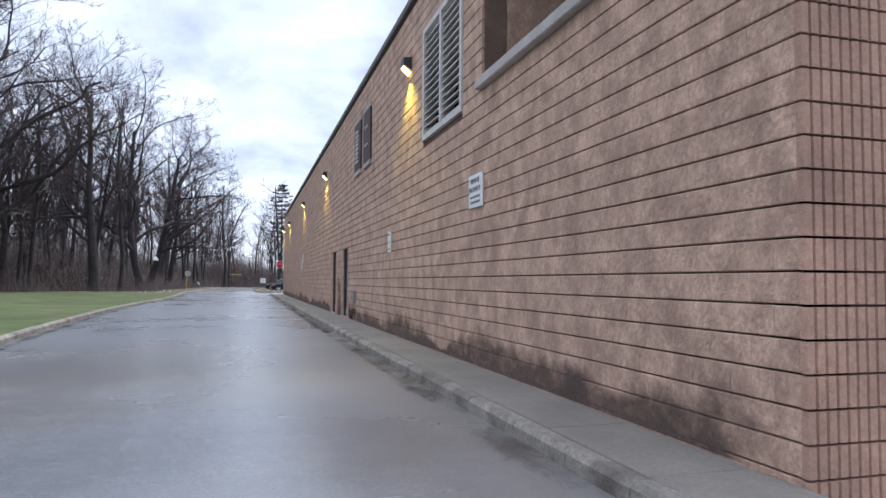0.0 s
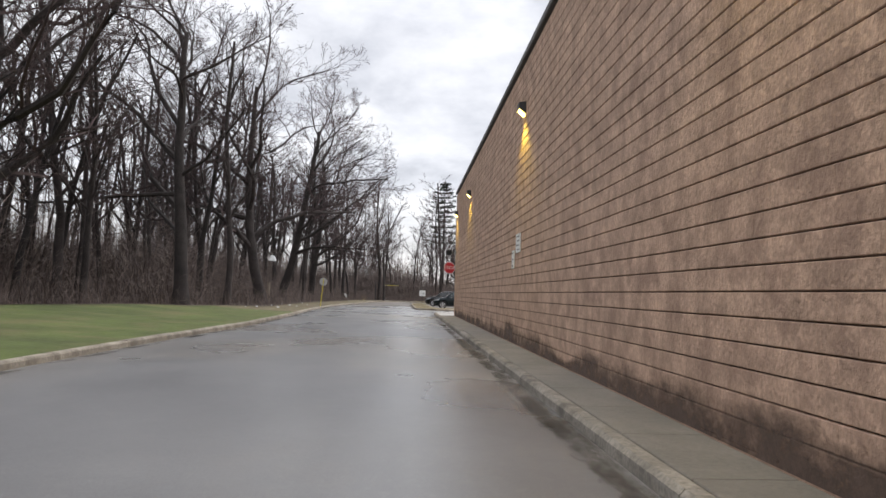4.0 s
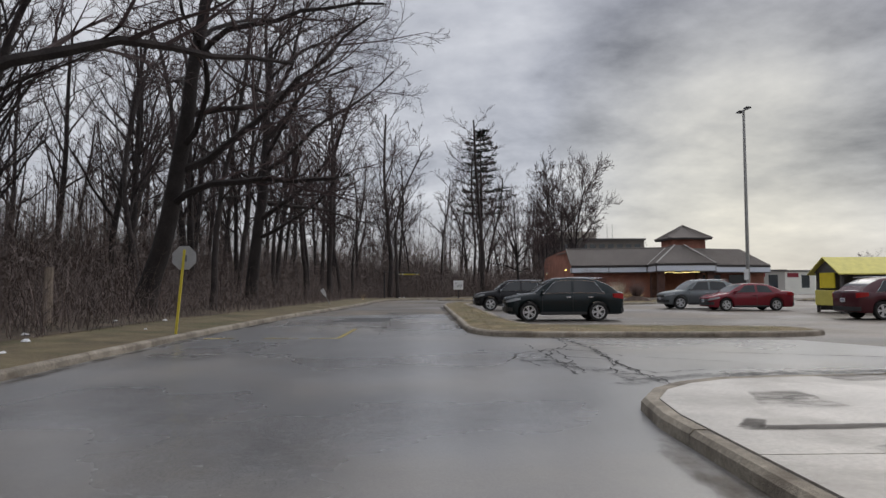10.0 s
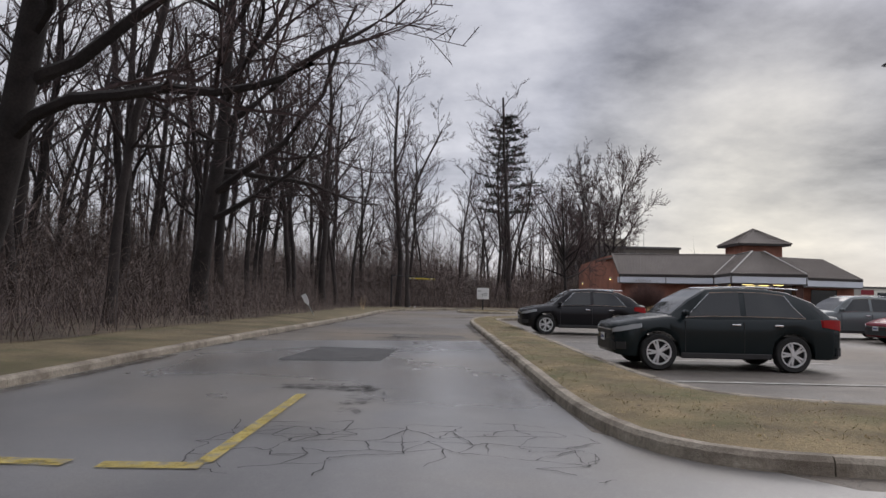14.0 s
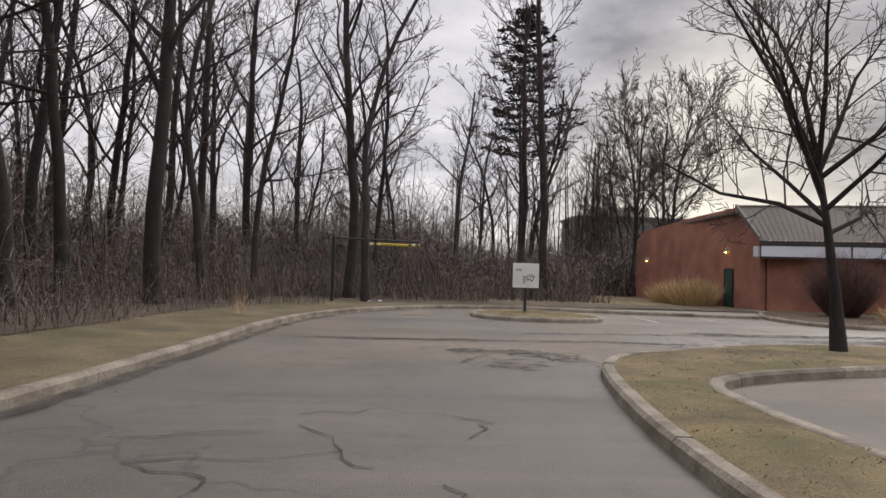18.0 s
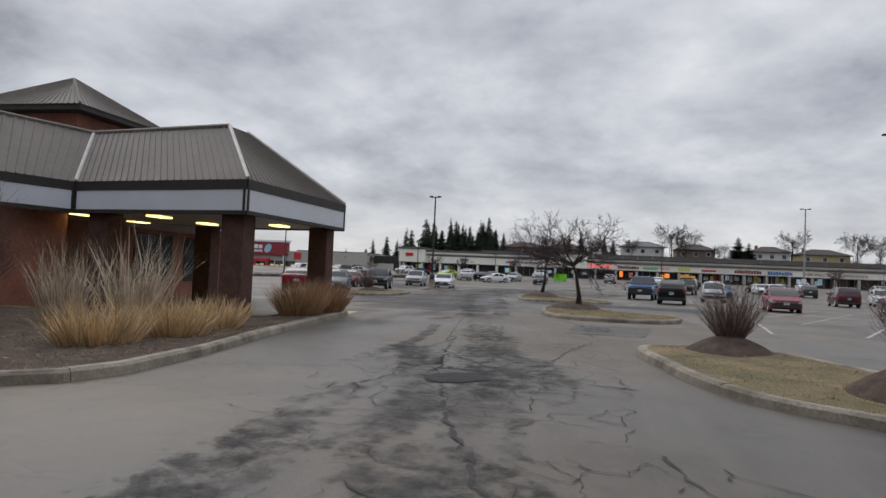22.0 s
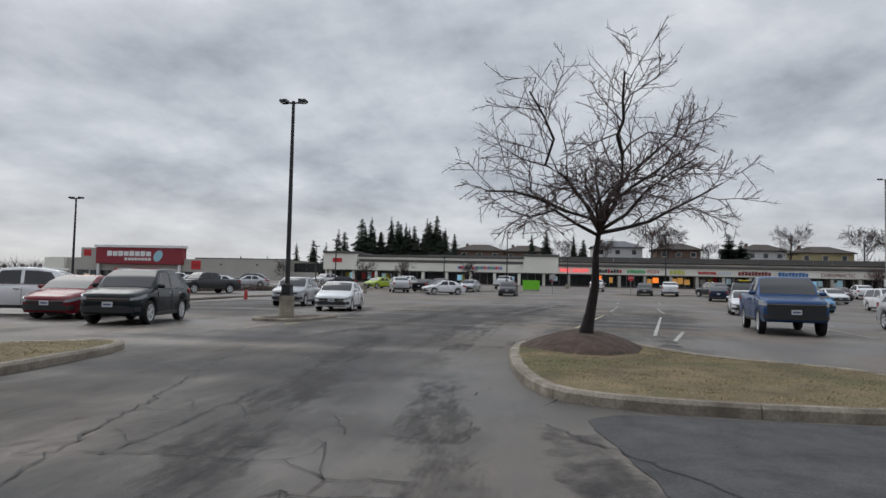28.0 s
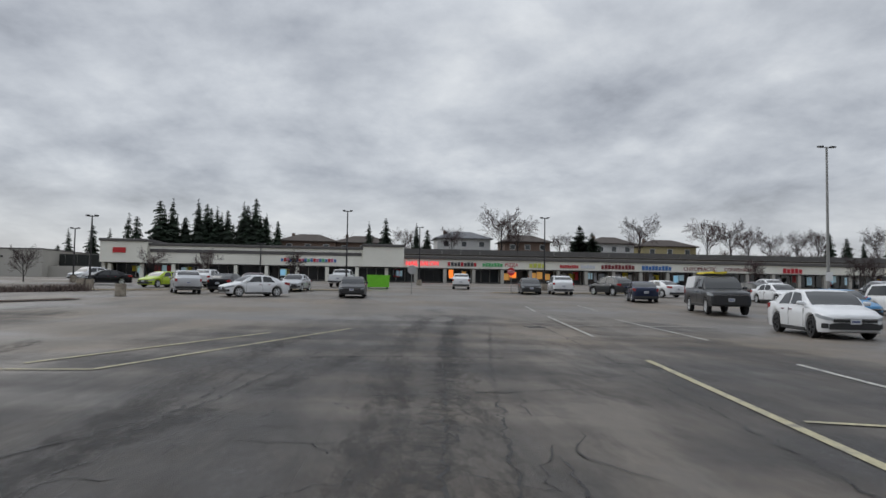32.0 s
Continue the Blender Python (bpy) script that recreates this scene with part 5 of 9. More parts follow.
tree_kind("lot0", 63, 2.0, .115, .8, 1.0, 4, (6, 11, 8, 6), lean=(.0, -.04), mains=[(.88, 98, 4, 1.9, .036), (.9, 276, 2, 2.0, .04), (.92, 150, 12, 1.8, .034), (.93, 220, 10, 1.8, .034), (.94, 30, 14, 1.8, .034), (.95, 96, 34, 2.6, .05), (.96, 276, 30, 2.6, .05), (.97, 60, 30, 2.2, .04), (.97, 125, 30, 2.2, .04), (.97, 235, 30, 2.2, .04), (.98, 310, 32, 2.2, .04), (.99, 290, 58, 1.9, .045), (.99, 110, 62, 1.6, .04)], **LOT)
LOT_ARMS = [(.93, 132, 24, 2.0, .034), (.95, 146, 40, 2.0, .034), (.96, 165, 42, 1.9, .036), (.97, 128, 52, 2.6, .045), (.99, 128, 66, 3.2, .045), (.99, 275, 74, 3.0, .05), (.98, 200, 60, 2.1, .042), (.99, 260, 52, 3.4, .05), (.95, 266, 16, 2.3, .04), (.96, 292, 30, 2.0, .036), (.97, 240, 38, 2.2, .038)]
tree_kind("lot1", 135, 2.1, .115, .8, 1.0, 4, (6, 11, 8, 6), lean=(.0, -.02), mains=LOT_ARMS, **LOT)
tree_kind("round", 71, 3.0, .12, .5, 1.0, 5, (11, 9, 6, 4, 4), up=.16, twig_len=.45, crook=.2, tip=.005, taper=.5, mains=[(.62, 10, 16, 3.0, .042), (.66, 190, 18, 3.1, .042), (.7, 100, 22, 3.1, .045), (.74, 280, 24, 3.1, .045), (.78, 50, 34, 3.2, .05), (.83, 230, 36, 3.3, .05), (.87, 140, 42, 3.2, .05), (.91, 320, 44, 3.2, .05), (.95, 20, 58, 3.1, .055), (.97, 170, 54, 3.3, .055), (.98, 215, 66, 3.2, .055), (.99, 90, 80, 3.3, .06)])
tree_kind("spread", 95, 16, .26, .3, 1.0, 4, (17, 10, 8, 7), up=.26, twig_len=.45, crook=.2, tip=.024, taper=.55, limb_share=.66)
for i in range(2):
    tree_kind("far%d" % i, 81 + i, 8.0, .2, .2, 1.15, 4, (13, 8, 7, 6), up=.24, twig_len=.55, crook=.18, tip=.02, taper=.6, limb_share=.75)

WOOD_LABEL = "tall bare dark-barked woodland tree beside the drive"
bare_tree("oak0", -12.3, 45.5, .3, -8, 1.12, "leaning old oak with long bare limbs over the drive", "roadside trees", "oak_tree")
bare_tree("oak1", -11.1, 58.4, .3, 0, 1.0, "broad bare oak whose limbs reach over the drive", "roadside trees", "oak_tree")
bare_tree("oak2", -11.3, 32.5, .3, 200, 1.1, "thick-trunked bare oak at the wood's edge", "roadside trees", "oak_tree")
bare_tree("oak1", -13.5, 20.0, .3, 150, 1.1, "spreading bare oak at the wood's edge", "roadside trees", "oak_tree")
bare_tree("oak2", -19.0, 6.0, .3, 20, 1.15, "spreading bare oak at the lawn's edge", "roadside trees", "oak_tree")
rw = random.Random(5)


def in_clear(x, y):
    return x > left_x(min(y, 84)) - 4.5


placed = [(-12.3, 45.5), (-11.1, 58.4), (-11.3, 32.5), (-13.5, 20.0)]


def far_enough(x, y, d):
    return all((x - a) ** 2 + (y - b) ** 2 > d * d for a, b in placed)


count = 0
while count < 104:
    y = rw.uniform(-30, 108)
    e = left_x(min(y, 80))
    lawn = 11.5 if y < 8 else max(4.6, 11.5 - (y - 8) * .45)
    x = e - lawn - rw.random() ** 1.6 * 26
    if y > 84:
        x = rw.uniform(-30, 9)
        if x > 0 and y < 93:
            continue
    if not far_enough(x, y, 2.2) or not all((x - a) ** 2 + (y - b) ** 2 > 20 for a, b in placed[:4]):
        continue
    placed.append((x, y))
    bare_tree("wood%d" % rw.randrange(5), x, y, 0.15, rw.uniform(0, 360), rw.uniform(.8, 1.15), WOOD_LABEL, "woodland trees")
    count += 1
for _ in range(16):
    x, y = rw.uniform(-34, -17), rw.uniform(6, 42)
    placed.append((x, y))
    bare_tree("wood%d" % rw.randrange(5), x, y, 0.15, rw.uniform(0, 360), rw.uniform(.85, 1.15), WOOD_LABEL, "woodland trees")
for _ in range(22):
    x, y = rw.uniform(-30, -12), rw.uniform(50, 92)
    if far_enough(x, y, 2.0):
        placed.append((x, y))
        bare_tree("wood%d" % rw.randrange(5), x, y, 0.15, rw.uniform(0, 360), rw.uniform(.75, 1.05), WOOD_LABEL, "woodland trees")
while count < 110:
    x, y = rw.uniform(-26, 9), rw.uniform(87, 110)
    if (x > 0 and y < 93) or not far_enough(x, y, 2.0):
        continue
    placed.append((x, y))
    bare_tree("wood%d" % rw.randrange(5), x, y, 0.15, rw.uniform(0, 360), rw.uniform(.8, 1.1), WOOD_LABEL, "woodland trees")
    count += 1
while count < 134:
    x, y = rw.uniform(-16, 34), rw.uniform(110, 140)
    if not far_enough(x, y, 2.4) or x > .27 * (y - 25) - 3:
        continue
    placed.append((x, y))
    bare_tree("wood%d" % rw.randrange(5), x, y, -.2, rw.uniform(0, 360), rw.uniform(.7, 1.0), WOOD_LABEL, "woodland trees")
    count += 1


def far_wood():
    """Thin stems deep in the wood, too many to count."""
    g = Geo()
    r = random.Random(9)
    for i in range(900):
        if i < 620:
            y = r.uniform(-70, 125)
            x = left_x(min(y, 80)) - r.uniform(18, 75)
        else:
            x, y = r.uniform(-70, 55), r.uniform(118, 185)
            x = min(x, .25 * (y - 25) - 4 - 8 * r.random())
        h = r.uniform(9, 19)
        p = Vector((x, y, -1.0))
        d = Vector((r.gauss(0, .06), r.gauss(0, .06), 1))
        r0 = r.uniform(.06, .17)
        g.tube(p, p + d * h, r0, .02, 4, False)
        for _ in range(12):
            t = r.uniform(.25, .97)
            q = p + d * h * t
            a = r.uniform(0, 6.28)
            ln = r.uniform(1.2, 4) * (1.1 - t * .6)
            e = q + Vector((math.cos(a) * ln * .6, math.sin(a) * ln * .6, ln * r.uniform(.3, .9)))
            g.tube(q, e, r0 * .3 * (1.2 - t), .012, 3, False)
            for _ in range(7):
                s = r.uniform(.2, 1)
                w = q.lerp(e, s)
                b = r.uniform(0, 6.28)
                u = Vector((-math.sin(b), math.cos(b), 0)) * .018
                m = len(g.v)
                g.v += [tuple(w - u), tuple(w + u), tuple(w + Vector((math.cos(b) * .8, math.sin(b) * .8, r.uniform(.2, 1.2))))]
                g.f.append((m, m + 1, m + 2))
    solid("far_wood", g, TWIG, "dense grey-brown bare stems deep in the wood", "woodland", kind="stuff", fix=False)


far_wood()


def brush():
    """Tangled low brush and saplings along the wood's edge."""
    g = Geo()
    r = random.Random(12)

    def sprig(x, y, z, h, wid):
        k = .35 + 1.0 * (noise.noise((x * .22, y * .22, 7)) * .5 + .5) ** 1.2 + .25 * noise.noise((x * .9, y * .9, 2))
        h = h * max(k, .2) * (1.0 + .5 * r.random() ** 4)
        a = r.uniform(0, 6.28)
        lean = r.uniform(.1, 1.0)
        d = Vector((math.cos(a) * lean, math.sin(a) * lean, 1)).normalized()
        u = Vector((-math.sin(a), math.cos(a), 0)) * wid
        p = Vector((x, y, z))
        q = p + d * h * r.uniform(.35, .6)
        e = q + (d + Vector((r.gauss(0, .8), r.gauss(0, .8), r.gauss(-.25, .5)))).normalized() * h * .5
        n = len(g.v)
        g.v += [tuple(p - u), tuple(p + u), tuple(q + u * .6), tuple(q - u * .6), tuple(e)]
        g.f += [(n, n + 1, n + 2, n + 3), (n + 3, n + 2, n + 4)]
        for _ in range(4):
            t = r.uniform(.25, .95)
            w = p.lerp(q, t) if r.random() < .5 else q.lerp(e, t)
            b = r.uniform(0, 6.28)
            f = w + Vector((math.cos(b) * .6, math.sin(b) * .6, r.uniform(-.25, .5))) * h * .4
            n = len(g.v)
            v2 = Vector((-math.sin(b), math.cos(b), .3)) * wid * .55
            g.v += [tuple(w - v2), tuple(w + v2), tuple(f)]
            g.f.append((n, n + 1, n + 2))
    for i in range(36000):
        y = r.uniform(-60, 92)
        e = left_x(min(y, 83))
        lawn = 10.6 if y < 8 else max(2.6, 10.6 - (y - 8) * .45)
        back = r.random() ** 1.3 * 22
        x = e - lawn - back
        if y > 84 and x > -8 and y < 87:
            continue
        sprig(x, y, .1, r.uniform(.4, 1.7) + min(back, 14) * r.uniform(.12, .66), r.uniform(.005, .012) + min(back, 14) * .002)
    for i in range(20000):
        y = r.uniform(-60, 96)
        x = left_x(min(y, 83)) - r.uniform(16, 46)
        sprig(x, y, -.4, 3.5 + 9 * r.random() ** 1.4, r.uniform(.02, .05))
    for i in range(9000):
        y = r.uniform(-70, 100)
        sprig(left_x(min(y, 83)) - r.uniform(46, 85), y, -1.0, 6 + 8 * r.random(), r.uniform(.06, .12))
    for i in range(3500):
        sprig(r.uniform(-70, 34), r.uniform(150, 190), -.6, 5 + 9 * r.random(), r.uniform(.07, .13))
    for i in range(11000):
        x, y = r.uniform(-30, 25), r.uniform(112, 150)
        sprig(x, y, -.4, 2 + (4 if x > 3 else 9) * r.random() ** 1.4, r.uniform(.025, .055))
    for i in range(20000):
        y = r.uniform(87.5, 118)
        x = r.uniform(-24, 9 if y < 108 else 40)
        if x > 2 and y < 92:
            continue
        sprig(x, y, .1, r.uniform(.4, 1.6) + (y - 87) * (r.uniform(.05, .2) if x > 1 else r.uniform(.1, .42)), r.uniform(.006, .013) + (y - 87) * .0014)
    solid("brush", g, BRUSH, "tangled leafless brown brush along the wood's edge", "undergrowth", kind="stuff", fix=False)


brush()


def conifer(key, seed, h, r, bare, dense, droop=.25, layers=24, ragged=.25, power=.8):
    rnd = random.Random(seed)
    t, c = Geo(), Geo()
    t.tube((0, 0, -.2), (0, 0, h * .97), h * .016 + .05, .02, 8)
    z = h * bare
    while z < h * .985:
        k = (z / h - bare) / (1 - bare)
        rad = r * (1 - k) ** power * rnd.uniform(1 - ragged, 1.1) + .15
        n = max(4, int(dense * (1 - k * .5)))
        for i in range(n):
            a = rnd.uniform(0, 6.28)
            ln = rad * rnd.uniform(1 - ragged * 1.8, 1.1)
            out = Vector((math.cos(a), math.sin(a), 0))
            side = Vector((-math.sin(a), math.cos(a), 0))
            p0 = Vector((0, 0, z))
            m = 5
            for s in range(m):
                f0, f1 = s / m, (s + 1) / m
                q0 = p0 + out * ln * f0 + Vector((0, 0, -droop * ln * f0 * f0 + .12 * ln * f0))
                q1 = p0 + out * ln * f1 + Vector((0, 0, -droop * ln * f1 * f1 + .12 * ln * f1))
                w = (ln * .46 + .28) * (1 - f0 * .6)
                for sg in (-1, 1):
                    tip = q0.lerp(q1, .8) + side * sg * w * rnd.uniform(.7, 1.2) + Vector((0, 0, -w * rnd.uniform(.1, .5)))
                    nn = len(c.v)
                    c.v += [tuple(q0), tuple(q1), tuple(tip)]
                    c.f.append((nn, nn + 1, nn + 2))
                tip = q0.lerp(q1, .5) + Vector((0, 0, -w * .6))
                nn = len(c.v)
                c.v += [tuple(q0), tuple(q1), tuple(tip)]
                c.f.append((nn, nn + 1, nn + 2))
        z += h * (1 - bare) / layers * rnd.uniform(.7, 1.3)
    TREE_MESH[key] = (t.mesh("trunk", BARK, True), c.mesh("crown", NEEDLE))


conifer("spruce0", 1, 14, 4.0, .04, 13, .42, 44, .42, .72)
conifer("spruce1", 2, 14, 3.5, .03, 12, .42, 44, .40, .8)
conifer("spruce2", 3, 12, 4.1, .04, 13, .38, 38, .48, .6)
conifer("cedar", 4, 9, 4.2, .02, 24, .1)


def pine(key, seed, h, base):
    """A ragged old pine: whorls of level limbs with flattened tufts of needles, gaps between them, dead stubs below."""
    rnd = random.Random(seed)
    t, c = Geo(), Geo()
    t.tube((0, 0, -.2), (.1, 0, h * .55), .3, .2, 9)
    t.tube((.1, 0, h * .55), (0, .1, h * .985), .2, .03, 7)
    env = [(0, 3.6), (.10, 4.9), (.30, 4.2), (.42, 2.4), (.55, 3.3), (.75, 2.3), (.88, 1.6), (1, .4)]

    def tuft(p, size):
        for _ in range(11):
            a, e = rnd.uniform(0, 6.28), rnd.gauss(.1, .2)
            d = Vector((math.cos(a) * math.cos(e), math.sin(a) * math.cos(e), math.sin(e))) * size * rnd.uniform(.6, 1.2)
            u = Vector((-math.sin(a), math.cos(a), rnd.uniform(-.6, .6))) * size * .16
            m = len(c.v)
            c.v += [tuple(p), tuple(p + d * .6 + u), tuple(p + d), tuple(p + d * .6 - u)]
            c.f.append((m, m + 1, m + 2, m + 3))
    z = h * base
    while z < h * .985:
        k = (z / h - base) / (1 - base)
        rad = next(a[1] + (b[1] - a[1]) * (k - a[0]) / (b[0] - a[0]) for a, b in zip(env, env[1:]) if a[0] <= k <= b[0] + 1e-6)
        turn = rnd.uniform(0, 6.28)
        for i in range(6):
            a = turn + i * 1.05 + rnd.uniform(-.35, .35)
            ln = rad * rnd.choice((.55, .8, .95, 1.0, 1.15))
            out = Vector((math.cos(a), math.sin(a), 0))
            rise = rnd.uniform(-.08, .2) + .25 * k
            p0 = Vector((0, 0, z))
            mid = p0 + out * ln * .55 + Vector((0, 0, ln * (rise * .3 - .06)))
            e = p0 + out * ln + Vector((0, 0, ln * rise))
            t.tube(p0, mid, .05, .035, 4, False)
            t.tube(mid, e, .035, .012, 4, False)
            for q in range(max(4, int(ln * 3.2))):
                f = rnd.uniform(.28, 1)
                p = p0.lerp(mid, f / .55) if f < .55 else mid.lerp(e, (f - .55) / .45)
                side = Vector((-out.y, out.x, 0)) * rnd.gauss(0, .16 * ln)
                tuft(p + side + Vector((0, 0, rnd.uniform(-.05, .12))), rnd.uniform(.38, .62))
        z += rnd.uniform(.8, 1.35) * (1.1 - .5 * k)
    for _ in range(26):
        z, a = rnd.uniform(h * .16, h * base), rnd.uniform(0, 6.28)
        p = Vector((.05, 0, z))
        t.tube(p, p + Vector((math.cos(a), math.sin(a), rnd.uniform(-.2, .35))) * rnd.uniform(.6, 2.4), .03, .008, 3, False)
    TREE_MESH[key] = (t.mesh("trunk", BARK, True), c.mesh("crown", NEEDLE))


pine("pine", 5, 24, .49)


def evergreen(key, x, y, z, s, rot, label, group, name="spruce_tree"):
    s = s * (.87 if name == "spruce_tree" else 1)
    th = thing(name, pose(x, y, z, 0, 0, rot) @ Matrix.Diagonal((s, s, s, 1)), label, "tree", group)
    part("trunk", TREE_MESH[key][0], BARK, th)
    part("crown", TREE_MESH[key][1], NEEDLE, th, "dark green needles")
    return th


bare_tree("spread", 21.6, 118.0, -.2, 40, .8, "tall bare spreading tree behind the bank", "woodland trees", tall=1.3)
bare_tree("spread", 18.6, 118.6, -.2, 190, .76, "tall bare forked tree behind the bank", "woodland trees", tall=1.35)
evergreen("pine", 7.1, 112.4, -.1, .99, 0, "tall ragged dark green pine with a bare lower trunk", "pines", "pine_tree")
# small trees on the islands
bare_tree("lot0", 36.4, 73.44, .40, 0, 1.0, "small crooked bare tree on a mulch heap in an island", "car park trees", "small_tree", .93)
bare_tree("lot1", 53.83, 76.17, .45, 0, 1.12, "small crooked bare tree on a mulch heap in an island", "car park trees", "small_tree")
bare_tree("round", 6.9, 70.2, .13, 0, 1.12, "small round-crowned bare tree on the kerbed strip", "car park trees", "small_tree", 1.22)


def straw_clump(x, y, z, rx, ry, h, n, seed, name="grass_clump", material=None, label="clump of tall dry straw-coloured grass", cat="ornamental grass", group="dry grasses", fan=.45, twiggy=False):
    g, tw = Geo(), Geo()
    r = random.Random(seed)
    for i in range(n):
        a, q = r.uniform(0, 6.28), math.sqrt(r.random())
        px, py = math.cos(a) * rx * q, math.sin(a) * ry * q
        hh = h * r.uniform(.55, 1.08) * (1 - (.25 * q if not twiggy else .42 * q * q))
        d = Vector((px / max(rx, .1) * fan + r.gauss(0, .16), py / max(ry, .1) * fan + r.gauss(0, .16), 1)).normalized()
        w = r.uniform(.006, .012) if not twiggy else r.uniform(.003, .007)
        b = r.uniform(0, 6.28)
        u = Vector((math.cos(b), math.sin(b), 0)) * w
        base = Vector((px * (.35 if twiggy else .75), py * (.35 if twiggy else .75), 0))
        p1 = base + d * hh * .55
        p2 = p1 + (d + Vector((r.gauss(0, .25), r.gauss(0, .25), -.12 if not twiggy else .1))).normalized() * hh * .45
        n0 = len(g.v)
        g.v += [tuple(base - u), tuple(base + u), tuple(p1 + u * .8), tuple(p1 - u * .8), tuple(p2)]
        g.f += [(n0, n0 + 1, n0 + 2, n0 + 3), (n0 + 3, n0 + 2, n0 + 4)]
        if twiggy:
            for _ in range(5):
                t = r.uniform(.3, 1)
                s = p1.lerp(p2, t) if r.random() < .6 else base.lerp(p1, t)
                e = s + (d + Vector((r.gauss(0, .5), r.gauss(0, .5), 0))).normalized() * hh * .22
                n0 = len(tw.v)
                tw.v += [tuple(s - u * .6), tuple(s + u * .6), tuple(e)]
                tw.f.append((n0, n0 + 1, n0 + 2))
    if twiggy:
        th = thing(name, pose(x, y, z), label, cat, group)
        part("stem_clump", g.mesh("stem_clump", material), material, th)
        part("crown", tw.mesh("crown", material), material, th, "fine bare twigs")
        return th
    me = g.mesh(name, material or STRAW)
    ob = new(name, me)
    ob.matrix_basis = pose(x, y, z)
    return tagged(ob, label, cat, group)


straw_clump(13.8, 93.9, .12, 1.3, 2.0, 2.0, 2300, 1, fan=.6)
straw_clump(13.7, 97.2, .1, 1.2, 1.6, 1.7, 1400, 2, fan=.6)
straw_clump(18.3, 83.2, .13, .45, .45, 2.0, 260, 3, material=PLUME, label="tall wispy pale grass plume in the bank's bed", fan=.35)
straw_clump(17.6, 81.1, .13, .5, .5, 2.3, 300, 4, material=PLUME, label="tall wispy pale grass plume in the bank's bed", fan=.35)
straw_clump(15.6, 80.2, .13, .9, .7, .95, 620, 5, fan=.75)
straw_clump(17.2, 80.0, .13, .9, .6, .9, 620, 9, fan=.75)
straw_clump(19.0, 80.3, .13, .9, .6, .85, 620, 8, fan=.75)
straw_clump(23.6, 80.5, .13, 1.1, .5, 1.25, 1200, 6, material=STRAW_RUST, label="mounded clump of rust-tan dry grass", fan=.7)
straw_clump(25.7, 80.6, .13, 1.1, .5, 1.2, 1200, 7, material=STRAW_RUST, label="mounded clump of rust-tan dry grass", fan=.7)
straw_clump(15.9, 84.1, .13, 1.45, 1.45, 2.75, 3600, 21, "shrub", SHRUB_DARK, "large rounded leafless dark red-brown shrub by the bank", "shrub", "shrubs", .72, True)
straw_clump(20.7, 70.35, .40, .66, .66, 1.2, 520, 22, "shrub", SHRUB, "leafless purplish-brown shrub on a mulch heap", "shrub", "shrubs", .72, True)
straw_clump(15.8, 69.0, .5, .7, .7, 1.4, 600, 23, "shrub", SHRUB, "leafless purplish-brown shrub on a mulch heap", "shrub", "shrubs", .72, True)
straw_clump(47.7, 86.7, .38, .6, .5, 1.4, 420, 24, "shrub", SHRUB, "leafless dark shrub on a narrow island", "shrub", "shrubs", .72, True)
straw_clump(-5.9, 75.3, .2, .35, .35, .95, 22, 25, "shrub", STRAW, "pale bleached sapling clump at the kerb", "shrub", "shrubs", .7, True)


# ---- vehicles ----
CAR_SPECS = {
    # length, width, height, wheelbase, tyre radius, sill, hood nose, hood base, belt, tail; cabin: windscreen foot, roof front, roof rear, rear window foot as shares of the length
    "sedan": dict(L=4.6, W=1.8, H=1.46, wb=2.68, r=.325, sill=.20, nose=.76, hood=.95, belt=.97, tail=1.06, cabin=(.225, .41, .68, .885), mid=.545),
    "suv": dict(L=4.6, W=1.84, H=1.68, wb=2.68, r=.36, sill=.27, nose=.93, hood=1.09, belt=1.08, tail=1.14, cabin=(.235, .41, .77, .965), mid=.56),
    "van": dict(L=5.0, W=1.95, H=1.75, wb=3.05, r=.34, sill=.24, nose=.84, hood=1.06, belt=1.06, tail=1.1, cabin=(.17, .34, .90, .985), mid=.55),
    "pickup": dict(L=5.85, W=2.02, H=1.93, wb=3.68, r=.41, sill=.42, nose=1.15, hood=1.27, belt=1.28, tail=1.32, cabin=(.235, .345, .60, .645), mid=.475),
}
MESHES = {}


def shared_mesh(key, make, material, smooth=False):
    if key not in MESHES:
        me = make().mesh(key[1], material, smooth)
        fix_normals(me)
        MESHES[key] = me
    return MESHES[key]


def interp(st, f):
    i = max([j for j in range(len(st)) if st[j][0] <= f] or [0])
    n = st[min(i + 1, len(st) - 1)]
    t = min(max((f - st[i][0]) / max(n[0] - st[i][0], 1e-6), 0), 1)
    return [a * (1 - t) + b * t for a, b in zip(st[i][1:], n[1:])]


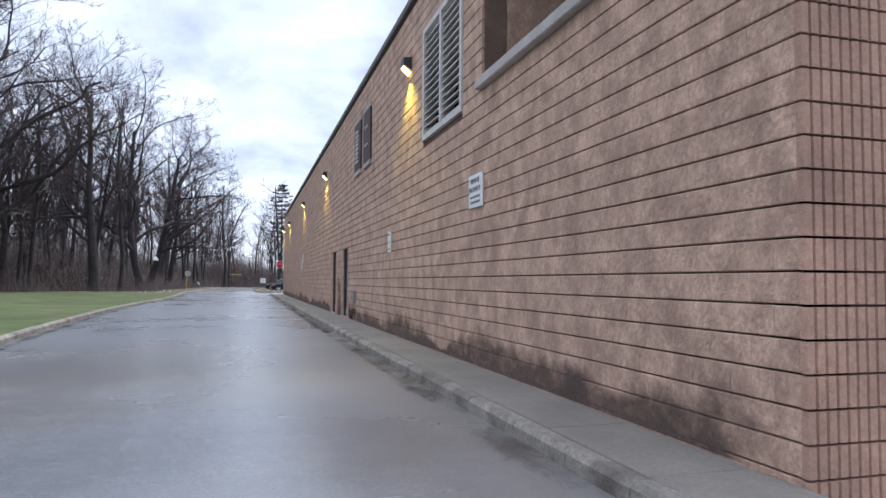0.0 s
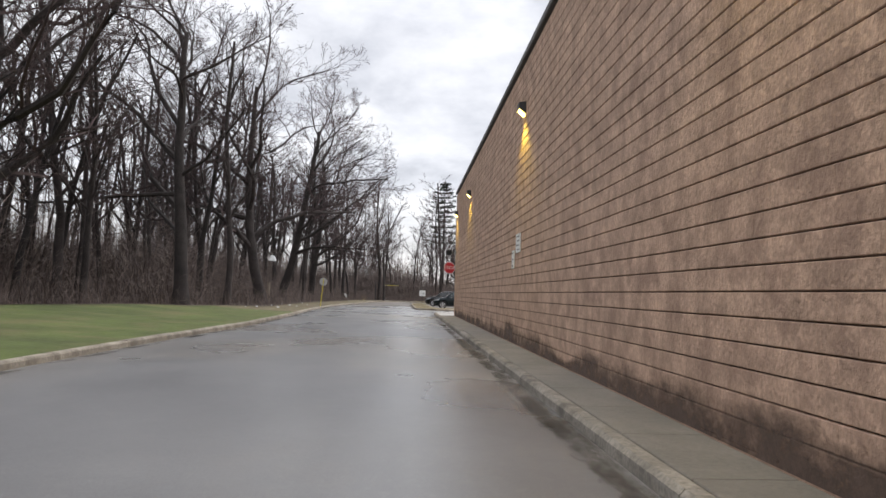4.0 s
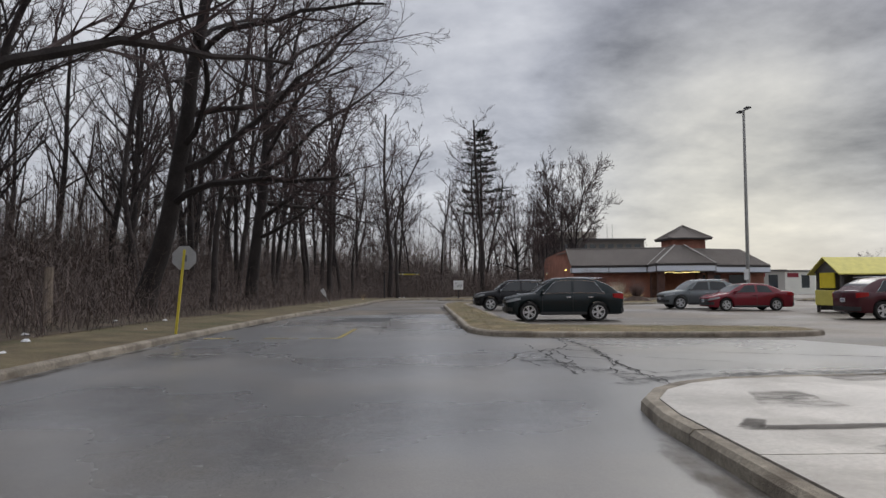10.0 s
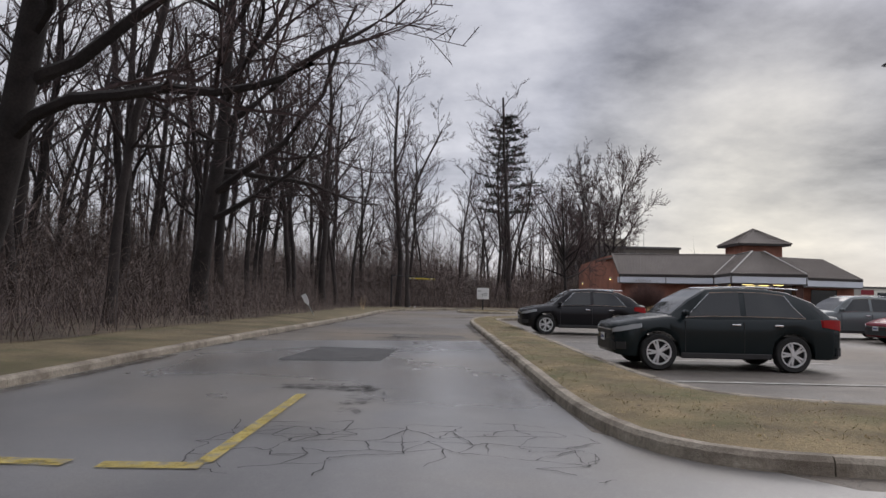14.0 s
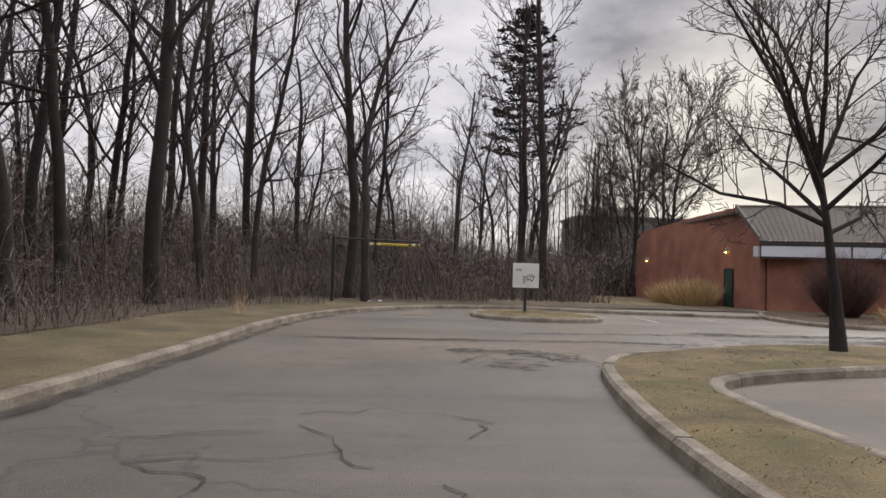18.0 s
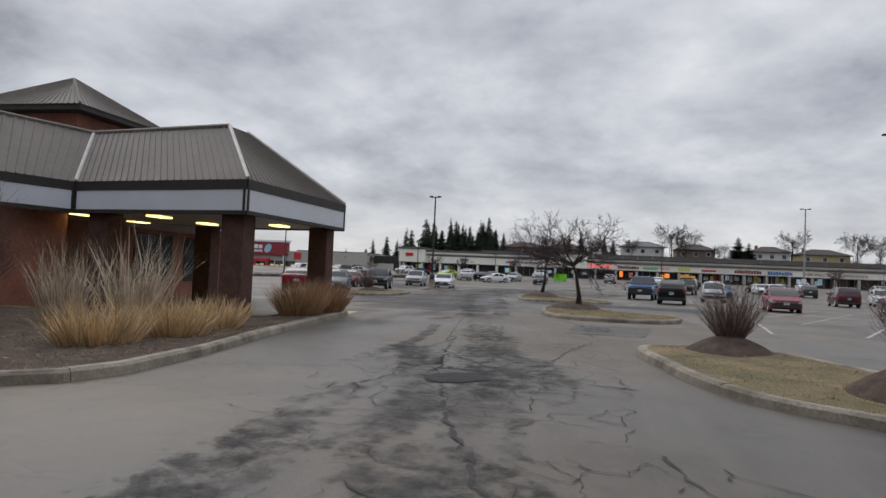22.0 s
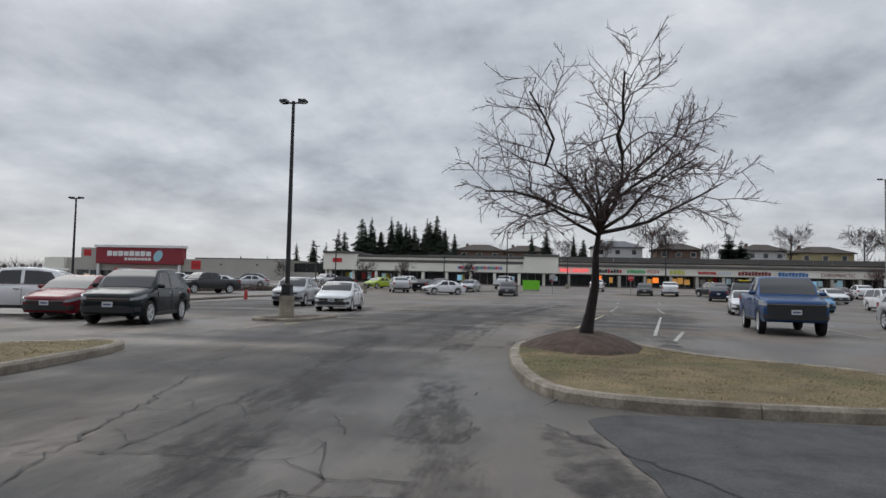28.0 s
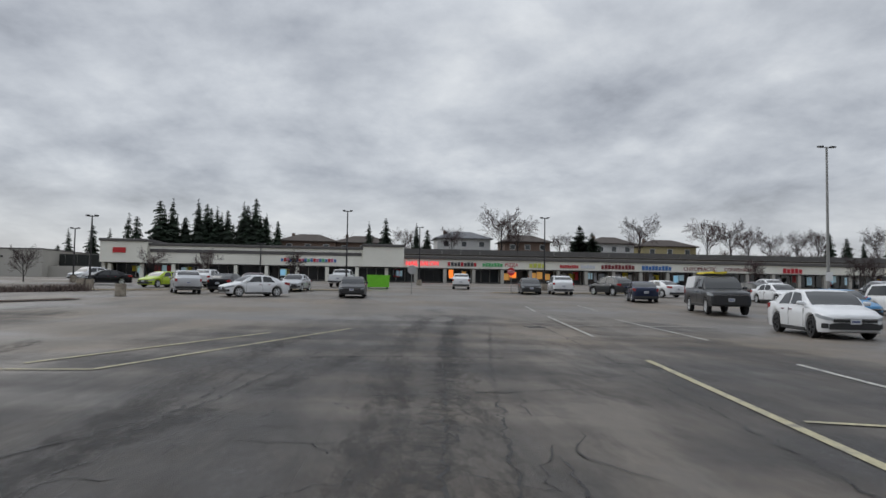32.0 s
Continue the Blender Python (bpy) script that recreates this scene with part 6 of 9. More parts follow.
def car(kind, colour, x, y, heading, label, z=None, ladder=False, cap=False, dark_rims=False):
    """A parked vehicle. heading: the way its nose points, in degrees from +x."""
    s = CAR_SPECS[kind]
    L, W, H, wb, R = s["L"], s["W"], s["H"], s["wb"], s["r"]
    zz = terrain(x, y) if z is None else z
    th = thing({"sedan": "sedan_car", "suv": "suv_car", "van": "minivan", "pickup": "pickup_truck"}[kind], pose(x, y, zz, 0, 0, heading), label, "car" if kind != "pickup" else "truck", "parked vehicles")
    paint = PAINT[colour]
    hw, fx = W / 2, L / 2
    fw = fx - (L - wb) * .46
    rw_ = fw - wb
    X = lambda f: fx - f * L
    c0, c1, c2, c3 = s["cabin"]
    sl, n, hd, bl, tl = s["sill"], s["nose"], s["hood"], s["belt"], s["tail"]
    flat = kind == "pickup"
    # stations of the lower body: share of the length, underside, top, half width
    st = [(0.0, sl + .12, n - .10, hw * (.66 if flat else .48)), (.006, sl + .07, n - .055, hw * (.84 if flat else .68)), (.02, sl + .02, n - .02, hw * (.93 if flat else .84)), (.05, sl, n + .01, hw * .945), (.11, sl, n + (hd - n) * .5, hw * .99), (c0, sl, hd, hw), (c1, sl, bl, hw), (c2, sl, bl + .03, hw)]
    if kind == "pickup":
        st += [(c3, sl, bl + .02, hw), (c3 + .012, sl, tl, hw), (.985, sl, tl, hw), (1.0, sl + .08, tl - .03, hw * .96)]
    elif kind == "sedan":
        st += [(c3, sl, tl, hw * .985), (.955, sl, tl - .015, hw * .95), (.985, sl + .05, tl - .05, hw * .86), (.995, sl + .09, tl - .08, hw * .73), (1.0, sl + .13, tl - .13, hw * .58)]
    else:
        st += [(.93, sl, tl, hw * .985), (.974, sl + .02, tl, hw * .93), (.992, sl + .05, tl - .02, hw * .83), (1.0, sl + .1, tl - .06, hw * .68)]
    # stations of the cabin: floor of the glass, roof, half width at the roof
    b, wt, wbt = bl - .05, hw * .775, hw * .955
    cab = [(c0, b, b + .03, wbt * .93), ((c0 + c1) / 2, b, b + (H - b) * .60, (wbt + wt) / 2 + .02), (c1, b, H - .035, wt), (c1 * .65 + c2 * .35, b, H, wt), (c1 * .3 + c2 * .7, b, H - .012, wt), (c2, b, H - (.05 if kind != "suv" else .075), wt * .985), ((c2 + c3) / 2, b, b + (H - b) * .60, (wbt + wt) / 2), (c3, b, b + .05, wbt * .92)]

    def section(px, zlo, zhi, w, tuck=.06):
        z1 = zlo + min(.12, (zhi - zlo) * .2)
        z2 = max((sl + zhi) * .55, z1 + .015)
        z3 = max(zhi - .08, z2 + .02)
        zt = max(zhi, z3 + .02)
        return [(px, -w + .05, zlo), (px, -w + .01, z1), (px, -w, z2), (px, -w + tuck * .4, z3), (px, -w + tuck + .03, zt - .015), (px, -w * .5, zt + .012),
                (px, w * .5, zt + .012), (px, w - tuck - .03, zt - .015), (px, w - tuck * .4, z3), (px, w, z2), (px, w - .01, z1), (px, w - .05, zlo)]

    def body():
        cut = R + .06
        fs = {q[0] for q in st} | {.03, .08, .16, .20}
        for wx in (fw, rw_):
            for q in (-1.02, -1, -.94, -.8, -.55, -.28, 0, .28, .55, .8, .94, 1, 1.02):
                fs.add((fx - wx - q * cut) / L)
        rings = []
        for f in sorted(v for v in fs if 0 <= v <= 1):
            lo, hi, w = interp(st, f)
            for wx in (fw, rw_):
                d = abs(X(f) - wx)
                if d < cut * 1.001:
                    lo = max(lo, min(R + math.sqrt(max(cut * cut - d * d, 0)), hi - .16))
            rings.append(section(X(f), lo, hi, w))
        return Geo().loft(rings)
    part("body", shared_mesh((kind + colour, "body"), body, paint, True), paint, th)

    def cabin():
        rings = []
        for f in sorted({q[0] for q in cab} | {c0 * .75 + c1 * .25, c0 * .25 + c1 * .75, c2 * .25 + c3 * .75, c2 * .75 + c3 * .25}):
            lo, hi, w = interp(cab, f)
            rings.append([(X(f), -wbt, lo), (X(f), -w, hi - .045), (X(f), -w + .045, hi - .012), (X(f), -w * .5, hi), (X(f), w * .5, hi), (X(f), w - .045, hi - .012), (X(f), w, hi - .045), (X(f), wbt, lo)])
        return Geo().loft(rings)
    part("roof", shared_mesh((kind + colour, "roof"), cabin, paint, True), paint, th)

    def on_side(f, u, sd, out=.008):
        lo, hi, w = interp(cab, f)
        return (X(f), sd * (wbt + (w - wbt) * u + out), lo + (hi - .045 - lo) * u)

    def pane(sd, lo_f, hi_f, u0=.13, u1=.90):
        rows = []
        for k in range(9):
            t = k / 8
            fa, fb = lo_f[0] + (lo_f[1] - lo_f[0]) * t, hi_f[0] + (hi_f[1] - hi_f[0]) * t
            pts = []
            for q in range(5):
                v = q / 4
                pts.append(on_side(fa + (fb - fa) * v, u0 + (u1 - u0) * v, sd))
            rows.append(pts)
        return Geo().loft(rows, False, False)
    md = s["mid"]
    rear_f = (md + .012, c2 + (c3 - c2) * .30) if kind != "pickup" else (md + .012, c2 - .005)
    rear_t = (md + .012, c2 - (.0 if kind == "sedan" else .02)) if kind != "pickup" else (md + .012, c2 - .012)
    panes = (((c0 + (c1 - c0) * .42, md - .012), (c1 + .008, md - .012)), (rear_f, rear_t))
    for sd in (-1, 1):
        for k, (lo_f, hi_f) in enumerate(panes):
            part("side_window", shared_mesh((kind + "%d%d" % (sd, k), "side_window"), lambda: pane(sd, lo_f, hi_f), GLASSD, True), GLASSD, th, "dark side window")
        if kind == "suv":
            def trim():
                loop = [on_side(f, .11, sd, .012) for f in np.linspace(panes[0][0][0], rear_f[1], 9)] + [on_side(rear_f[1] * .4 + rear_t[1] * .6, .55, sd, .014)] + [on_side(f, .92, sd, .012) for f in np.linspace(rear_t[1], c1 + .01, 9)] + [on_side(panes[0][0][0], .11, sd, .012)]
                g = Geo()
                for p, q in zip(loop, loop[1:]):
                    g.tube(p, q, .007, .007, 4)
                return g
            part("window_trim", shared_mesh((kind + str(sd), "window_trim"), trim, CHROME), CHROME, th, "bright window trim")

    def screen(f0, f1):
        rows = []
        for k in range(7):
            f = f0 + (f1 - f0) * k / 6
            lo, hi, w = interp(cab, f)
            rows.append([(X(f), -w + .06, hi - .006), (X(f), -w * .5, hi + .008), (X(f), w * .5, hi + .008), (X(f), w - .06, hi - .006)])
        return Geo().loft(rows, False, False)
    part("windscreen", shared_mesh((kind, "windscreen"), lambda: screen(c0 + (c1 - c0) * .08, c1 - (c1 - c0) * .09), GLASSD, True), GLASSD, th, "dark windscreen")
    part("rear_window", shared_mesh((kind, "rear_window"), lambda: screen(c2 + (c3 - c2) * .12, c3 - (c3 - c2) * (.12 if kind == "sedan" else .35)), GLASSD, True), GLASSD, th, "dark rear window")

    def band(fs, zl, zh, out=.008, both=False, sd=1):
        """A strip lying on the body's rounded end: fs from the outer edge inwards."""
        ring = []
        path = [(f, sd) for f in fs] + ([(f, -sd) for f in reversed(fs)] if both else [])
        for f, q in path:
            lo, hi, w = interp(st, f)
            px = X(f) + (out if f < .5 else -out)
            py = q * (w + out)
            a, c = zl(f, hi), zh(f, hi)
            ring.append([(px, py, a), (px, py, c), (px - (.05 if f < .5 else -.05), py - q * .05, c), (px - (.05 if f < .5 else -.05), py - q * .05, a)])
        return Geo().loft(ring)
    FR = [.115, .085, .06, .04, .025, .012, .006]
    for sd in (-1, 1):
        part("headlight", shared_mesh((kind + str(sd), "headlight"), lambda: band(FR, lambda f, hi: n - .21 + f * (1.0 if not flat else .2), lambda f, hi: min(hi - .075, n - .06 + f * .4), sd=sd), HEADL, True), HEADL, th, "clear headlight")
        part("fog_light", shared_mesh((kind + str(sd), "fog_light"), lambda: band([.05, .036, .025, .016], lambda f, hi: sl + .13, lambda f, hi: sl + .27, sd=sd), BLACK_PLASTIC), BLACK_PLASTIC, th, "dark fog light pocket")
        RR = [.90, .93, .955, .974, .985, .992] if kind != "pickup" else [.955, .975, .985, .997]
        part("taillight", shared_mesh((kind + str(sd), "taillight"), lambda: band(RR, lambda f, hi: tl - .30 + (.08 * (1 - f) / .1), lambda f, hi: hi - .075, sd=sd), TAILL, True), TAILL, th, "red tail light")
        part("mirror", shared_mesh((kind + colour + str(sd), "mirror"), lambda: Geo().box(X(c0 + (c1 - c0) * .42) - .02, min(sd * (hw - .04), sd * (hw + .19)), bl - .0, X(c0 + (c1 - c0) * .42) + .1, max(sd * (hw - .04), sd * (hw + .19)), bl + .13, .04), paint), paint, th)
        for f in (md - .035, c2 - .03 if kind != "suv" else c2 - .06):
            part("door_handle", shared_mesh((kind + str(sd) + "%.2f" % f, "door_handle"), lambda: Geo().box(X(f) - .09, min(sd * (hw - .03), sd * (hw + .02)), bl - .17, X(f) + .09, max(sd * (hw - .03), sd * (hw + .02)), bl - .135, .01), CHROME if kind == "suv" else paint), CHROME if kind == "suv" else paint, th)
        part("sill_trim", shared_mesh((kind + str(sd), "sill_trim"), lambda: Geo().box(rw_ + R + .08, min(sd * (hw - .08), sd * (hw - .004)), sl - .02, fw - R - .08, max(sd * (hw - .08), sd * (hw - .004)), sl + .10, .02), BLACK_PLASTIC), BLACK_PLASTIC, th)
        for f in (md, c0 + (c1 - c0) * .40):
            part("door_seam", shared_mesh((kind + "%d%.2f" % (sd, f), "door_seam"), lambda: Geo().box(X(f) - .005, min(sd * (hw - .03), sd * (hw + .002)), sl + .12, X(f) + .005, max(sd * (hw - .03), sd * (hw + .002)), bl - .1), BLACK_PLASTIC), BLACK_PLASTIC, th)
    part("grille", shared_mesh((kind, "grille"), lambda: band([.0055, .0025, .0], lambda f, hi: n - (.25 if kind != "pickup" else .42), lambda f, hi: n - .14, .01, True), BLACK_PLASTIC), BLACK_PLASTIC, th, "black grille")
    part("air_intake", shared_mesh((kind, "air_intake"), lambda: band([.014, .006, .0], lambda f, hi: sl + .10, lambda f, hi: sl + .30 - f * 4, .008, True), BLACK_PLASTIC), BLACK_PLASTIC, th, "black lower air intake")
    part("grille_bar", shared_mesh((kind, "grille_bar"), lambda: band([.0055, .0], lambda f, hi: n - .17, lambda f, hi: n - .148, .02, True), CHROME), CHROME, th, "chrome grille bar")
    part("rear_bumper", shared_mesh((kind, "rear_bumper"), lambda: band([.965, .985, .995, 1.0], lambda f, hi: sl + .08, lambda f, hi: sl + .24, .012, True), BLACK_PLASTIC), BLACK_PLASTIC, th)

    def tyre():
        prof = [(R * .66, -.1), (R * .93, -.115), (R, -.08), (R, .08), (R * .93, .115), (R * .66, .10), (R * .64, .03), (.0, .03)]
        k = 24
        return Geo().loft([[(r * math.cos(2 * math.pi * j / k), o, r * math.sin(2 * math.pi * j / k)) for r, o in prof] for j in range(k)] + [[(r, o, 0) for r, o in prof]], False, False)

    def rim():
        g = Geo()
        k = 24
        prof = [(R * .68, .085), (R * .70, .105), (R * .63, .105), (R * .60, .07)]
        g.loft([[(r * math.cos(2 * math.pi * j / k), o, r * math.sin(2 * math.pi * j / k)) for r, o in prof] for j in range(k + 1)], False, False)
        for j in range(10):
            a = 2 * math.pi * (j // 2) / 5 + (.17 if j % 2 else -.17)
            d = Vector((math.cos(a), 0, math.sin(a)))
            u = Vector((-math.sin(a), 0, math.cos(a)))
            g.loft([[d * R * .1 + u * .022 + Vector((0, q, 0)) for q in (.06, .10)] + [d * R * .1 - u * .022 + Vector((0, q, 0)) for q in (.10, .06)],
                    [d * R * .63 + u * .018 + Vector((0, q, 0)) for q in (.06, .095)] + [d * R * .63 - u * .018 + Vector((0, q, 0)) for q in (.095, .06)]])
        g.tube((0, .05, 0), (0, .11, 0), R * .17, R * .13, 12)
        return g
    rimm = BLACK_METAL if dark_rims else RIM
    for wx in (fw, rw_):
        for sd in (-1, 1):
            w = part("wheel", shared_mesh((kind, "tyre"), tyre, RUBBER, True), RUBBER, th, m=pose(wx, sd * (hw - .125), R, 0, 0, 0 if sd > 0 else 180))
            part("rim", shared_mesh((kind + str(dark_rims), "rim"), rim, rimm), rimm, w, "dark spoked rim" if dark_rims else "silver spoked rim")
    for px, nm in ((fx + .02, "front"), (-fx - .028, "rear")):
        zp = sl + .26 if nm == "front" else sl + .42
        pl = part("number_plate", shared_mesh((kind + nm, "number_plate"), lambda: Geo().box(px - .006, -.15, zp, px + .006, .15, zp + .15), PLATE), PLATE, th, "pale number plate")
        part("plate_bar", shared_mesh((kind + nm, "plate_bar"), lambda: Geo().box(px - .009, -.11, zp + .05, px + .009, .11, zp + .1), PLATE_BAR), PLATE_BAR, pl)
    if kind == "suv":
        for sd in (-1, 1):
            part("roof_rail", shared_mesh((kind + str(sd), "roof_rail"), lambda: Geo().tube((X(.44), sd * hw * .70, H - .012), (X(.62), sd * hw * .70, H + .014), .013, .013, 6).tube((X(.62), sd * hw * .70, H + .014), (X(.82), sd * hw * .70, H - .022), .013, .013, 6), CHROME), CHROME, th, "bright roof rail")
    if kind == "pickup":
        part("bed_well", shared_mesh((kind, "bed_well"), lambda: Geo().box(-fx + .1, -hw + .12, s["tail"] - .02, X(c3 + .02), hw - .12, s["tail"] + .006), BLACK_PLASTIC), BLACK_PLASTIC, th, "dark truck bed")
    if cap:
        part("bed_cap", Geo().loft([[(-fx + .05, -hw + .06, s["tail"]), (-fx + .12, -hw * .8, s["tail"] + .62), (-fx + .12, hw * .8, s["tail"] + .62), (-fx + .05, hw - .06, s["tail"])], [(X(.66), -hw + .06, s["tail"]), (X(.66), -hw * .8, s["tail"] + .66), (X(.66), hw * .8, s["tail"] + .66), (X(.66), hw - .06, s["tail"])]]), PAINT["white"], th, "white truck bed cap")
    if ladder:
        g = Geo()
        zl = H + .16
        for yy in (-.3, .3):
            g.box(-fx + .2, yy - .03, zl, .9, yy + .03, zl + .1)
        k = 0
        xx = -fx + .35
        while xx < .85:
            g.box(xx, -.27, zl + .03, xx + .04, .27, zl + .07)
            xx += .3
        part("ladder", g, HUT_YELLOW, th, "yellow ladder on the roof rack")
        part("rack", Geo().box(-1.4, -hw * .7, H + .04, -1.34, hw * .7, H + .15).box(.5, -hw * .7, H - .0, .56, hw * .7, H + .15), BLACK_METAL, th)
    return th


CARS = [
    ("suv", "black_teal", 5.05, 43.70, 180, "black-green suv with silver wheels parked at the grass strip"),
    ("suv", "black", 4.6, 55.2, 180, "black compact suv with silver wheels parked at the grass strip"),
    ("sedan", "red", 16.9, 53.2, 180, "red sedan parked in the middle row"),
    ("suv", "grey", 15.6, 56.3, 180, "grey-green suv parked beside a red sedan"),
    ("suv", "dark_red", 18.6, 43.5, 0, "dark red suv parked tail towards the drive"),
    ("sedan", "grey", 22.5, 50.3, 180, "dark grey sedan parked in the middle row"),
    ("sedan", "grey", 46.68, 88.47, 196, "grey-green sedan parked nose to the aisle"),
    ("sedan", "red", 45.33, 90.2, 19, "red sedan parked tail out beside a grey one"),
    ("suv", "black_teal", 60.0, 89.8, 190, "black-green suv parked nose to the aisle"),
    ("sedan", "red", 61.6, 92.9, 186, "red sedan parked behind a black suv"),
    ("suv", "silver", 78.6, 91.4, 186, "silver suv parked beyond the lamp base"),
    ("sedan", "white", 73.8, 87.25, 185, "white sedan with dark grille parked beyond the lamp base"),
    ("suv", "white", 61.8, 95.6, 115, "white wagon parked far across the aisle"),
    ("pickup", "blue", 65.3, 68.63, 171, "metallic blue pickup parked facing the drive"),
    ("suv", "black", 56.0, 67.4, 352, "black suv parked tail towards the drive"),
    ("sedan", "red", 51.5, 61.6, 173, "dark red compact sedan"),
    ("sedan", "silver", 48.4, 49.4, 163, "silver-grey sedan parked alone"),
    ("sedan", "grey", 56.5, 52.6, 184, "pale grey-green sedan parked facing the drive"),
    ("suv", "black", 76.0, 41.5, 20, "dark suv parked tail on in the side row"),
    ("suv", "silver", 67.6, 62.8, 173, "silver suv parked facing the drive"),
    ("van", "white", 95.0, 51.2, 174, "white minivan parked in the row"),
    ("sedan", "white", 109.3, 49.5, 178, "white sedan parked beyond a minivan"),
    ("suv", "dark_grey", 105.0, 44.6, 350, "dark boxy suv parked tail on"),
    ("van", "dark_red", 73.6, 50.8, 352, "dark plum minivan parked tail on"),
    ("suv", "white", 82.0, 44.6, 168, "white suv beside a dark minivan"),
    ("suv", "black", 84.0, 33.0, 10, "black suv with red tail lights"),
    ("sedan", "black", 92.0, 36.0, 200, "low black sedan between others"),
    ("sedan", "white", 110.0, 22.0, 0, "white sedan parked far across the lot"),
    ("sedan", "white", 82.9, 64.8, 168, "white sedan with dark wheels facing the drive"),
    ("sedan", "sky", 92.0, 57.6, 176, "bright blue car parked beside a white sedan"),
    ("pickup", "dark_grey", 96.6, 61.0, 166, "dark grey pickup with white cap and yellow ladder"),
    ("sedan", "navy", 109.5, 59.7, 345, "dark blue sedan parked tail on"),
    ("sedan", "white", 119.5, 54.0, 20, "white hatchback parked near the shops"),
    ("suv", "dark_grey", 122.5, 57.2, 20, "dark suv parked near the shops"),
    ("sedan", "black", 114.5, 48.6, 20, "black sedan with red tail lights"),
    ("suv", "white", 122.4, 62.0, 0, "white suv parked tail on near the shops"),
    ("sedan", "dark_grey", 122.6, 64.8, 180, "dark sedan parked facing the drive"),
    ("suv", "white", 135.8, 69.2, 0, "white suv parked at the shop fronts"),
    ("sedan", "dark_grey", 111.2, 80.3, 178, "dark grey car standing in the aisle"),
    ("pickup", "white", 137.0, 82.0, 0, "white pickup near the green bin"),
    ("sedan", "silver", 121.8, 85.4, 180, "silver sedan parked near the shops"),
    ("sedan", "white", 110.2, 87.0, 122, "white coupe parked side on"),
    ("sedan", "black", 117.4, 90.2, 0, "black sedan parked tail on"),
    ("sedan", "dark_red", 129.0, 90.0, 0, "dull red sedan parked near the shops"),
    ("suv", "silver", 114.2, 92.6, 20, "silver suv parked near the shops"),
    ("suv", "white", 131.0, 94.8, 0, "white suv parked near the shops"),
    ("sedan", "lime", 127.5, 98.0, 150, "lime green hatchback parked near the shops"),
    ("suv", "white", 142.5, 110.2, 150, "white suv parked by the corner shop"),
    ("sedan", "black", 133.0, 105.0, 120, "low black sedan by the corner shop"),
    ("suv", "dark_grey", 124.0, 114.4, 100, "dark suv parked behind a low hedge"),
    ("pickup", "dark_grey", 98.6, 107.3, 150, "dark grey pickup standing in the side lane"),
    ("sedan", "white", 114.0, 113.6, 110, "white sedan parked behind a low hedge"),
    ("van", "white", 112.4, 119.6, 150, "white van parked behind a low hedge"),
    ("sedan", "silver", 120.4, 112.8, 110, "silver sedan parked behind a low hedge"),
    ("sedan", "white", 114.2, 117.4, 130, "white sedan parked behind a low hedge"),
    ("van", "silver", 94.2, 109.8, 165, "silver minivan standing in the side lane"),
    ("suv", "silver", 124.5, 29.0, 0, "silver suv far across the lot"),
    ("sedan", "dark_red", 121.0, 44.0, 180, "dark red sedan far across the lot"),
    ("suv", "white", 127.5, 39.0, 0, "white suv far across the lot"),
]
for c in CARS:
    car(c[0], c[1], c[2], c[3], c[4] - (8 if c[2] > 40 and c[4] in (0, 180) else 0), c[5], ladder="ladder" in c[5], cap="cap" in c[5], dark_rims="dark wheels" in c[5])


# ---- the shops ----
MX = 171.5
MZ = 1.45
SOF = 4.1


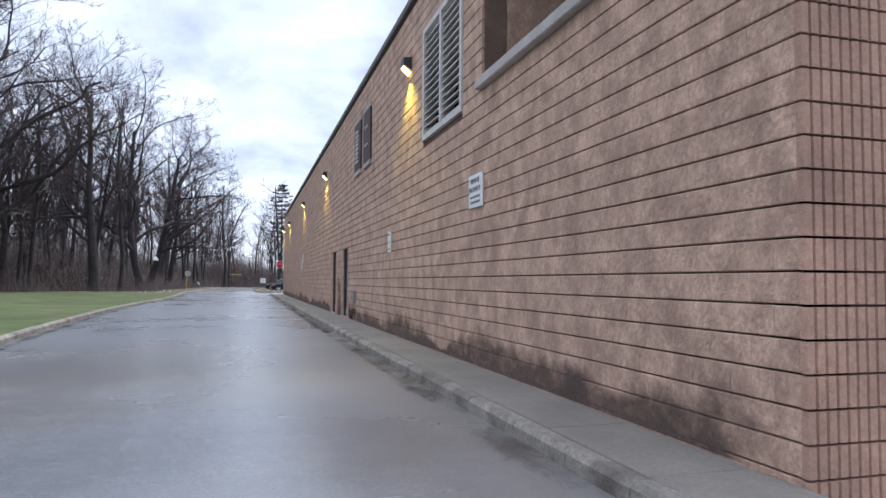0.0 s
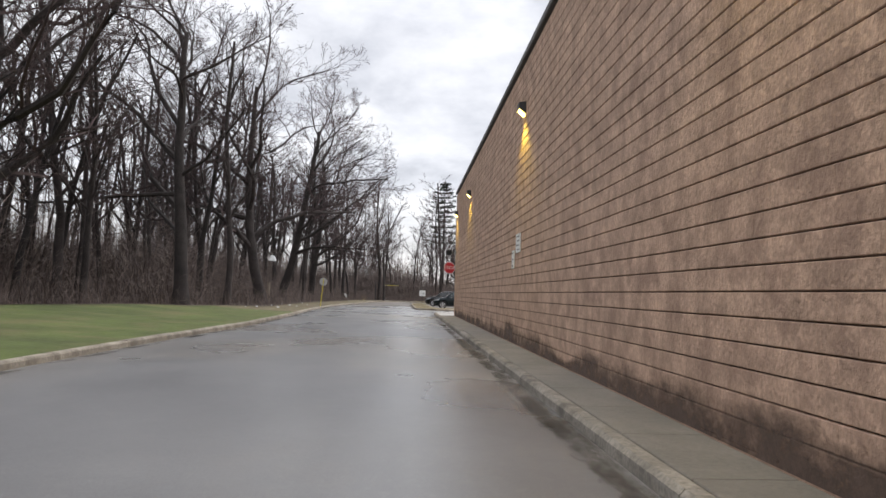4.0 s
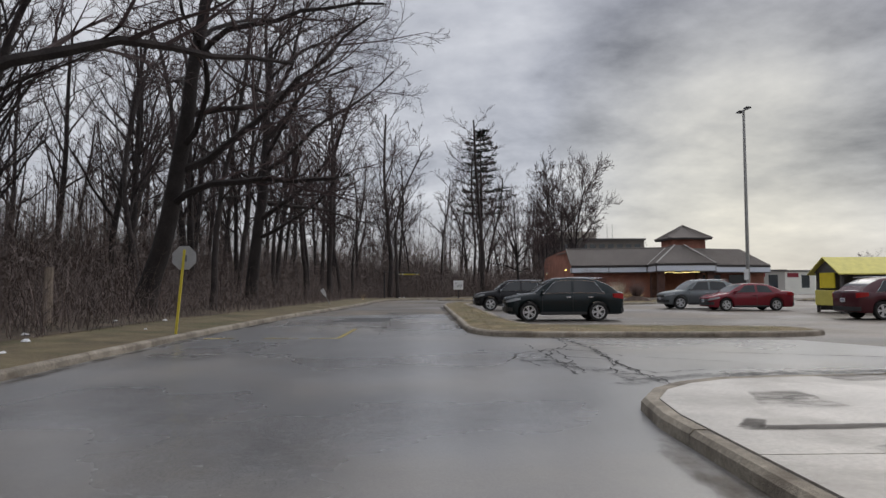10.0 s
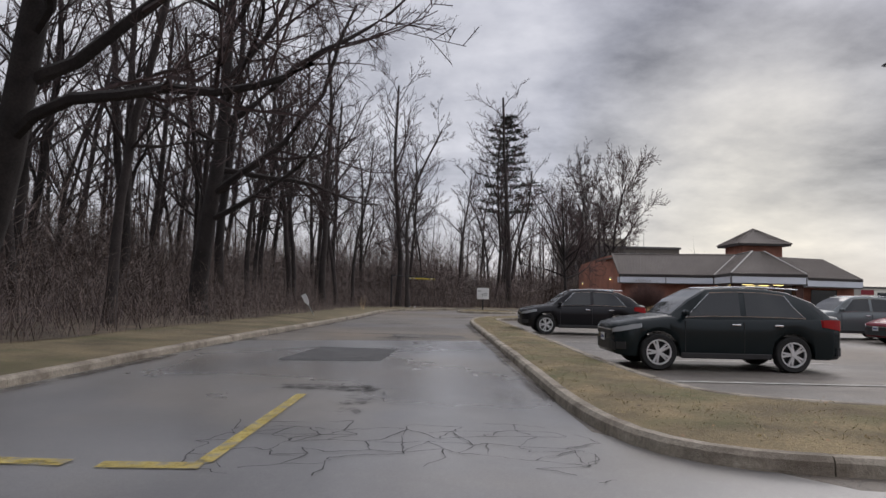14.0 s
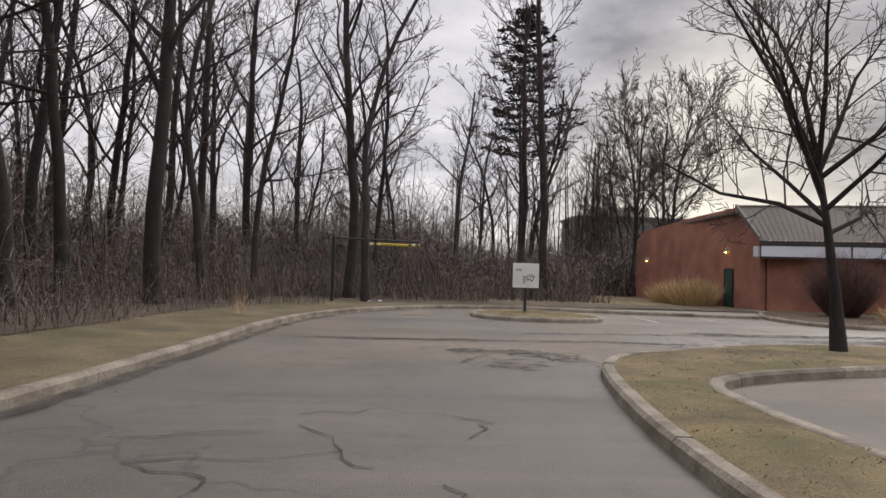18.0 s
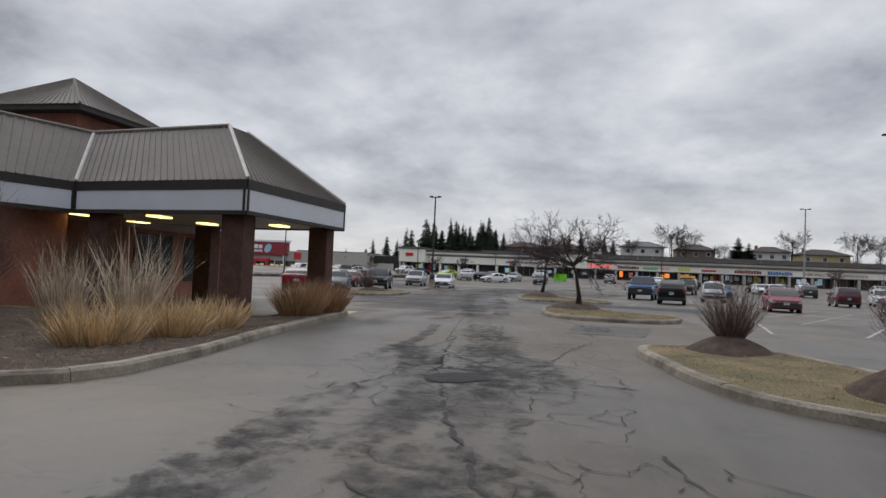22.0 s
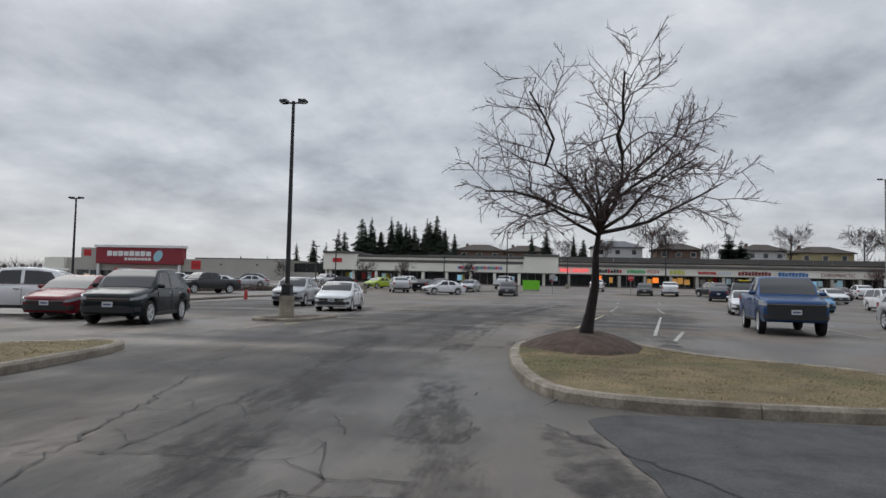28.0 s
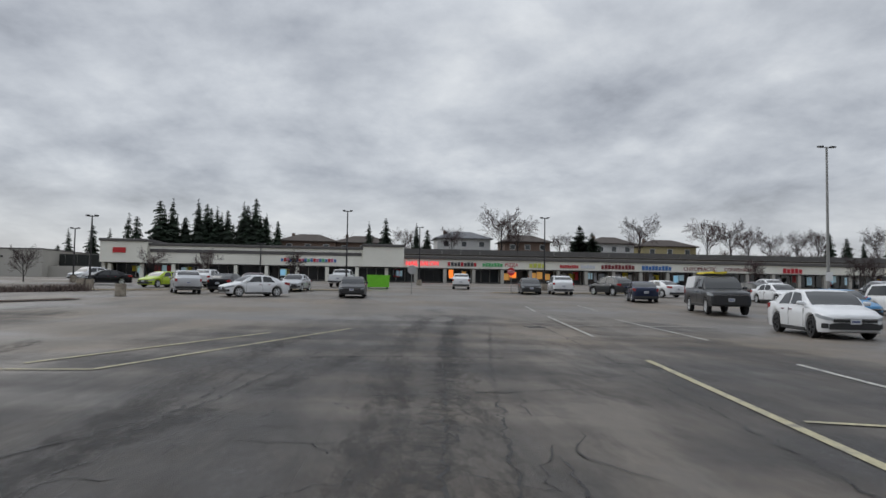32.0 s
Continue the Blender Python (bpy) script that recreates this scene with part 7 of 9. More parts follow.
def build_mall():
    th = thing("strip_mall", None, "long low cream strip mall with dark cornice, columns and shop fronts", "building")
    # corner tower, tall left part, second tower, long low part
    def block(y0, y1, top, front, name="upper_wall"):
        part(name, Geo().box(MX - front, y0, SOF, MX + 14, y1, top), MALL_WALL, th)
        part("cornice", Geo().box(MX - front - .25, y0 - .15, top, MX + 14.2, y1 + .15, top + .42, .05), MALL_TRIM, th, "grey-brown cornice")
    block(112.9, 119.8, 7.3, .8)
    block(80.1, 112.9, 6.75, 0)
    block(73.6, 80.1, 7.25, .8)
    block(-62, 73.6, 5.5, 0)
    part("dark_band", Geo().box(MX - .12, 80.3, 5.75, MX - .004, 112.7, 6.25), MALL_TRIM, th, "dark horizontal band")
    part("roof_band", Geo().box(MX - .35, -62, 5.51, MX + .5, 73.4, 5.98, .05), MALL_TRIM, th, "dark sloped roof edge")
    part("back_wall", Geo().box(MX + 13.6, -62, MZ - 1, MX + 14, 119.8, 5.3), MALL_WALL, th)
    part("end_wall", Geo().box(MX + .4, 119.4, MZ - 1, MX + 13.6, 119.8, SOF), MALL_WALL, th)
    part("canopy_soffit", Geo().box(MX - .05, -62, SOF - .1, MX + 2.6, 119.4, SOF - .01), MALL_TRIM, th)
    part("walkway", Geo().box(MX - 2.2, -62, MZ - .6, MX + 2.6, 122, MZ + .05, .03), WALKC, th, "concrete walkway")
    ys = list(np.arange(-60, 119.6, 4.7))
    for y in ys:
        # columns up to y 72 are greyer: the canopy's shade put into their colour
        part("column", Geo().box(MX + .05, y - .28, MZ + .05, MX + .6, y + .28, SOF - .11, .03), MALL_WALL if y > 72 else STORE_WALL, th)
    part("stallriser", Geo().box(MX + 2.62, -62, MZ - .2, MX + 2.8, 119.4, MZ + .5), MALL_TRIM, th)
    rnd = random.Random(3)
    glow = {"warm": mat("shop_glow_warm", (1.0, .50, .13), .5, var=.0, emit=.28), "cool": mat("shop_glow_cool", (.55, .75, .85), .5, var=0, emit=.16)}
    for i, y in enumerate(ys[:-1]):
        w = part("shop_window", Geo().box(MX + 2.66, y + .1, MZ + .5, MX + 2.7, y + 4.6, SOF - .15), STORE_GLASS, th, "dark shop window")
        for k in range(4):
            part("mullion", Geo().box(MX + 2.6, y + .1 + k * 1.48, MZ + .5, MX + 2.655, y + .17 + k * 1.48, SOF - .15), LOUVRE if i % 3 else BLACK_METAL, w)
        if rnd.random() < .75:
            for _ in range(3):
                a = y + rnd.uniform(.3, 3.4)
                warm = 44 < y < 66
                # the glow materials put the shops' inside light onto the panel itself
                m = glow["warm"] if warm else glow["cool"] if rnd.random() < .5 else rnd.choice([WHITE_SIGN, LOGO_RED, HUT_YELLOW, FASCIA])
                part("window_poster", Geo().box(MX + 2.63, a, MZ + .8 + rnd.uniform(0, .6), MX + 2.652, a + rnd.uniform(.5, 1.1), MZ + 1.9 + rnd.uniform(0, .6)), m, w, "bright window panel standing for posters and inside light")
    return th


build_mall()


def shop_sign(y0, y1, zc, h, body, material, label, style="text", front=0.0):
    """A sign on the shops' fascia, reading from high y to low y."""
    x = MX - front - .02
    th = thing("shop_sign", pose(x, (y0 + y1) / 2, zc), label, "sign", "shop signs")
    w = abs(y1 - y0)
    if style == "text":
        size = h * 1.35
        ob = text_mesh("lettering", body, size, material, th, pose(-.02, 0, 0, 90, 0, -90), .03, 1.0)
        if ob.dimensions.x > 0:
            sc = w / ob.dimensions.x
            ob.scale = (sc, 1, 1)
    elif style == "bars":
        n = max(3, int(w / (h * .8)))
        for i in range(n):
            a = -w / 2 + w * i / n
            part("bar", Geo().box(-.08, a, -h / 2, 0, a + w / n * .78, h / 2 * (1 if i % 3 else .7)), material if not isinstance(material, list) else material[i % len(material)], th)
    else:
        part("panel", Geo().box(-.1, -w / 2, -h / 2, 0, w / 2, h / 2, .02), material, th)
        part("bar", Geo().box(-.12, -w * .3, -h * .12, -.102, w * .32, h * .2), WHITE_SIGN if style == "panel" else LOGO_RED, th)
    return th


S_BLUE = mat("sign_blue", (.05, .16, .42), .5, var=.05)
S_GREEN = mat("sign_green", (.10, .42, .16), .5, var=.05)
S_DARK = mat("sign_dark", (.05, .05, .055), .5, var=.05)
S_PINK = mat("sign_pink", (.55, .16, .30), .5, var=.05)
S_BROWN = mat("sign_maroon", (.20, .035, .04), .5, var=.05)
S_LIME = mat("sign_lime", (.55, .58, .10), .5, var=.05)
shop_sign(117.9, 116.0, 5.95, .8, "", LOGO_RED, "red logo panel on the cream corner tower", "panel2", .8)
shop_sign(93.0, 84.3, 4.95, .55, "", [S_BLUE, S_PINK, LOGO_RED, S_BLUE, S_GREEN], "multicoloured lettering of blue, pink and red shapes", "bars")
shop_sign(73.2, 68.0, 4.75, 0.74, "NAIL SALON", NEON_RED, "red lit letters of a nail salon")
shop_sign(66.6, 61.8, 4.75, 0.66, "", [SIGN_RED, S_DARK, S_DARK, S_DARK], "red and dark shop letters as plain bars", "bars")
shop_sign(60.9, 57.5, 4.75, 0.60, "", S_GREEN, "green shop letters as plain bars", "bars")
shop_sign(57.1, 54.9, 4.75, 0.60, "PIZZA", SIGN_RED, "red letters of a pizza shop")
shop_sign(53.2, 50.4, 4.75, 0.72, "", S_LIME, "yellow-green shop letters as plain bars", "bars")
shop_sign(48.0, 44.8, 4.7, 0.50, "", SIGN_RED, "red shop letters as plain bars", "bars")
shop_sign(44.5, 42.0, 4.7, 0.54, "", FASCIA, "pale blue pictorial shop panel", "bars")
shop_sign(41.0, 35.2, 4.75, 0.72, "", S_BROWN, "maroon shop letters as plain bars", "bars")
shop_sign(34.0, 28.8, 4.7, 0.72, "", S_BLUE, "blue shop letters as plain bars", "bars")
shop_sign(26.6, 20.8, 4.65, 0.66, "CHIROPRACTIC", S_BROWN, "maroon letters of a chiropractic clinic")
shop_sign(19.4, 13.6, 4.65, 0.60, "CONVENIENCE", S_BROWN, "maroon letters of a convenience shop")
shop_sign(9.0, 5.4, 4.65, 0.84, "", SIGN_RED, "red shop letters as plain bars", "bars")
shop_sign(-10.5, -26.0, 4.65, 1.20, "", SIGN_RED, "large red shop letters as plain bars", "bars")
shop_sign(-38.0, -42.0, 4.65, 0.96, "", S_DARK, "dark shop letters as plain bars", "bars")


def build_drugstore():
    th = thing("red_sign_store", None, "grey-beige box store with a large dark red sign panel", "building")
    X = 170.3
    part("wall", Geo().box(X, 127.8, .5, X + 30, 146.9, 5.8), STORE_WALL, th)
    part("wall", Geo().box(X + .6, 146.9, .5, X + 30, 180, 5.6), STORE_WALL, th)
    part("fascia", Geo().box(X, 146.9, 3.05, X + .6, 174.0, 5.6), STORE_WALL, th)
    part("tower", Geo().box(X + .3, 168.5, 5.6, X + 5, 172.6, 7.7), STORE_WALL, th)
    part("coping", Geo().box(X - .08, 127.7, 5.8, X + 30, 146.9, 5.95), MALL_TRIM, th)
    part("corner_pier", Geo().box(X - .4, 176, .5, X + .6, 180.5, 5.5), MALL_WALL, th)
    part("sign_panel", Geo().box(X - .9, 149.3, 4.4, X + .9, 168.4, 7.75, .05), STORE_RED, th, "dark red sign panel")
    part("panel_cap", Geo().box(X - 1.1, 149.0, 7.75, X + 1.1, 168.7, 8.3, .04), WHITE_SIGN, th, "broad white cornice")
    for i in range(8):
        a = 165.8 - i * 1.24
        part("bar", Geo().box(X - .96, a - 1.02, 6.0, X - .905, a, 7.05 - .08 * (i % 2)), WHITE_SIGN, th, "white word as plain bars")
    for i in range(8):
        a = 161.9 - i * .75
        part("bar", Geo().box(X - .96, a - .58, 5.12, X - .905, a, 5.66), WHITE_SIGN, th, "small white word as plain bars")
    ring = [(math.cos(t), math.sin(t)) for t in (2 * math.pi * k / 20 for k in range(20))]
    part("emblem", Geo().loft([[(X - .96, 154.5 + .95 * c - .3 * s_, 6.1 + 1.15 * s_) for c, s_ in ring], [(X - .905, 154.5 + .95 * c - .3 * s_, 6.1 + 1.15 * s_) for c, s_ in ring]]), S_SKY, th, "pale blue oval emblem")
    # glazed front: glowing panels before some opaque panes stand for the lit inside
    n = 18
    for i in range(n):
        a, b = 147.2 + i * 26.2 / n, 147.2 + (i + 1) * 26.2 / n
        pane = part("window", Geo().box(X + .3, a + .06, .9, X + .36, b - .06, 3.0), STORE_GLASS, th)
        part("frame", Geo().box(X + .2, a - .06, .5, X + .4, a + .06, 3.05).box(X + .22, a + .06, 2.2, X + .4, b - .06, 2.28), BLACK_METAL if i % 4 else WHITE_SIGN, pane)
        if i % 4 != 1:
            part("lit_shelf", Geo().box(X + .27, a + .16, 1.25 + .1 * (i % 3), X + .296, b - .2, 2.1 - .12 * (i % 2)), INNER_GLOW, pane)
    part("plinth", Geo().box(X + .15, 147, .5, X + .6, 174, .9), STORE_WALL, th)
    for y in (150, 168):
        part("pier", Geo().box(X - .7, y - .25, .5, X - .2, y + .25, 4.4), WHITE_SIGN, th, "white pier")
    for y in (154.6, 158.2, 163.4):
        part("pier", Geo().box(X - 1.1, y - .3, .5, X - .6, y + .3, 2.75), LOGO_RED, th, "red pier")
    part("red_canopy", Geo().box(X - 1.2, 154.2, 2.75, X - .1, 164, 3.45, .03), LOGO_RED, th, "red entrance canopy")
    p = part("side_panel", Geo().box(X - .12, 145.6, 3.55, X - .01, 147.6, 5.3), LOGO_RED, th, "bright red square panel")
    part("bar", Geo().box(X - .14, 145.9, 4.3, X - .121, 147.3, 4.55), STORE_RED, p)
    p = part("side_panel", Geo().box(X + .17, 170.3, 5.95, X + .29, 171.9, 7.3), LOGO_RED, th, "bright red square panel")
    part("bar", Geo().box(X + .15, 170.6, 6.5, X + .169, 171.6, 6.7), STORE_RED, p)
    for y in (141.2, 133.5):
        part("wall_light", Geo().box(X - .22, y - .15, 4.5, X - .01, y + .15, 4.8, .03), BLACK_METAL, th)
    part("low_wall", Geo().box(X + 2, 121.5, .8, X + 2.4, 127.8, 3.4), STORE_WALL, th)


S_SKY = mat("sign_sky_blue", (.30, .52, .62), .5, var=.06)
INNER_GLOW = mat("shop_inside_glow", (1.0, .78, .42), .5, var=.0, emit=.30)
build_drugstore()
hoarding = thing("board_hoarding", pose(176, 121.5, 1.6), "tall black-green board hoarding between the shops and the box store", "hoarding")
for i in range(4):
    part("board_panel", shared_mesh(("h", "board_panel"), lambda: Geo().box(0, .02, 0, .1, 1.8, 3.75, .02), HOARD), HOARD, hoarding, m=pose(0, i * 1.82, 0))


# ---- houses and trees behind the shops ----
def house(x, y, w, d, h, wall, roof, label, z=8.5):
    th = thing("house", pose(x, y, z), label, "house", "houses on the rise")
    part("wall", Geo().box(0, -w / 2, -3, d, w / 2, h), WALLM[wall], th)
    e = .6
    part("roof", Geo().loft([[(-e, -w / 2 - e, h), (d + e, -w / 2 - e, h), (d + e, w / 2 + e, h), (-e, w / 2 + e, h)], [(-e, -w / 2 - e, h + .18), (d + e, -w / 2 - e, h + .18), (d + e, w / 2 + e, h + .18), (-e, w / 2 + e, h + .18)], [(d * .46, -w * .18, h + 1.9), (d * .54, -w * .18, h + 1.9), (d * .54, w * .18, h + 1.9), (d * .46, w * .18, h + 1.9)]]), ROOFM[roof], th)
    for i in range(3):
        yy = -w / 2 + w * (i + .5) / 3
        wn = part("window", Geo().box(-.04, yy - .55, h - 1.7, -.005, yy + .55, h - .6), STORE_GLASS, th)
        part("frame", Geo().box(-.07, yy - .63, h - 1.78, -.004, yy - .55, h - .52).box(-.07, yy + .55, h - 1.78, -.004, yy + .63, h - .52).box(-.07, yy - .55, h - .6, -.004, yy + .55, h - .52).box(-.07, yy - .55, h - 1.78, -.004, yy + .55, h - 1.7), WHITE_SIGN, wn)
    part("chimney", Geo().box(d * .6, w * .28, h + .4, d * .6 + .7, w * .28 + .7, h + 2.2), WALLM["brick"], th)


house(214, 92.5, 12, 9, 2.9, "brick", "brown", "brown-roofed brick house behind the shops", 7.5)
house(216, 80.5, 12, 9, 2.9, "brick", "brown", "dark-roofed house behind the shops", 7.5)
house(213, 58.0, 12, 9, 3.2, "white", "grey", "white two-storey house with grey hipped roof")
house(215, 43.0, 10.5, 9, 2.9, "brick", "brown", "brown-roofed house half hidden by a bare tree")
house(215, 22.5, 9.5, 9, 2.9, "white", "brown", "white house with dark brown roof")
house(216, 8.5, 13, 9, 2.6, "yellow", "brown", "yellow-beige house with brown hipped roof")
fence = thing("back_fence", pose(203.2, 0, 7.6), "long dark board fence along the rise behind the shops", "fence")
for i in range(42):
    part("board_panel", shared_mesh(("f", "board_panel"), lambda: Geo().box(0, .03, 0, .08, 3.97, 1.2), MALL_TRIM), MALL_TRIM, fence, m=pose(0, 100 - i * 4, 0))
solid("backdrop_slope", Geo().box(201, -75, 4, 202.5, 121, 7.62), mat("dark_hedge_bank", (.045, .04, .033), .95, var=.4, scale=.5), "dark hedge bank behind the shops", "bank", kind="structure")
SP = "dark green spruce behind the shops"
rs = random.Random(77)
for i in range(20):
    evergreen("spruce%d" % (i % 3), rs.uniform(205, 216), 99 + i * 1.5, 7.5 if i < 15 else 1.6, (.06 if i < 15 else .5) + rs.uniform(.5, .66) + (.22 if i in (4, 9, 10, 15) else 0), i * 61, SP, "spruces behind the shops")
for i, (y, x, s, k) in enumerate([(113.6, 205, .66, 0), (110.2, 206, .78, 1), (105.6, 207, .62, 2), (102.6, 207, .95, 0), (117.2, 209, .72, 2), (121.0, 207, .78, 1), (108, 211, .6, 2), (100.5, 206, .72, 2), (104.3, 207, .82, 0), (119.0, 206, .9, 1), (102.5, 212, .7, 1), (112.8, 212, .8, 0),
                                  (79.2, 210, .62, 1), (75.6, 209, .68, 0), (69.0, 209, .60, 1), (66.5, 210, .58, 2), (-27, 209, .6, 0), (-32, 210, .62, 2), (-37, 211, .5, 1), (-44, 211, .6, 0), (-52, 211, .66, 1)]):
    evergreen("spruce%d" % k, x, y, 7.5 if x > 202 else 2, s, i * 50, SP, "spruces behind the shops")
evergreen("cedar", 208, 33.0, 7.5, .85, 0, "broad rounded dark cedar behind the shops", "spruces behind the shops", "cedar_tree")
evergreen("cedar", 208, 30.2, 7.5, .68, 90, "broad rounded dark cedar behind the shops", "spruces behind the shops", "cedar_tree")
for i, (x, y, s, k) in enumerate([(195, 134.5, .82, 1), (197, 131.0, .9, 0), (196, 127.5, .84, 1), (199, 124.2, .8, 2), (198, 137.5, .66, 2), (200, 122, .7, 0), (215, 150, .6, 1), (216, 158, .6, 0), (214, 142, .55, 2)]):
    evergreen("spruce%d" % k, x, y, 1.5, s * .95, i * 40, "dark green spruce beyond the box store", "spruces behind the shops")
FT = "bare spreading tree behind the shops"
for i, (x, y, s) in enumerate([(208, 50.5, .95), (209, 46.5, .85), (209, 19.0, .88), (210, 2.5, .92), (210, -3.5, .85), (212, -9, .75), (211, -20, .7), (212, -26, .75), (211, -41, .8), (212, -49, .8), (212, -58, .8), (212, -66, .8), (206, 61.5, .55), (215, 71, .6), (215, 104, .7), (206, 38, .5), (212, -14, .6)]):
    bare_tree("far%d" % (i % 2), x, y, 7.5, i * 77, s, FT, "bare trees behind the shops")
for i, (x, y, s) in enumerate([(150, 105.5, .36), (151, 99.5, .38), (148, 88.5, .36), (150, 27, .42), (149, 12, .45), (152, 8, .4), (140, 116, .34)]):
    bare_tree("far%d" % (i % 2), x, y, terrain(x, y), i * 40, s, "small bare street tree before the shops", "street trees", "small_tree")


def tree_line():
    """Distant bare and evergreen trees along the horizon."""
    g = Geo()
    r = random.Random(31)
    for i in range(560):
        y = r.uniform(-190, 330)
        x = r.uniform(235, 300)
        if 110 < y < 200 and i % 3:
            continue
        h = r.uniform(5, 9) if y < 120 else r.uniform(4, 8)
        z = 6.8 if y < 120 else 2
        n = 26
        for k in range(n):
            a = r.uniform(0, 6.28)
            q = r.uniform(.2, 1)
            p = Vector((x + r.uniform(-.4, .4), y + r.uniform(-.4, .4), z + h * q * .5))
            e = p + Vector((math.cos(a) * h * .25, math.sin(a) * h * .3, h * .5 * r.uniform(.4, 1)))
            u = Vector((0, 1, 0)) * r.uniform(.04, .12)
            m = len(g.v)
            g.v += [tuple(p - u), tuple(p + u), tuple(e)]
            g.f.append((m, m + 1, m + 2))
        u = Vector((0, .2, 0))
        p, e = Vector((x, y, z - 2)), Vector((x, y, z + h * .9))
        m = len(g.v)
        g.v += [tuple(p - u), tuple(p + u), tuple(e)]
        g.f.append((m, m + 1, m + 2))
    solid("backdrop_trees", g, TWIG, "distant line of bare trees", "tree line", kind="stuff", fix=False)


tree_line()


# ---- street lamps ----
def street_lamp(x, y, top, heads=2, rot=0, base=0.75, r=.09, label="tall dark twin-headed car park lamp on concrete base", notice=False, sleeve=False):
    z = terrain(x, y)
    th = thing("street_lamp", pose(x, y, z, 0, 0, rot), label, "street lamp", "street lamps")
    if base > 0:
        fat = .27 if sleeve else .33
        part("base", Geo().tube((0, 0, -.1), (0, 0, base), fat, fat - .01, 20), CONC, th, "round concrete base")
    if sleeve:
        for zz in (base - .22, base - .1):
            part("band", Geo().tube((0, 0, zz), (0, 0, zz + .05), fat + .012, fat + .012, 20), CONC, th, "raised concrete band")
        part("sleeve", Geo().box(-.17, -.17, base + .05, .17, .17, base + .42, .03), BLACK_METAL, th, "black steel box round the foot of the pole")
    h = top - z
    part("pole", Geo().tube((0, 0, base), (0, 0, h), r, r * .62, 12), BLACK_METAL if r < .1 else GALV, th, smooth=True)
    part("base_plate", Geo().box(-.2, -.2, base, .2, .2, base + .05, .01), BLACK_METAL, th)
    q = .5 if r < .1 else .75
    part("arm", Geo().tube((0, -.75 * q, h - .06), (0, .75 * q, h - .06), .035, .035, 8), BLACK_METAL, th)
    for sd in (-1, 1):
        a, b = sd * .45 * q, sd * .98 * q
        hd = part("lamp_head", Geo().loft([[(-.16, a, h - .05), (.16, a, h - .05), (.16, a, h + .06), (-.16, a, h + .06)], [(-.19, b, h - .03), (.19, b, h - .03), (.15, b, h + .05), (-.15, b, h + .05)]]), BLACK_METAL, th)
        part("lens", Geo().box(-.13, min(a, b) + .04, h - .075, .13, max(a, b) - .04, h - .052), HEADL, hd)
    if notice:
        part("notice", Geo().box(-.13, -.3, 1.7, -.1, .3, 2.4), WHITE_SIGN, th, "white notice board")
    return th


street_lamp(63.2, 86.1, 7.97, base=.88, sleeve=True)
street_lamp(81.9, 108.5, 6.8)
street_lamp(20.86, 61.2, 13.06, rot=0, r=.13, base=.8, label="tall grey car park lamp with two flat heads", notice=True)
street_lamp(60.95, 51.96, 12.8, r=.13, base=.8, label="tall grey car park lamp with two flat heads", notice=True)
street_lamp(112.6, 43.05, 12.9, r=.13, base=.8, label="tall grey car park lamp with two flat heads", notice=True)
street_lamp(130.3, 81.4, 8.6)
street_lamp(134.0, 60.4, 8.8)
street_lamp(122.5, 102.5, 6.8)
street_lamp(140.0, 110.95, 6.95)
street_lamp(150.0, 72.7, 8.8)
street_lamp(138.0, 90.9, 5.6)
street_lamp(100.0, 152.0, 8.2)
street_lamp(52.0, 66.5 - 42, 12.4, r=.13, base=.8, label="tall grey car park lamp with two flat heads")


# ---- signs, gate, clutter ----
def back_stop(x, y):
    th = thing("stop_sign", pose(x, y, .14, 0, 0, 0), "grey back of an octagonal sign on a leaning yellow post", "stop sign", "stop signs")
    post = part("post", Geo().box(-.03, -.02, 0, .03, .02, 2.25), YELLOW_POST, th, "yellow steel post", m=pose(0, 0, 0, 0, 5, 0))
    part("plate", octagon(.34, .022, .034), GREY_SIGN, th, "bare grey aluminium back", m=pose(.18, 0, 2.02))
    part("sticker", Geo().box(-.02, .008, -.08, .08, .0215, .09), SIGN_GREY, th, "worn dark sticker", m=pose(.18, .0, 2.0))


back_stop(-6.95, 34.9)


def white_sign():
    th = thing("white_board_sign", pose(2.54, 81.1, .13, 0, 0, 0), "white board with black sprayed scrawl on a dark post", "sign")
    part("board", Geo().box(-.46, -.02, .88, .46, .02, 1.74, .005), WHITE_SIGN, th)
    part("post", Geo().box(-.045, .022, 0, .045, .09, 1.7).box(-.09, -.02, 0, .09, .12, .06), BLACK_METAL, th)
    for a, b, z in ((-.36, -.14, 1.52), (-.34, -.16, 1.46), (.05, .3, 1.32), (-.05, .34, 1.26)):
        part("bar", Geo().box(a, -.026, z, b, -.0215, z + .025), SIGN_GREY, th, "faint print line")
    g = Geo()
    r = random.Random(2)
    p = Vector((-.12, -.0245, 1.28))
    for i in range(16):
        q = Vector((-.12 + .42 * i / 15, -.0245, 1.16 + r.uniform(-.12, .14)))
        g.tube(p, q, .011, .011, 4)
        p = q
    part("scrawl", g, GRAPH, th, "black sprayed scrawl")


white_sign()


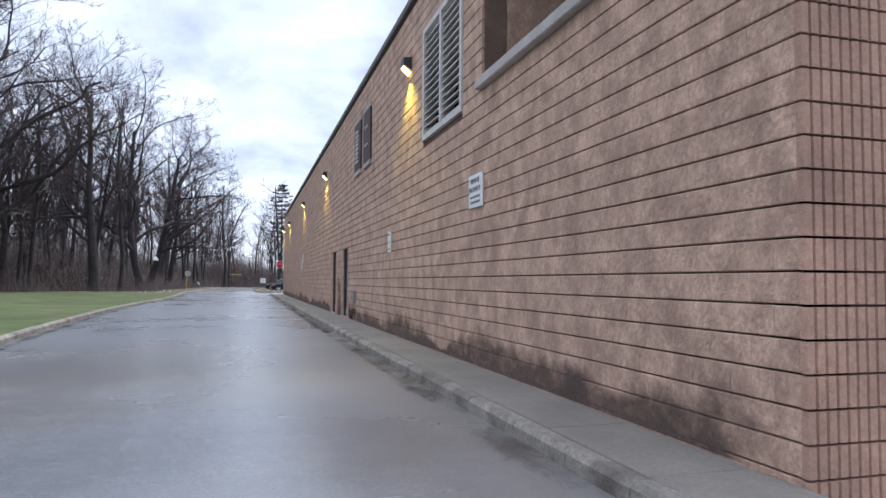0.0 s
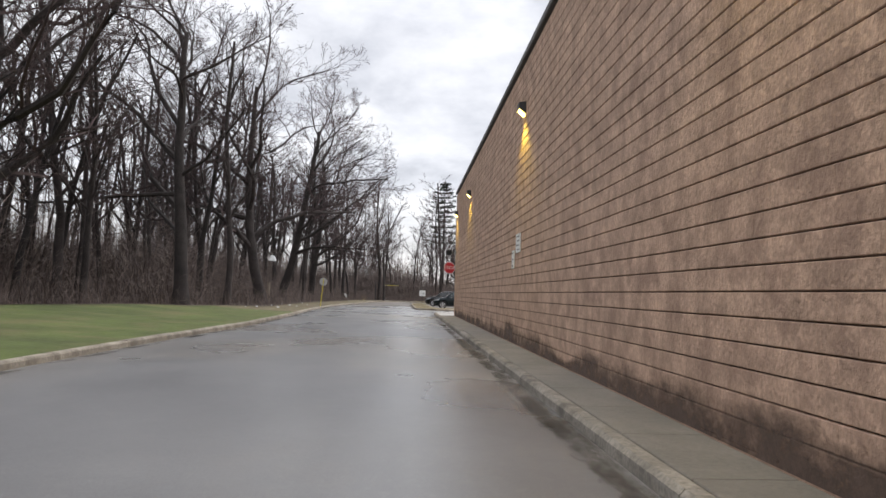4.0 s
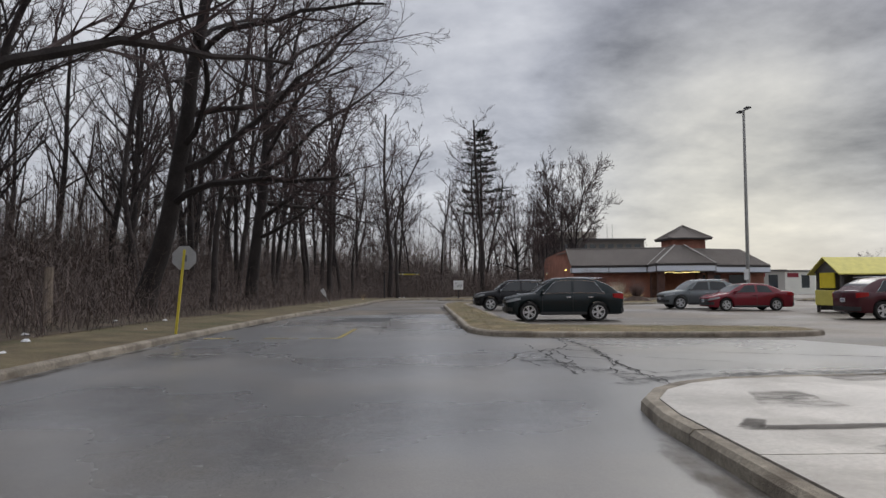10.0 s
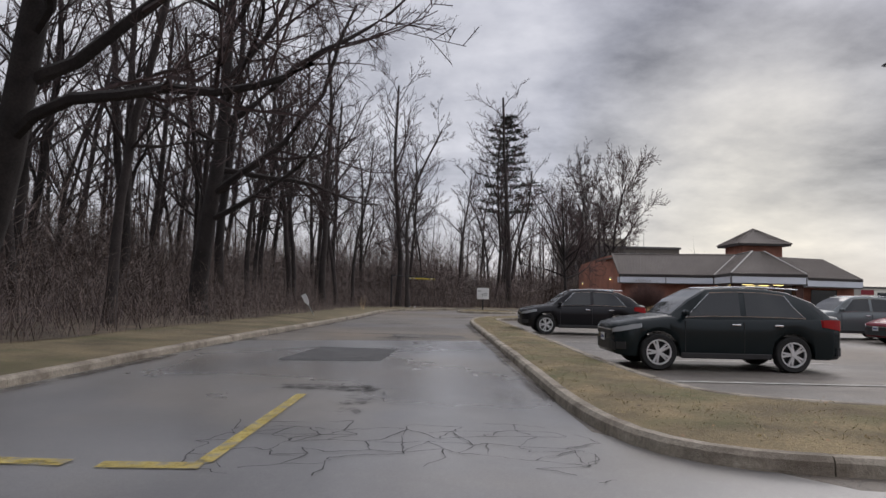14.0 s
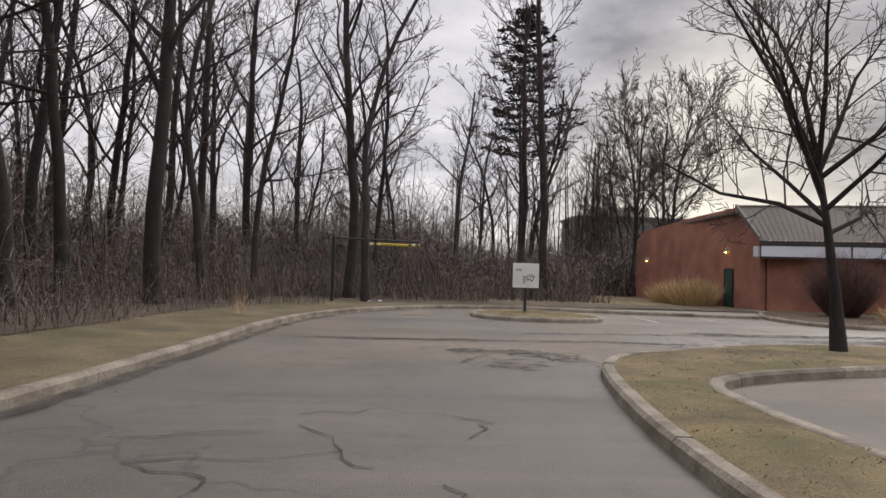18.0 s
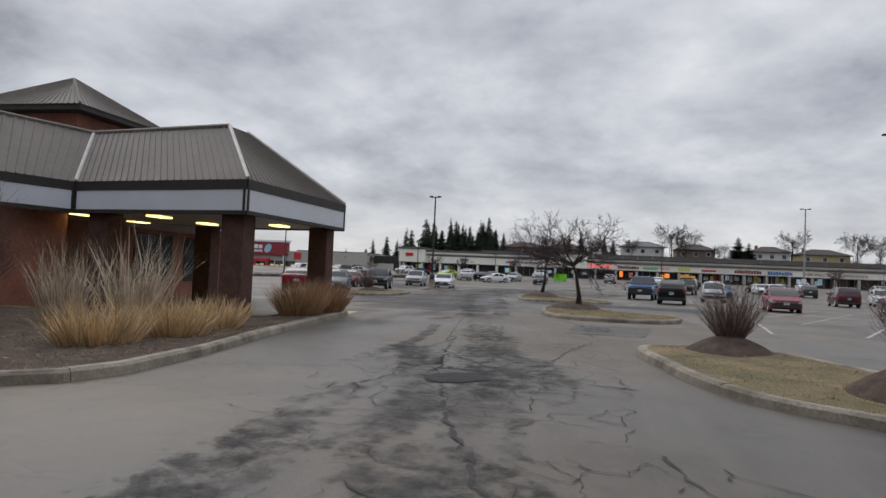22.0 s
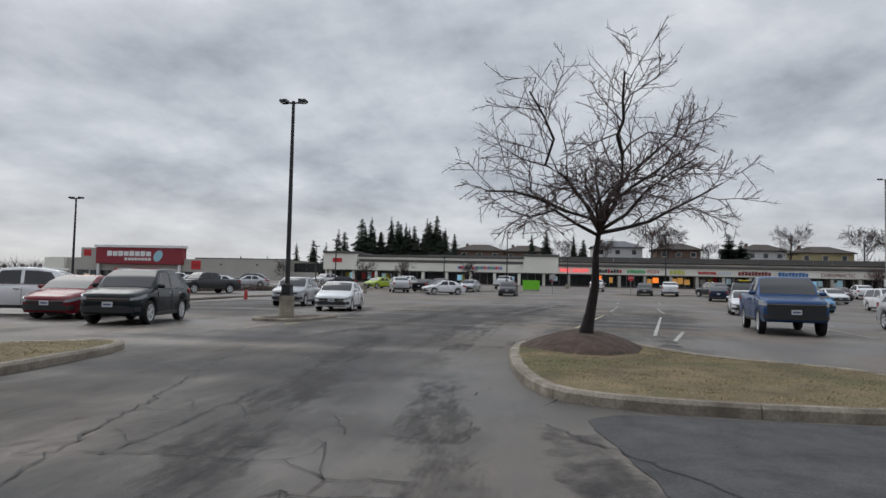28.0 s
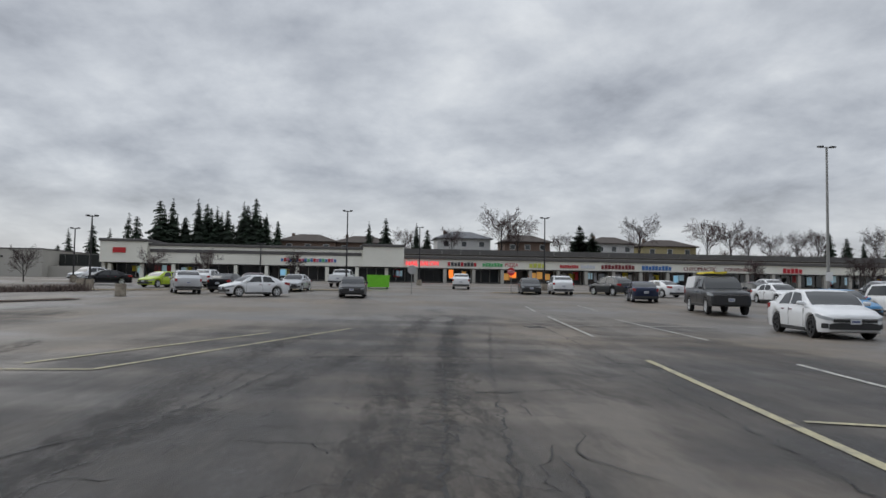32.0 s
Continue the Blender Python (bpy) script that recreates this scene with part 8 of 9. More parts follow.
def height_gate():
    th = thing("height_bar_gate", pose(-4.75, 85.6, .1), "dark post carrying a long arm with a hanging yellow clearance bar", "height barrier")
    part("post", Geo().box(-.06, -.06, 0, .06, .06, 2.72), BLACK_METAL, th)
    part("arm", Geo().tube((0, 0, 2.66), (3.5, .1, 2.60), .035, .035, 8), BLACK_METAL, th)
    bar = part("clearance_bar", Geo().tube((1.45, .08, 2.46), (3.55, .12, 2.44), .055, .055, 10), YELLOW_POST, th, "yellow bar with black and white bands")
    for a in (1.5, 1.66, 1.82, 3.1, 3.26, 3.42):
        part("band", Geo().tube((a, .081 + .00, 2.4595), (a + .08, .083, 2.459), .058, .058, 10), WHITE_SIGN if a in (1.5, 1.82, 3.26) else BLACK_METAL, bar)
    for a in (1.6, 3.4):
        part("chain", Geo().tube((a, .1, 2.5), (a, .1, 2.62), .01, .01, 5), BLACK_METAL, th)


height_gate()


def lean_post():
    th = thing("leaning_marker", pose(-6.95, 63.2, .12, 0, -28, 0), "white paddle-shaped marker leaning on a thin post", "marker post")
    part("post", Geo().box(-.025, -.02, 0, .025, .02, 1.0), GALV, th)
    part("paddle", Geo().loft([[(-.03, -.03, .62), (.03, -.03, .62), (.03, -.021, .62), (-.03, -.021, .62)], [(-.11, -.03, .82), (.11, -.03, .82), (.11, -.021, .82), (-.11, -.021, .82)], [(-.13, -.03, 1.2), (.13, -.03, 1.2), (.13, -.021, 1.2), (-.13, -.021, 1.2)]]), WHITE_SIGN, th, "white plastic paddle")


lean_post()
solid("tree_stump", Geo().tube((-11.8, 37.5, .1), (-11.75, 37.5, 2.0), .16, .12, 10), mat("pale_dead_wood", (.27, .22, .17), .9, var=.3, bump=.6), "pale broken dead trunk standing by the kerb", "stump")


def log_pile():
    r = random.Random(8)
    for i in range(26):
        y = r.uniform(-22, 6)
        x = left_x(y) - 11.2 - r.uniform(0, 1.4)
        a = radians(90 + r.uniform(-25, 25))
        ln = r.uniform(1.5, 4.5)
        z = .62 + r.uniform(0, .55)
        d = Vector((math.cos(a) * ln / 2, math.sin(a) * ln / 2, r.uniform(-.12, .12)))
        ra = r.uniform(.05, .16)
        g = Geo().tube(Vector((x, y, z)) - d, Vector((x, y, z)) + d, ra, ra * .7, 8)
        solid("log", g, BARK, "grey fallen log in a rough pile at the lawn's edge", "log", "fallen logs")


log_pile()


def litter():
    r = random.Random(4)
    spots = [(-10.0, 21.8), (-9.6, 23.0), (-8.9, 26.2), (-9.5, 27.5), (-8.0, 29.2), (-9.8, 33.0), (-8.2, 36.0), (-9.2, 40.0), (-8.9, 31.5), (-8.4, 24.0), (-10.4, 39.0), (-3.2, 85.4), (-2.8, 86.2), (-3.6, 86.8), (6.2, 72.9), (4.9, 71.0), (5.6, 71.5)]
    for x, y in spots:
        g = Geo()
        k = 7
        s = r.uniform(.05, .11)
        onroad = x > -5 and y < 84
        z = .004 if onroad else .14 + .35 * min(max(left_x(min(y, 83)) - x, 0) / 9, 1)
        g.loft([[(x + s * math.cos(t) * r.uniform(.7, 1.2), y + s * math.sin(t) * r.uniform(.7, 1.2), z) for t in (2 * math.pi * j / k for j in range(k))],
                [(x + s * .6 * math.cos(t) * r.uniform(.6, 1.2), y + s * .6 * math.sin(t) * r.uniform(.6, 1.2), z + s * (r.uniform(.3, .6) if not onroad else .08)) for t in (2 * math.pi * j / k for j in range(k))]])
        solid("litter_scrap", g, LITTER, "crumpled scrap of white litter on the ground", "litter", "litter scraps")
    g = Geo()
    g.loft([[(-9.15, 24.0, 3.35), (-8.65, 24.1, 3.3), (-8.7, 24.3, 3.45)], [(-9.0, 24.05, 3.7), (-8.85, 24.1, 3.68), (-8.85, 24.2, 3.7)]])
    solid("snagged_bag", g, LITTER, "white plastic bag snagged in bare branches", "litter", "litter scraps")


litter()


def drain(x, y, w, d):
    th = thing("storm_drain", pose(x, y, .0), "dark iron storm drain grate set in the asphalt", "drain", "storm drains")
    part("frame", Geo().box(0, 0, -.05, w, .05, .012).box(0, d - .05, -.05, w, d, .012).box(0, .05, -.05, .05, d - .05, .012).box(w - .05, .05, -.05, w, d - .05, .012), BLACK_METAL, th)
    n = 9
    for i in range(n):
        a = .05 + (w - .1) * (i + .5) / n
        part("bar", Geo().box(a - .016, .05, -.04, a + .016, d - .05, .008), IRON, th)
    for i in (1, 2):
        part("bar", Geo().box(.05, d * i / 3 - .015, -.045, w - .05, d * i / 3 + .015, .004), IRON, th)
    # flat sheet, with the darkness of the shaft put into its colour
    part("pit", Geo().box(.03, .03, .001, w - .03, d - .03, .003), VOID, th)


drain(-.08, 18.95, .72, .62)
drain(85.3, 73.2, .7, .6)
drain(25.98, 72.42, .74, .74)
drain(26.76, 72.34, .74, .74)


# ---- painted lines, cracks and patches on the asphalt ----
def strip(name, pts, w, material, label, cat, group, z=.004, jag=0.0, seed=0):
    r = random.Random(seed)
    if jag:
        fine = []
        for a, b in zip(pts, pts[1:]):
            n = max(2, int(math.hypot(b[0] - a[0], b[1] - a[1]) / .13))
            for i in range(n):
                t = i / n
                fine.append((a[0] + (b[0] - a[0]) * t + r.gauss(0, jag), a[1] + (b[1] - a[1]) * t + r.gauss(0, jag)))
        pts = fine + [pts[-1]]
    le, ri = offset(pts, w / 2, False), offset(pts, -w / 2, False)
    if jag:
        le = [(p[0] + (q[0] - p[0]) * k, p[1] + (q[1] - p[1]) * k) for p, q, k in ((p, q, r.uniform(-.6, .85)) for p, q in zip(le, ri))]
    g = Geo()
    for p, q in zip(le, ri):
        g.v += [(*p, terrain(*p) + z), (*q, terrain(*q) + z)]
    for i in range(len(pts) - 1):
        g.f.append((2 * i, 2 * i + 1, 2 * i + 3, 2 * i + 2))
    return solid(name, g, material, label, cat, group, "structure")


def soft_strip(name, pts, w, material, label, cat, group, z, seed=0, fade=2):
    """A stain along a line, three lengthwise bands with full strength in the middle only."""
    pts = chaikin(pts, 2, False)
    fine = [pts[0]]
    for a, b in zip(pts, pts[1:]):
        n = max(1, int(math.hypot(b[0] - a[0], b[1] - a[1]) / .6))
        fine += [(a[0] + (b[0] - a[0]) * i / n, a[1] + (b[1] - a[1]) * i / n) for i in range(1, n + 1)]
    g = Geo()
    core = []
    cols = [(-.5, 0), (-.18, .85), (.18, .85), (.5, 0)]
    rows = [offset(fine, w * c, False) for c, _ in cols]
    k = len(fine)
    for i in range(k):
        end = min(1, min(i, k - 1 - i) / fade)
        mod = .75 + .5 * noise.noise((fine[i][0] * .7 + seed, fine[i][1] * .7, seed))
        for r, (_, c) in zip(rows, cols):
            x, y = r[i]
            g.v.append((x, y, terrain(x, y) + z))
            core.append(c * end * mod)
    for i in range(k - 1):
        for j in range(3):
            a = i * 4 + j
            g.f.append((a, a + 1, a + 5, a + 4))
    ob = solid(name, g, material, label, cat, group, "structure", fix=False)
    ob.data.attributes.new("core", 'FLOAT', 'POINT').data.foreach_set("value", core)
    return ob


def line(a, b, material=YELLOW, w=.11):
    tone = YELLOW_PALE if material is YELLOW and a[0] > 3 else material
    strip("road_line", [a, b], w, tone, "worn yellow parking line on asphalt" if material is YELLOW else "worn cream parking line on asphalt" if material is CREAM_LINE else "worn white parking line on asphalt", "road marking", "painted lines", .015)


line((-.9, 17.3), (.2, 17.27), YELLOW, .16)
line((.6, 17.28), (1.92, 17.33), YELLOW, .2)
line((-6.2, 34.9), (-5.4, 34.85), YELLOW, .2)
line((-4.6, 34.8), (-3.67, 34.75), YELLOW, .2)
line((-3.4, 34.72), (-2.6, 34.75), YELLOW, .2)
line((-2.62, 34.86), (-2.58, 38.6), YELLOW, .14)
line((-1.75, 80.5), (-.75, 80.65), YELLOW, .42)
for x in (3.9, 6.8, 9.4):
    line((x + .1, 82.9), (x - .05, 79.6), WHITE_LINE)
for y in (41.0, 44.9, 47.7, 50.4, 53.2, 57.0, 59.7):
    line((3.2, y), (8.3, y), WHITE_LINE)
line((27.0, 80.7), (28.6, 80.9), YELLOW, .5)
# bays south of the aisle
for x in (29.5, 36.0, 41.5):
    line((x, 64.8), (x + 16, 57.5), WHITE_LINE)
for k in range(4):
    line((44.0 + k * 8.5, 66.0 - .3 * k), (49.5 + k * 8.5, 65.4 - .3 * k), WHITE_LINE)
line((75.2, 73.85), (63.2, 75.85), CREAM_LINE, .13)
line((69.3, 74.6), (68.0, 71.0), CREAM_LINE)
line((40.3, 65.8), (29.0, 67.55), WHITE_LINE)
line((74.6, 71.13), (60.5, 73.7), WHITE_LINE)
line((58.3, 85.5), (60.5, 85.45), CREAM_LINE)
line((60.68, 85.2), (61.6, 85.08), YELLOW, .14)
line((64.9, 84.78), (67.1, 84.1), CREAM_LINE)
line((59.6, 86.6), (61.2, 86.38), CREAM_LINE)
line((92.5, 71.2), (81.2, 72.9), WHITE_LINE)
line((91.0, 68.6), (80.2, 70.0), WHITE_LINE)
line((86.5, 72.0), (86.2, 61.0), WHITE_LINE)
line((101, 70.2), (96, 70.9), WHITE_LINE)
line((103, 66.5), (97, 67.3), WHITE_LINE)
line((73.7, 85.0), (73.7, 83.6), CREAM_LINE)
line((73.7, 83.6), (84.0, 79.8), CREAM_LINE)
line((74.5, 85.0), (82.0, 82.0), CREAM_LINE)
line((58.5, 73.5), (63.0, 72.4), WHITE_LINE)
line((62.5, 66.8), (70.0, 66.0), WHITE_LINE)
line((47.8, 70.8), (54.0, 69.6), WHITE_LINE)

CR = [
    [(2.95, 35.46), (3.24, 33.17), (3.36, 31.16), (3.16, 29.24), (3.12, 27.96), (3.19, 26.57), (3.14, 25.73), (3.09, 25.00)],
    [(1.48, 29.46), (2.43, 31.63), (2.43, 29.86), (2.24, 27.38)],
    [(2.43, 31.63), (2.94, 31.04), (3.40, 31.16)],
    [(2.43, 29.86), (3.16, 29.24), (2.73, 27.35)],
    [(1.00, 29.72), (1.50, 29.35), (1.71, 28.29)],
    [(3.12, 27.96), (3.34, 27.32), (4.28, 27.73)],
    [(3.24, 36.42), (3.33, 31.87), (3.09, 28.33), (3.11, 26.64), (3.16, 25.65)],
    [(2.05, 32.69), (2.16, 29.09), (2.20, 27.83), (2.94, 27.79)],
    [(-4.03, 71.85), (-3.27, 71.49), (-2.28, 71.71), (-1.35, 72.03), (0.10, 71.90), (1.57, 71.86), (3.14, 72.41), (4.21, 71.90)],
    [(-0.31, 69.70), (0.03, 69.83), (0.27, 69.96), (0.71, 70.36), (0.81, 69.64), (0.99, 69.06), (0.98, 68.43)],
    [(-0.71, 69.80), (-0.31, 69.70), (0.78, 69.86), (1.49, 69.76), (2.55, 69.90)],
    [(-0.57, 68.02), (-0.31, 68.85), (0.14, 69.61)],
    [(3.06, 34.9), (3.0, 32.3), (2.4, 31.2), (2.1, 29.8), (2.1, 27.2)], [(2.6, 31.6), (3.1, 30.9), (3.6, 29.9), (5.2, 28.8)], [(2.4, 31.2), (1.6, 30.6), (1.2, 29.0)], [(5.5, 30.6), (8.5, 29.4), (12, 29.8)],
    [(-3.6, 52.2), (-.6, 52.4)], [(-1.9, 48.8), (-2.0, 50.6), (-2.4, 52.2)], [(-3.5, 60), (-.5, 59.6)],
    [(-3.4, 71.8), (1.5, 71.9), (6.0, 70.9), (9.5, 70.6)], [(2.6, 68.5), (3.4, 70.4), (4.6, 72.0)],
    [(6.6, 71.9), (8.8, 72.6), (10.6, 73.5), (13, 74.3), (16.5, 75.2), (22, 76.0)], [(5.0, 71.2), (7.6, 71.2), (9.8, 71.9), (12.5, 72.4)], [(7.5, 70.2), (8.4, 71.4), (9.4, 73.0), (11, 74.6)],
    [(14.6, 75.8), (18.0, 75.4), (21.4, 74.9), (26, 75.4)], [(15.5, 74.2), (17.4, 73.7), (20.2, 73.4), (22.6, 72.9)], [(17, 76.3), (20.5, 75.9), (24, 76.4), (30, 77.2)], [(15.9, 72.4), (16.2, 73.6), (17.2, 74.6), (19, 75.6)],
    [(24, 72.9), (28, 73.2), (30.3, 74.0)], [(26, 76.4), (34, 77.2), (44, 78.4)], [(28, 78.6), (36, 78.2), (43, 79.4)], [(40.6, 79.8), (46, 81.2), (54, 83.4), (63, 84.0)], [(44.5, 80.4), (50, 80.6), (56, 81.4)],
    [(52, 75.6), (47.6, 77.0)], [(57.0, 78.4), (66, 78.4), (74, 77.2), (86, 75.0)], [(58, 82.4), (66, 81.6), (76, 81.0)], [(63.5, 84.5), (66.8, 82.7), (70.5, 81.2), (76, 80.4), (82, 79.0)], [(66, 78.9), (72, 78.2), (80, 77.4), (90, 75.8)],
    [(54.6, 78.0), (58.9, 77.15), (62.4, 76.5), (66, 75.9), (69.8, 75.3), (78, 74.2), (86.4, 73.1)], [(74.5, 78.5), (74.8, 75.6), (74.4, 73.2)], [(81, 79.6), (80.6, 76), (81.2, 73)], [(64, 78.0), (68, 77.7)], [(71, 79.6), (71.6, 76.2)],
    [(46.5, 77.0), (44.2, 75.6), (43.0, 73.2), (42.6, 69)],
]
for i, pts in enumerate(CR):
    strip("asphalt_crack", pts, .03 if i % 3 else .045, TAR, "dark ragged crack in the asphalt", "crack", "asphalt cracks", .0125, .03, i)


def blob(pts, material, label, name, z):
    fine = []
    for (x0, y0), (x1, y1) in zip(pts, pts[1:] + pts[:1]):
        n = max(2, int(math.hypot(x1 - x0, y1 - y0) / .25))
        fine += [(x0 + (x1 - x0) * i / n, y0 + (y1 - y0) * i / n) for i in range(n)]
    pts = chaikin(fine, 1)
    g = Geo().poly([(x + .06 * noise.noise((x * 3, y * 3, 0)), y + .06 * noise.noise((x * 3, y * 3, 5))) for x, y in pts], z)
    return solid(name, g, material, label, "asphalt patch", "asphalt patches", "structure")


blob([(-4.0, 43.0), (-1.9, 43.2), (-1.75, 46.3), (-3.7, 46.5)], PATCHM, "dark square asphalt patch in the drive", "asphalt_patch", .0075)
blob([(15.87, 74.3), (16.2, 74.45), (16.3, 74.8), (16.05, 75.12), (15.6, 75.2), (15.3, 75.0), (15.38, 74.75), (15.58, 74.48)], POTHOLE, "ragged black pothole in the asphalt", "asphalt_patch", .0135)
blob([(24.8, 71.6), (28.6, 71.1), (28.4, 73.4), (24.7, 73.6)], PATCHF, "newer dark asphalt square round a drain", "asphalt_patch", .007)
blob([(41.5, 66.0), (47.2, 65.5), (47.3, 76.2), (46.9, 76.6), (44.3, 76.2)], PATCHM, "newer dark asphalt beside the island", "asphalt_patch", .007)
blob([(-2.2, 50.5), (.2, 50.7), (.0, 52.2), (-2.3, 52.3)], PATCHF, "faint dark asphalt patch", "asphalt_patch", .007)

# ---- garden hut, bins, hydrant ----


def yellow_hut():
    th = thing("yellow_hut", pose(20.9, 49.6, 0), "dark timber shelter with a faded yellow pitched roof", "shelter")
    for x, y in ((-1.5, -1.0), (1.4, -1.0), (4.3, -1.0), (-1.5, 1.0), (4.3, 1.0)):
        part("post", Geo().box(x - .06, y - .06, 0, x + .06, y + .06, 1.95), MALL_TRIM, th)
    part("wall", Geo().box(-1.4, .9, .1, 4.3, 1.0, 1.95).box(1.5, -1.0, .1, 4.2, -.94, 1.95), MALL_TRIM, th, "dark board wall")
    part("gable", Geo().loft([[(-1.62, -1.2, 1.95), (-1.62, 1.2, 1.95), (-1.62, 0, 2.6)], [(-1.56, -1.2, 1.95), (-1.56, 1.2, 1.95), (-1.56, 0, 2.6)]]), MALL_TRIM, th, "dark gable board")
    part("side_panel", Geo().box(-1.64, -.62, 1.2, -1.58, .62, 1.95, .01), HUT_YELLOW, th, "bright yellow panel")
    part("counter", Geo().box(-1.7, -1.05, .35, -1.2, .95, 1.1, .02), HUT_PALE, th, "pale yellow counter")
    for sd in (-1, 1):
        part("roof", Geo().loft([[(-1.85, sd * 1.35, 1.9), (-1.85, 0, 2.72), (-1.85, 0, 2.66), (-1.85, sd * 1.35, 1.84)], [(4.8, sd * 1.35, 1.9), (4.8, 0, 2.72), (4.8, 0, 2.66), (4.8, sd * 1.35, 1.84)]]), HUT_PALE, th, "faded yellow roof slope")


yellow_hut()


def green_bin():
    x, y = 133.5, 78.2
    th = thing("skip_bin", pose(x, y, terrain(x, y)), "lime green steel skip standing before the shops", "skip")
    part("tub", Geo().loft([[(-.75, -1.1, .12), (.75, -1.1, .12), (.75, 1.1, .12), (-.75, 1.1, .12)], [(-.8, -1.15, 1.3), (.8, -1.15, 1.3), (.8, 1.15, 1.3), (-.8, 1.15, 1.3)]]), BIN_GREEN, th)
    for yy in (-.9, -.3, .3, .9):
        part("rib", Geo().box(-.86, yy - .05, .16, -.7, yy + .05, 1.28), BIN_GREEN, th)
    part("rim", Geo().box(-.85, -1.2, 1.3, .85, 1.2, 1.38, .02), BIN_GREEN, th)
    part("skid", Geo().box(-.7, -1.0, 0, .7, -.85, .12).box(-.7, .85, 0, .7, 1.0, .12), BLACK_METAL, th)


green_bin()


def hydrant(x, y):
    z = terrain(x, y)
    th = thing("fire_hydrant", pose(x, y, z), "red fire hydrant at the edge of the lot", "hydrant")
    part("barrel", Geo().tube((0, 0, 0), (0, 0, .6), .13, .12, 10).tube((0, 0, .6), (0, 0, .75), .15, .05, 10), HYDRANT, th)
    part("outlet", Geo().tube((-.2, 0, .45), (.2, 0, .45), .06, .06, 8), HYDRANT, th)


hydrant(87.6, 98.6)


def lot_sign(x, y, face, label):
    z = terrain(x, y)
    th = thing("stop_sign", pose(x, y, z, 0, 0, -90), label, "stop sign", "stop signs")
    part("post", Geo().box(-.03, -.02, 0, .03, .02, 2.3), GALV, th)
    part("plate", octagon(.38, -.035, -.022), face, th)
    if face is SIGN_RED:
        text_mesh("lettering", "STOP", .3, WHITE_SIGN, th, pose(0, -.038, 0, 90, 0, 0), .002)


lot_sign(123.4, 66.3, SIGN_RED, "red octagonal stop sign on a galvanised post")
bpy.context.view_layer.update()
for nm in ("stop_sign.002",):
    ob = bpy.data.objects.get(nm)
    for ch in (ob.children if ob else ()):
        if not ch.name.startswith("post"):
            ch.location.z += 2.0
lot_sign(119.8, 75.6, GREY_SIGN, "grey back of an octagonal sign on a post")
ob = bpy.data.objects.get("stop_sign.003")
for ch in (ob.children if ob else ()):
    if not ch.name.startswith("post"):
        ch.location.z += 2.0
for x, y in ((122.4, 103.2), (108.0, 95.0)):
    solid("concrete_bollard", Geo().tube((x, y, terrain(x, y)), (x, y, terrain(x, y) + .8), .35, .33, 14), CONC, "squat round concrete bollard", "bollard", "bollards")
strip("kerb_far_bed", [(112, 108), (118, 100), (124, 88), (126, 79)], 1.8, GRASS_D, "long low bed of dry grass before the shops", "grass bed", "beds", .05)
strip("kerb_far_bed", [(124, 68), (127, 56), (130, 40), (133, 20)], 1.6, GRASS_D, "long low bed of dry grass before the shops", "grass bed", "beds", .05)


def low_hedge():
    g = Geo()
    r = random.Random(52)
    line_ = [(84, 121), (92, 115.6), (101, 111.0), (107, 107.8), (112, 103.6), (116, 100.2)]
    for i in range(5200):
        t = r.random() * (len(line_) - 1)
        k = int(t)
        a, b = Vector(line_[k]), Vector(line_[k + 1])
        p = a.lerp(b, t - k) + Vector((r.gauss(0, .35), r.gauss(0, .35)))
        z = terrain(p.x, p.y)
        h = r.uniform(.35, .85) * (.8 + .4 * noise.noise((p.x * .5, p.y * .5, 3)))
        an = r.uniform(0, 6.28)
        u = Vector((math.cos(an), math.sin(an), 0)) * .035
        q = Vector((p.x, p.y, z))
        e = q + Vector((r.gauss(0, .25), r.gauss(0, .25), h))
        n = len(g.v)
        g.v += [tuple(q - u), tuple(q + u), tuple(e)]
        g.f.append((n, n + 1, n + 2))
    solid("low_hedge", g, BRUSH, "low dark leafless hedge beside the side lane", "hedge", kind="stuff", fix=False)


low_hedge()
strip("kerb_far_bed", [(72, 99.6), (82, 100.6), (91, 101.8), (96, 100.2), (103, 95.6)], 1.3, MULCH, "low dark verge between the lot and the side lane", "verge", "beds", .06)

# ---- far buildings beyond the bank ----
def apartment():
    th = thing("apartment_building", pose(39, 168, 0), "grey-brown flat-roofed apartment block beyond the bank", "building")
    part("wall", Geo().box(-14, 0, -1, 9, 12, 11.4), mat("far_brown_brick", (.13, .115, .10), .9, var=.12, fine=5), th)
    part("roof", Geo().box(-14.3, -.3, 11.4, 9.3, 12.3, 11.8), MALL_TRIM, th)
    part("penthouse", Geo().box(-10, 3, 11.8, -1, 9, 13.6), mat("far_beige", (.34, .31, .26), .9, var=.1), th)
    for k in range(2):
        for i in range(11):
            part("window", Geo().box(-13.2 + i * 2, -.06, 6.2 + k * 2.8, -11.9 + i * 2, -.004, 7.7 + k * 2.8), STORE_GLASS, th)
    for x in (2.0, 3.2):
        part("mast", Geo().tube((x, 5, 11.8), (x, 5, 15.5), .06, .03, 6), GALV, th)


apartment()


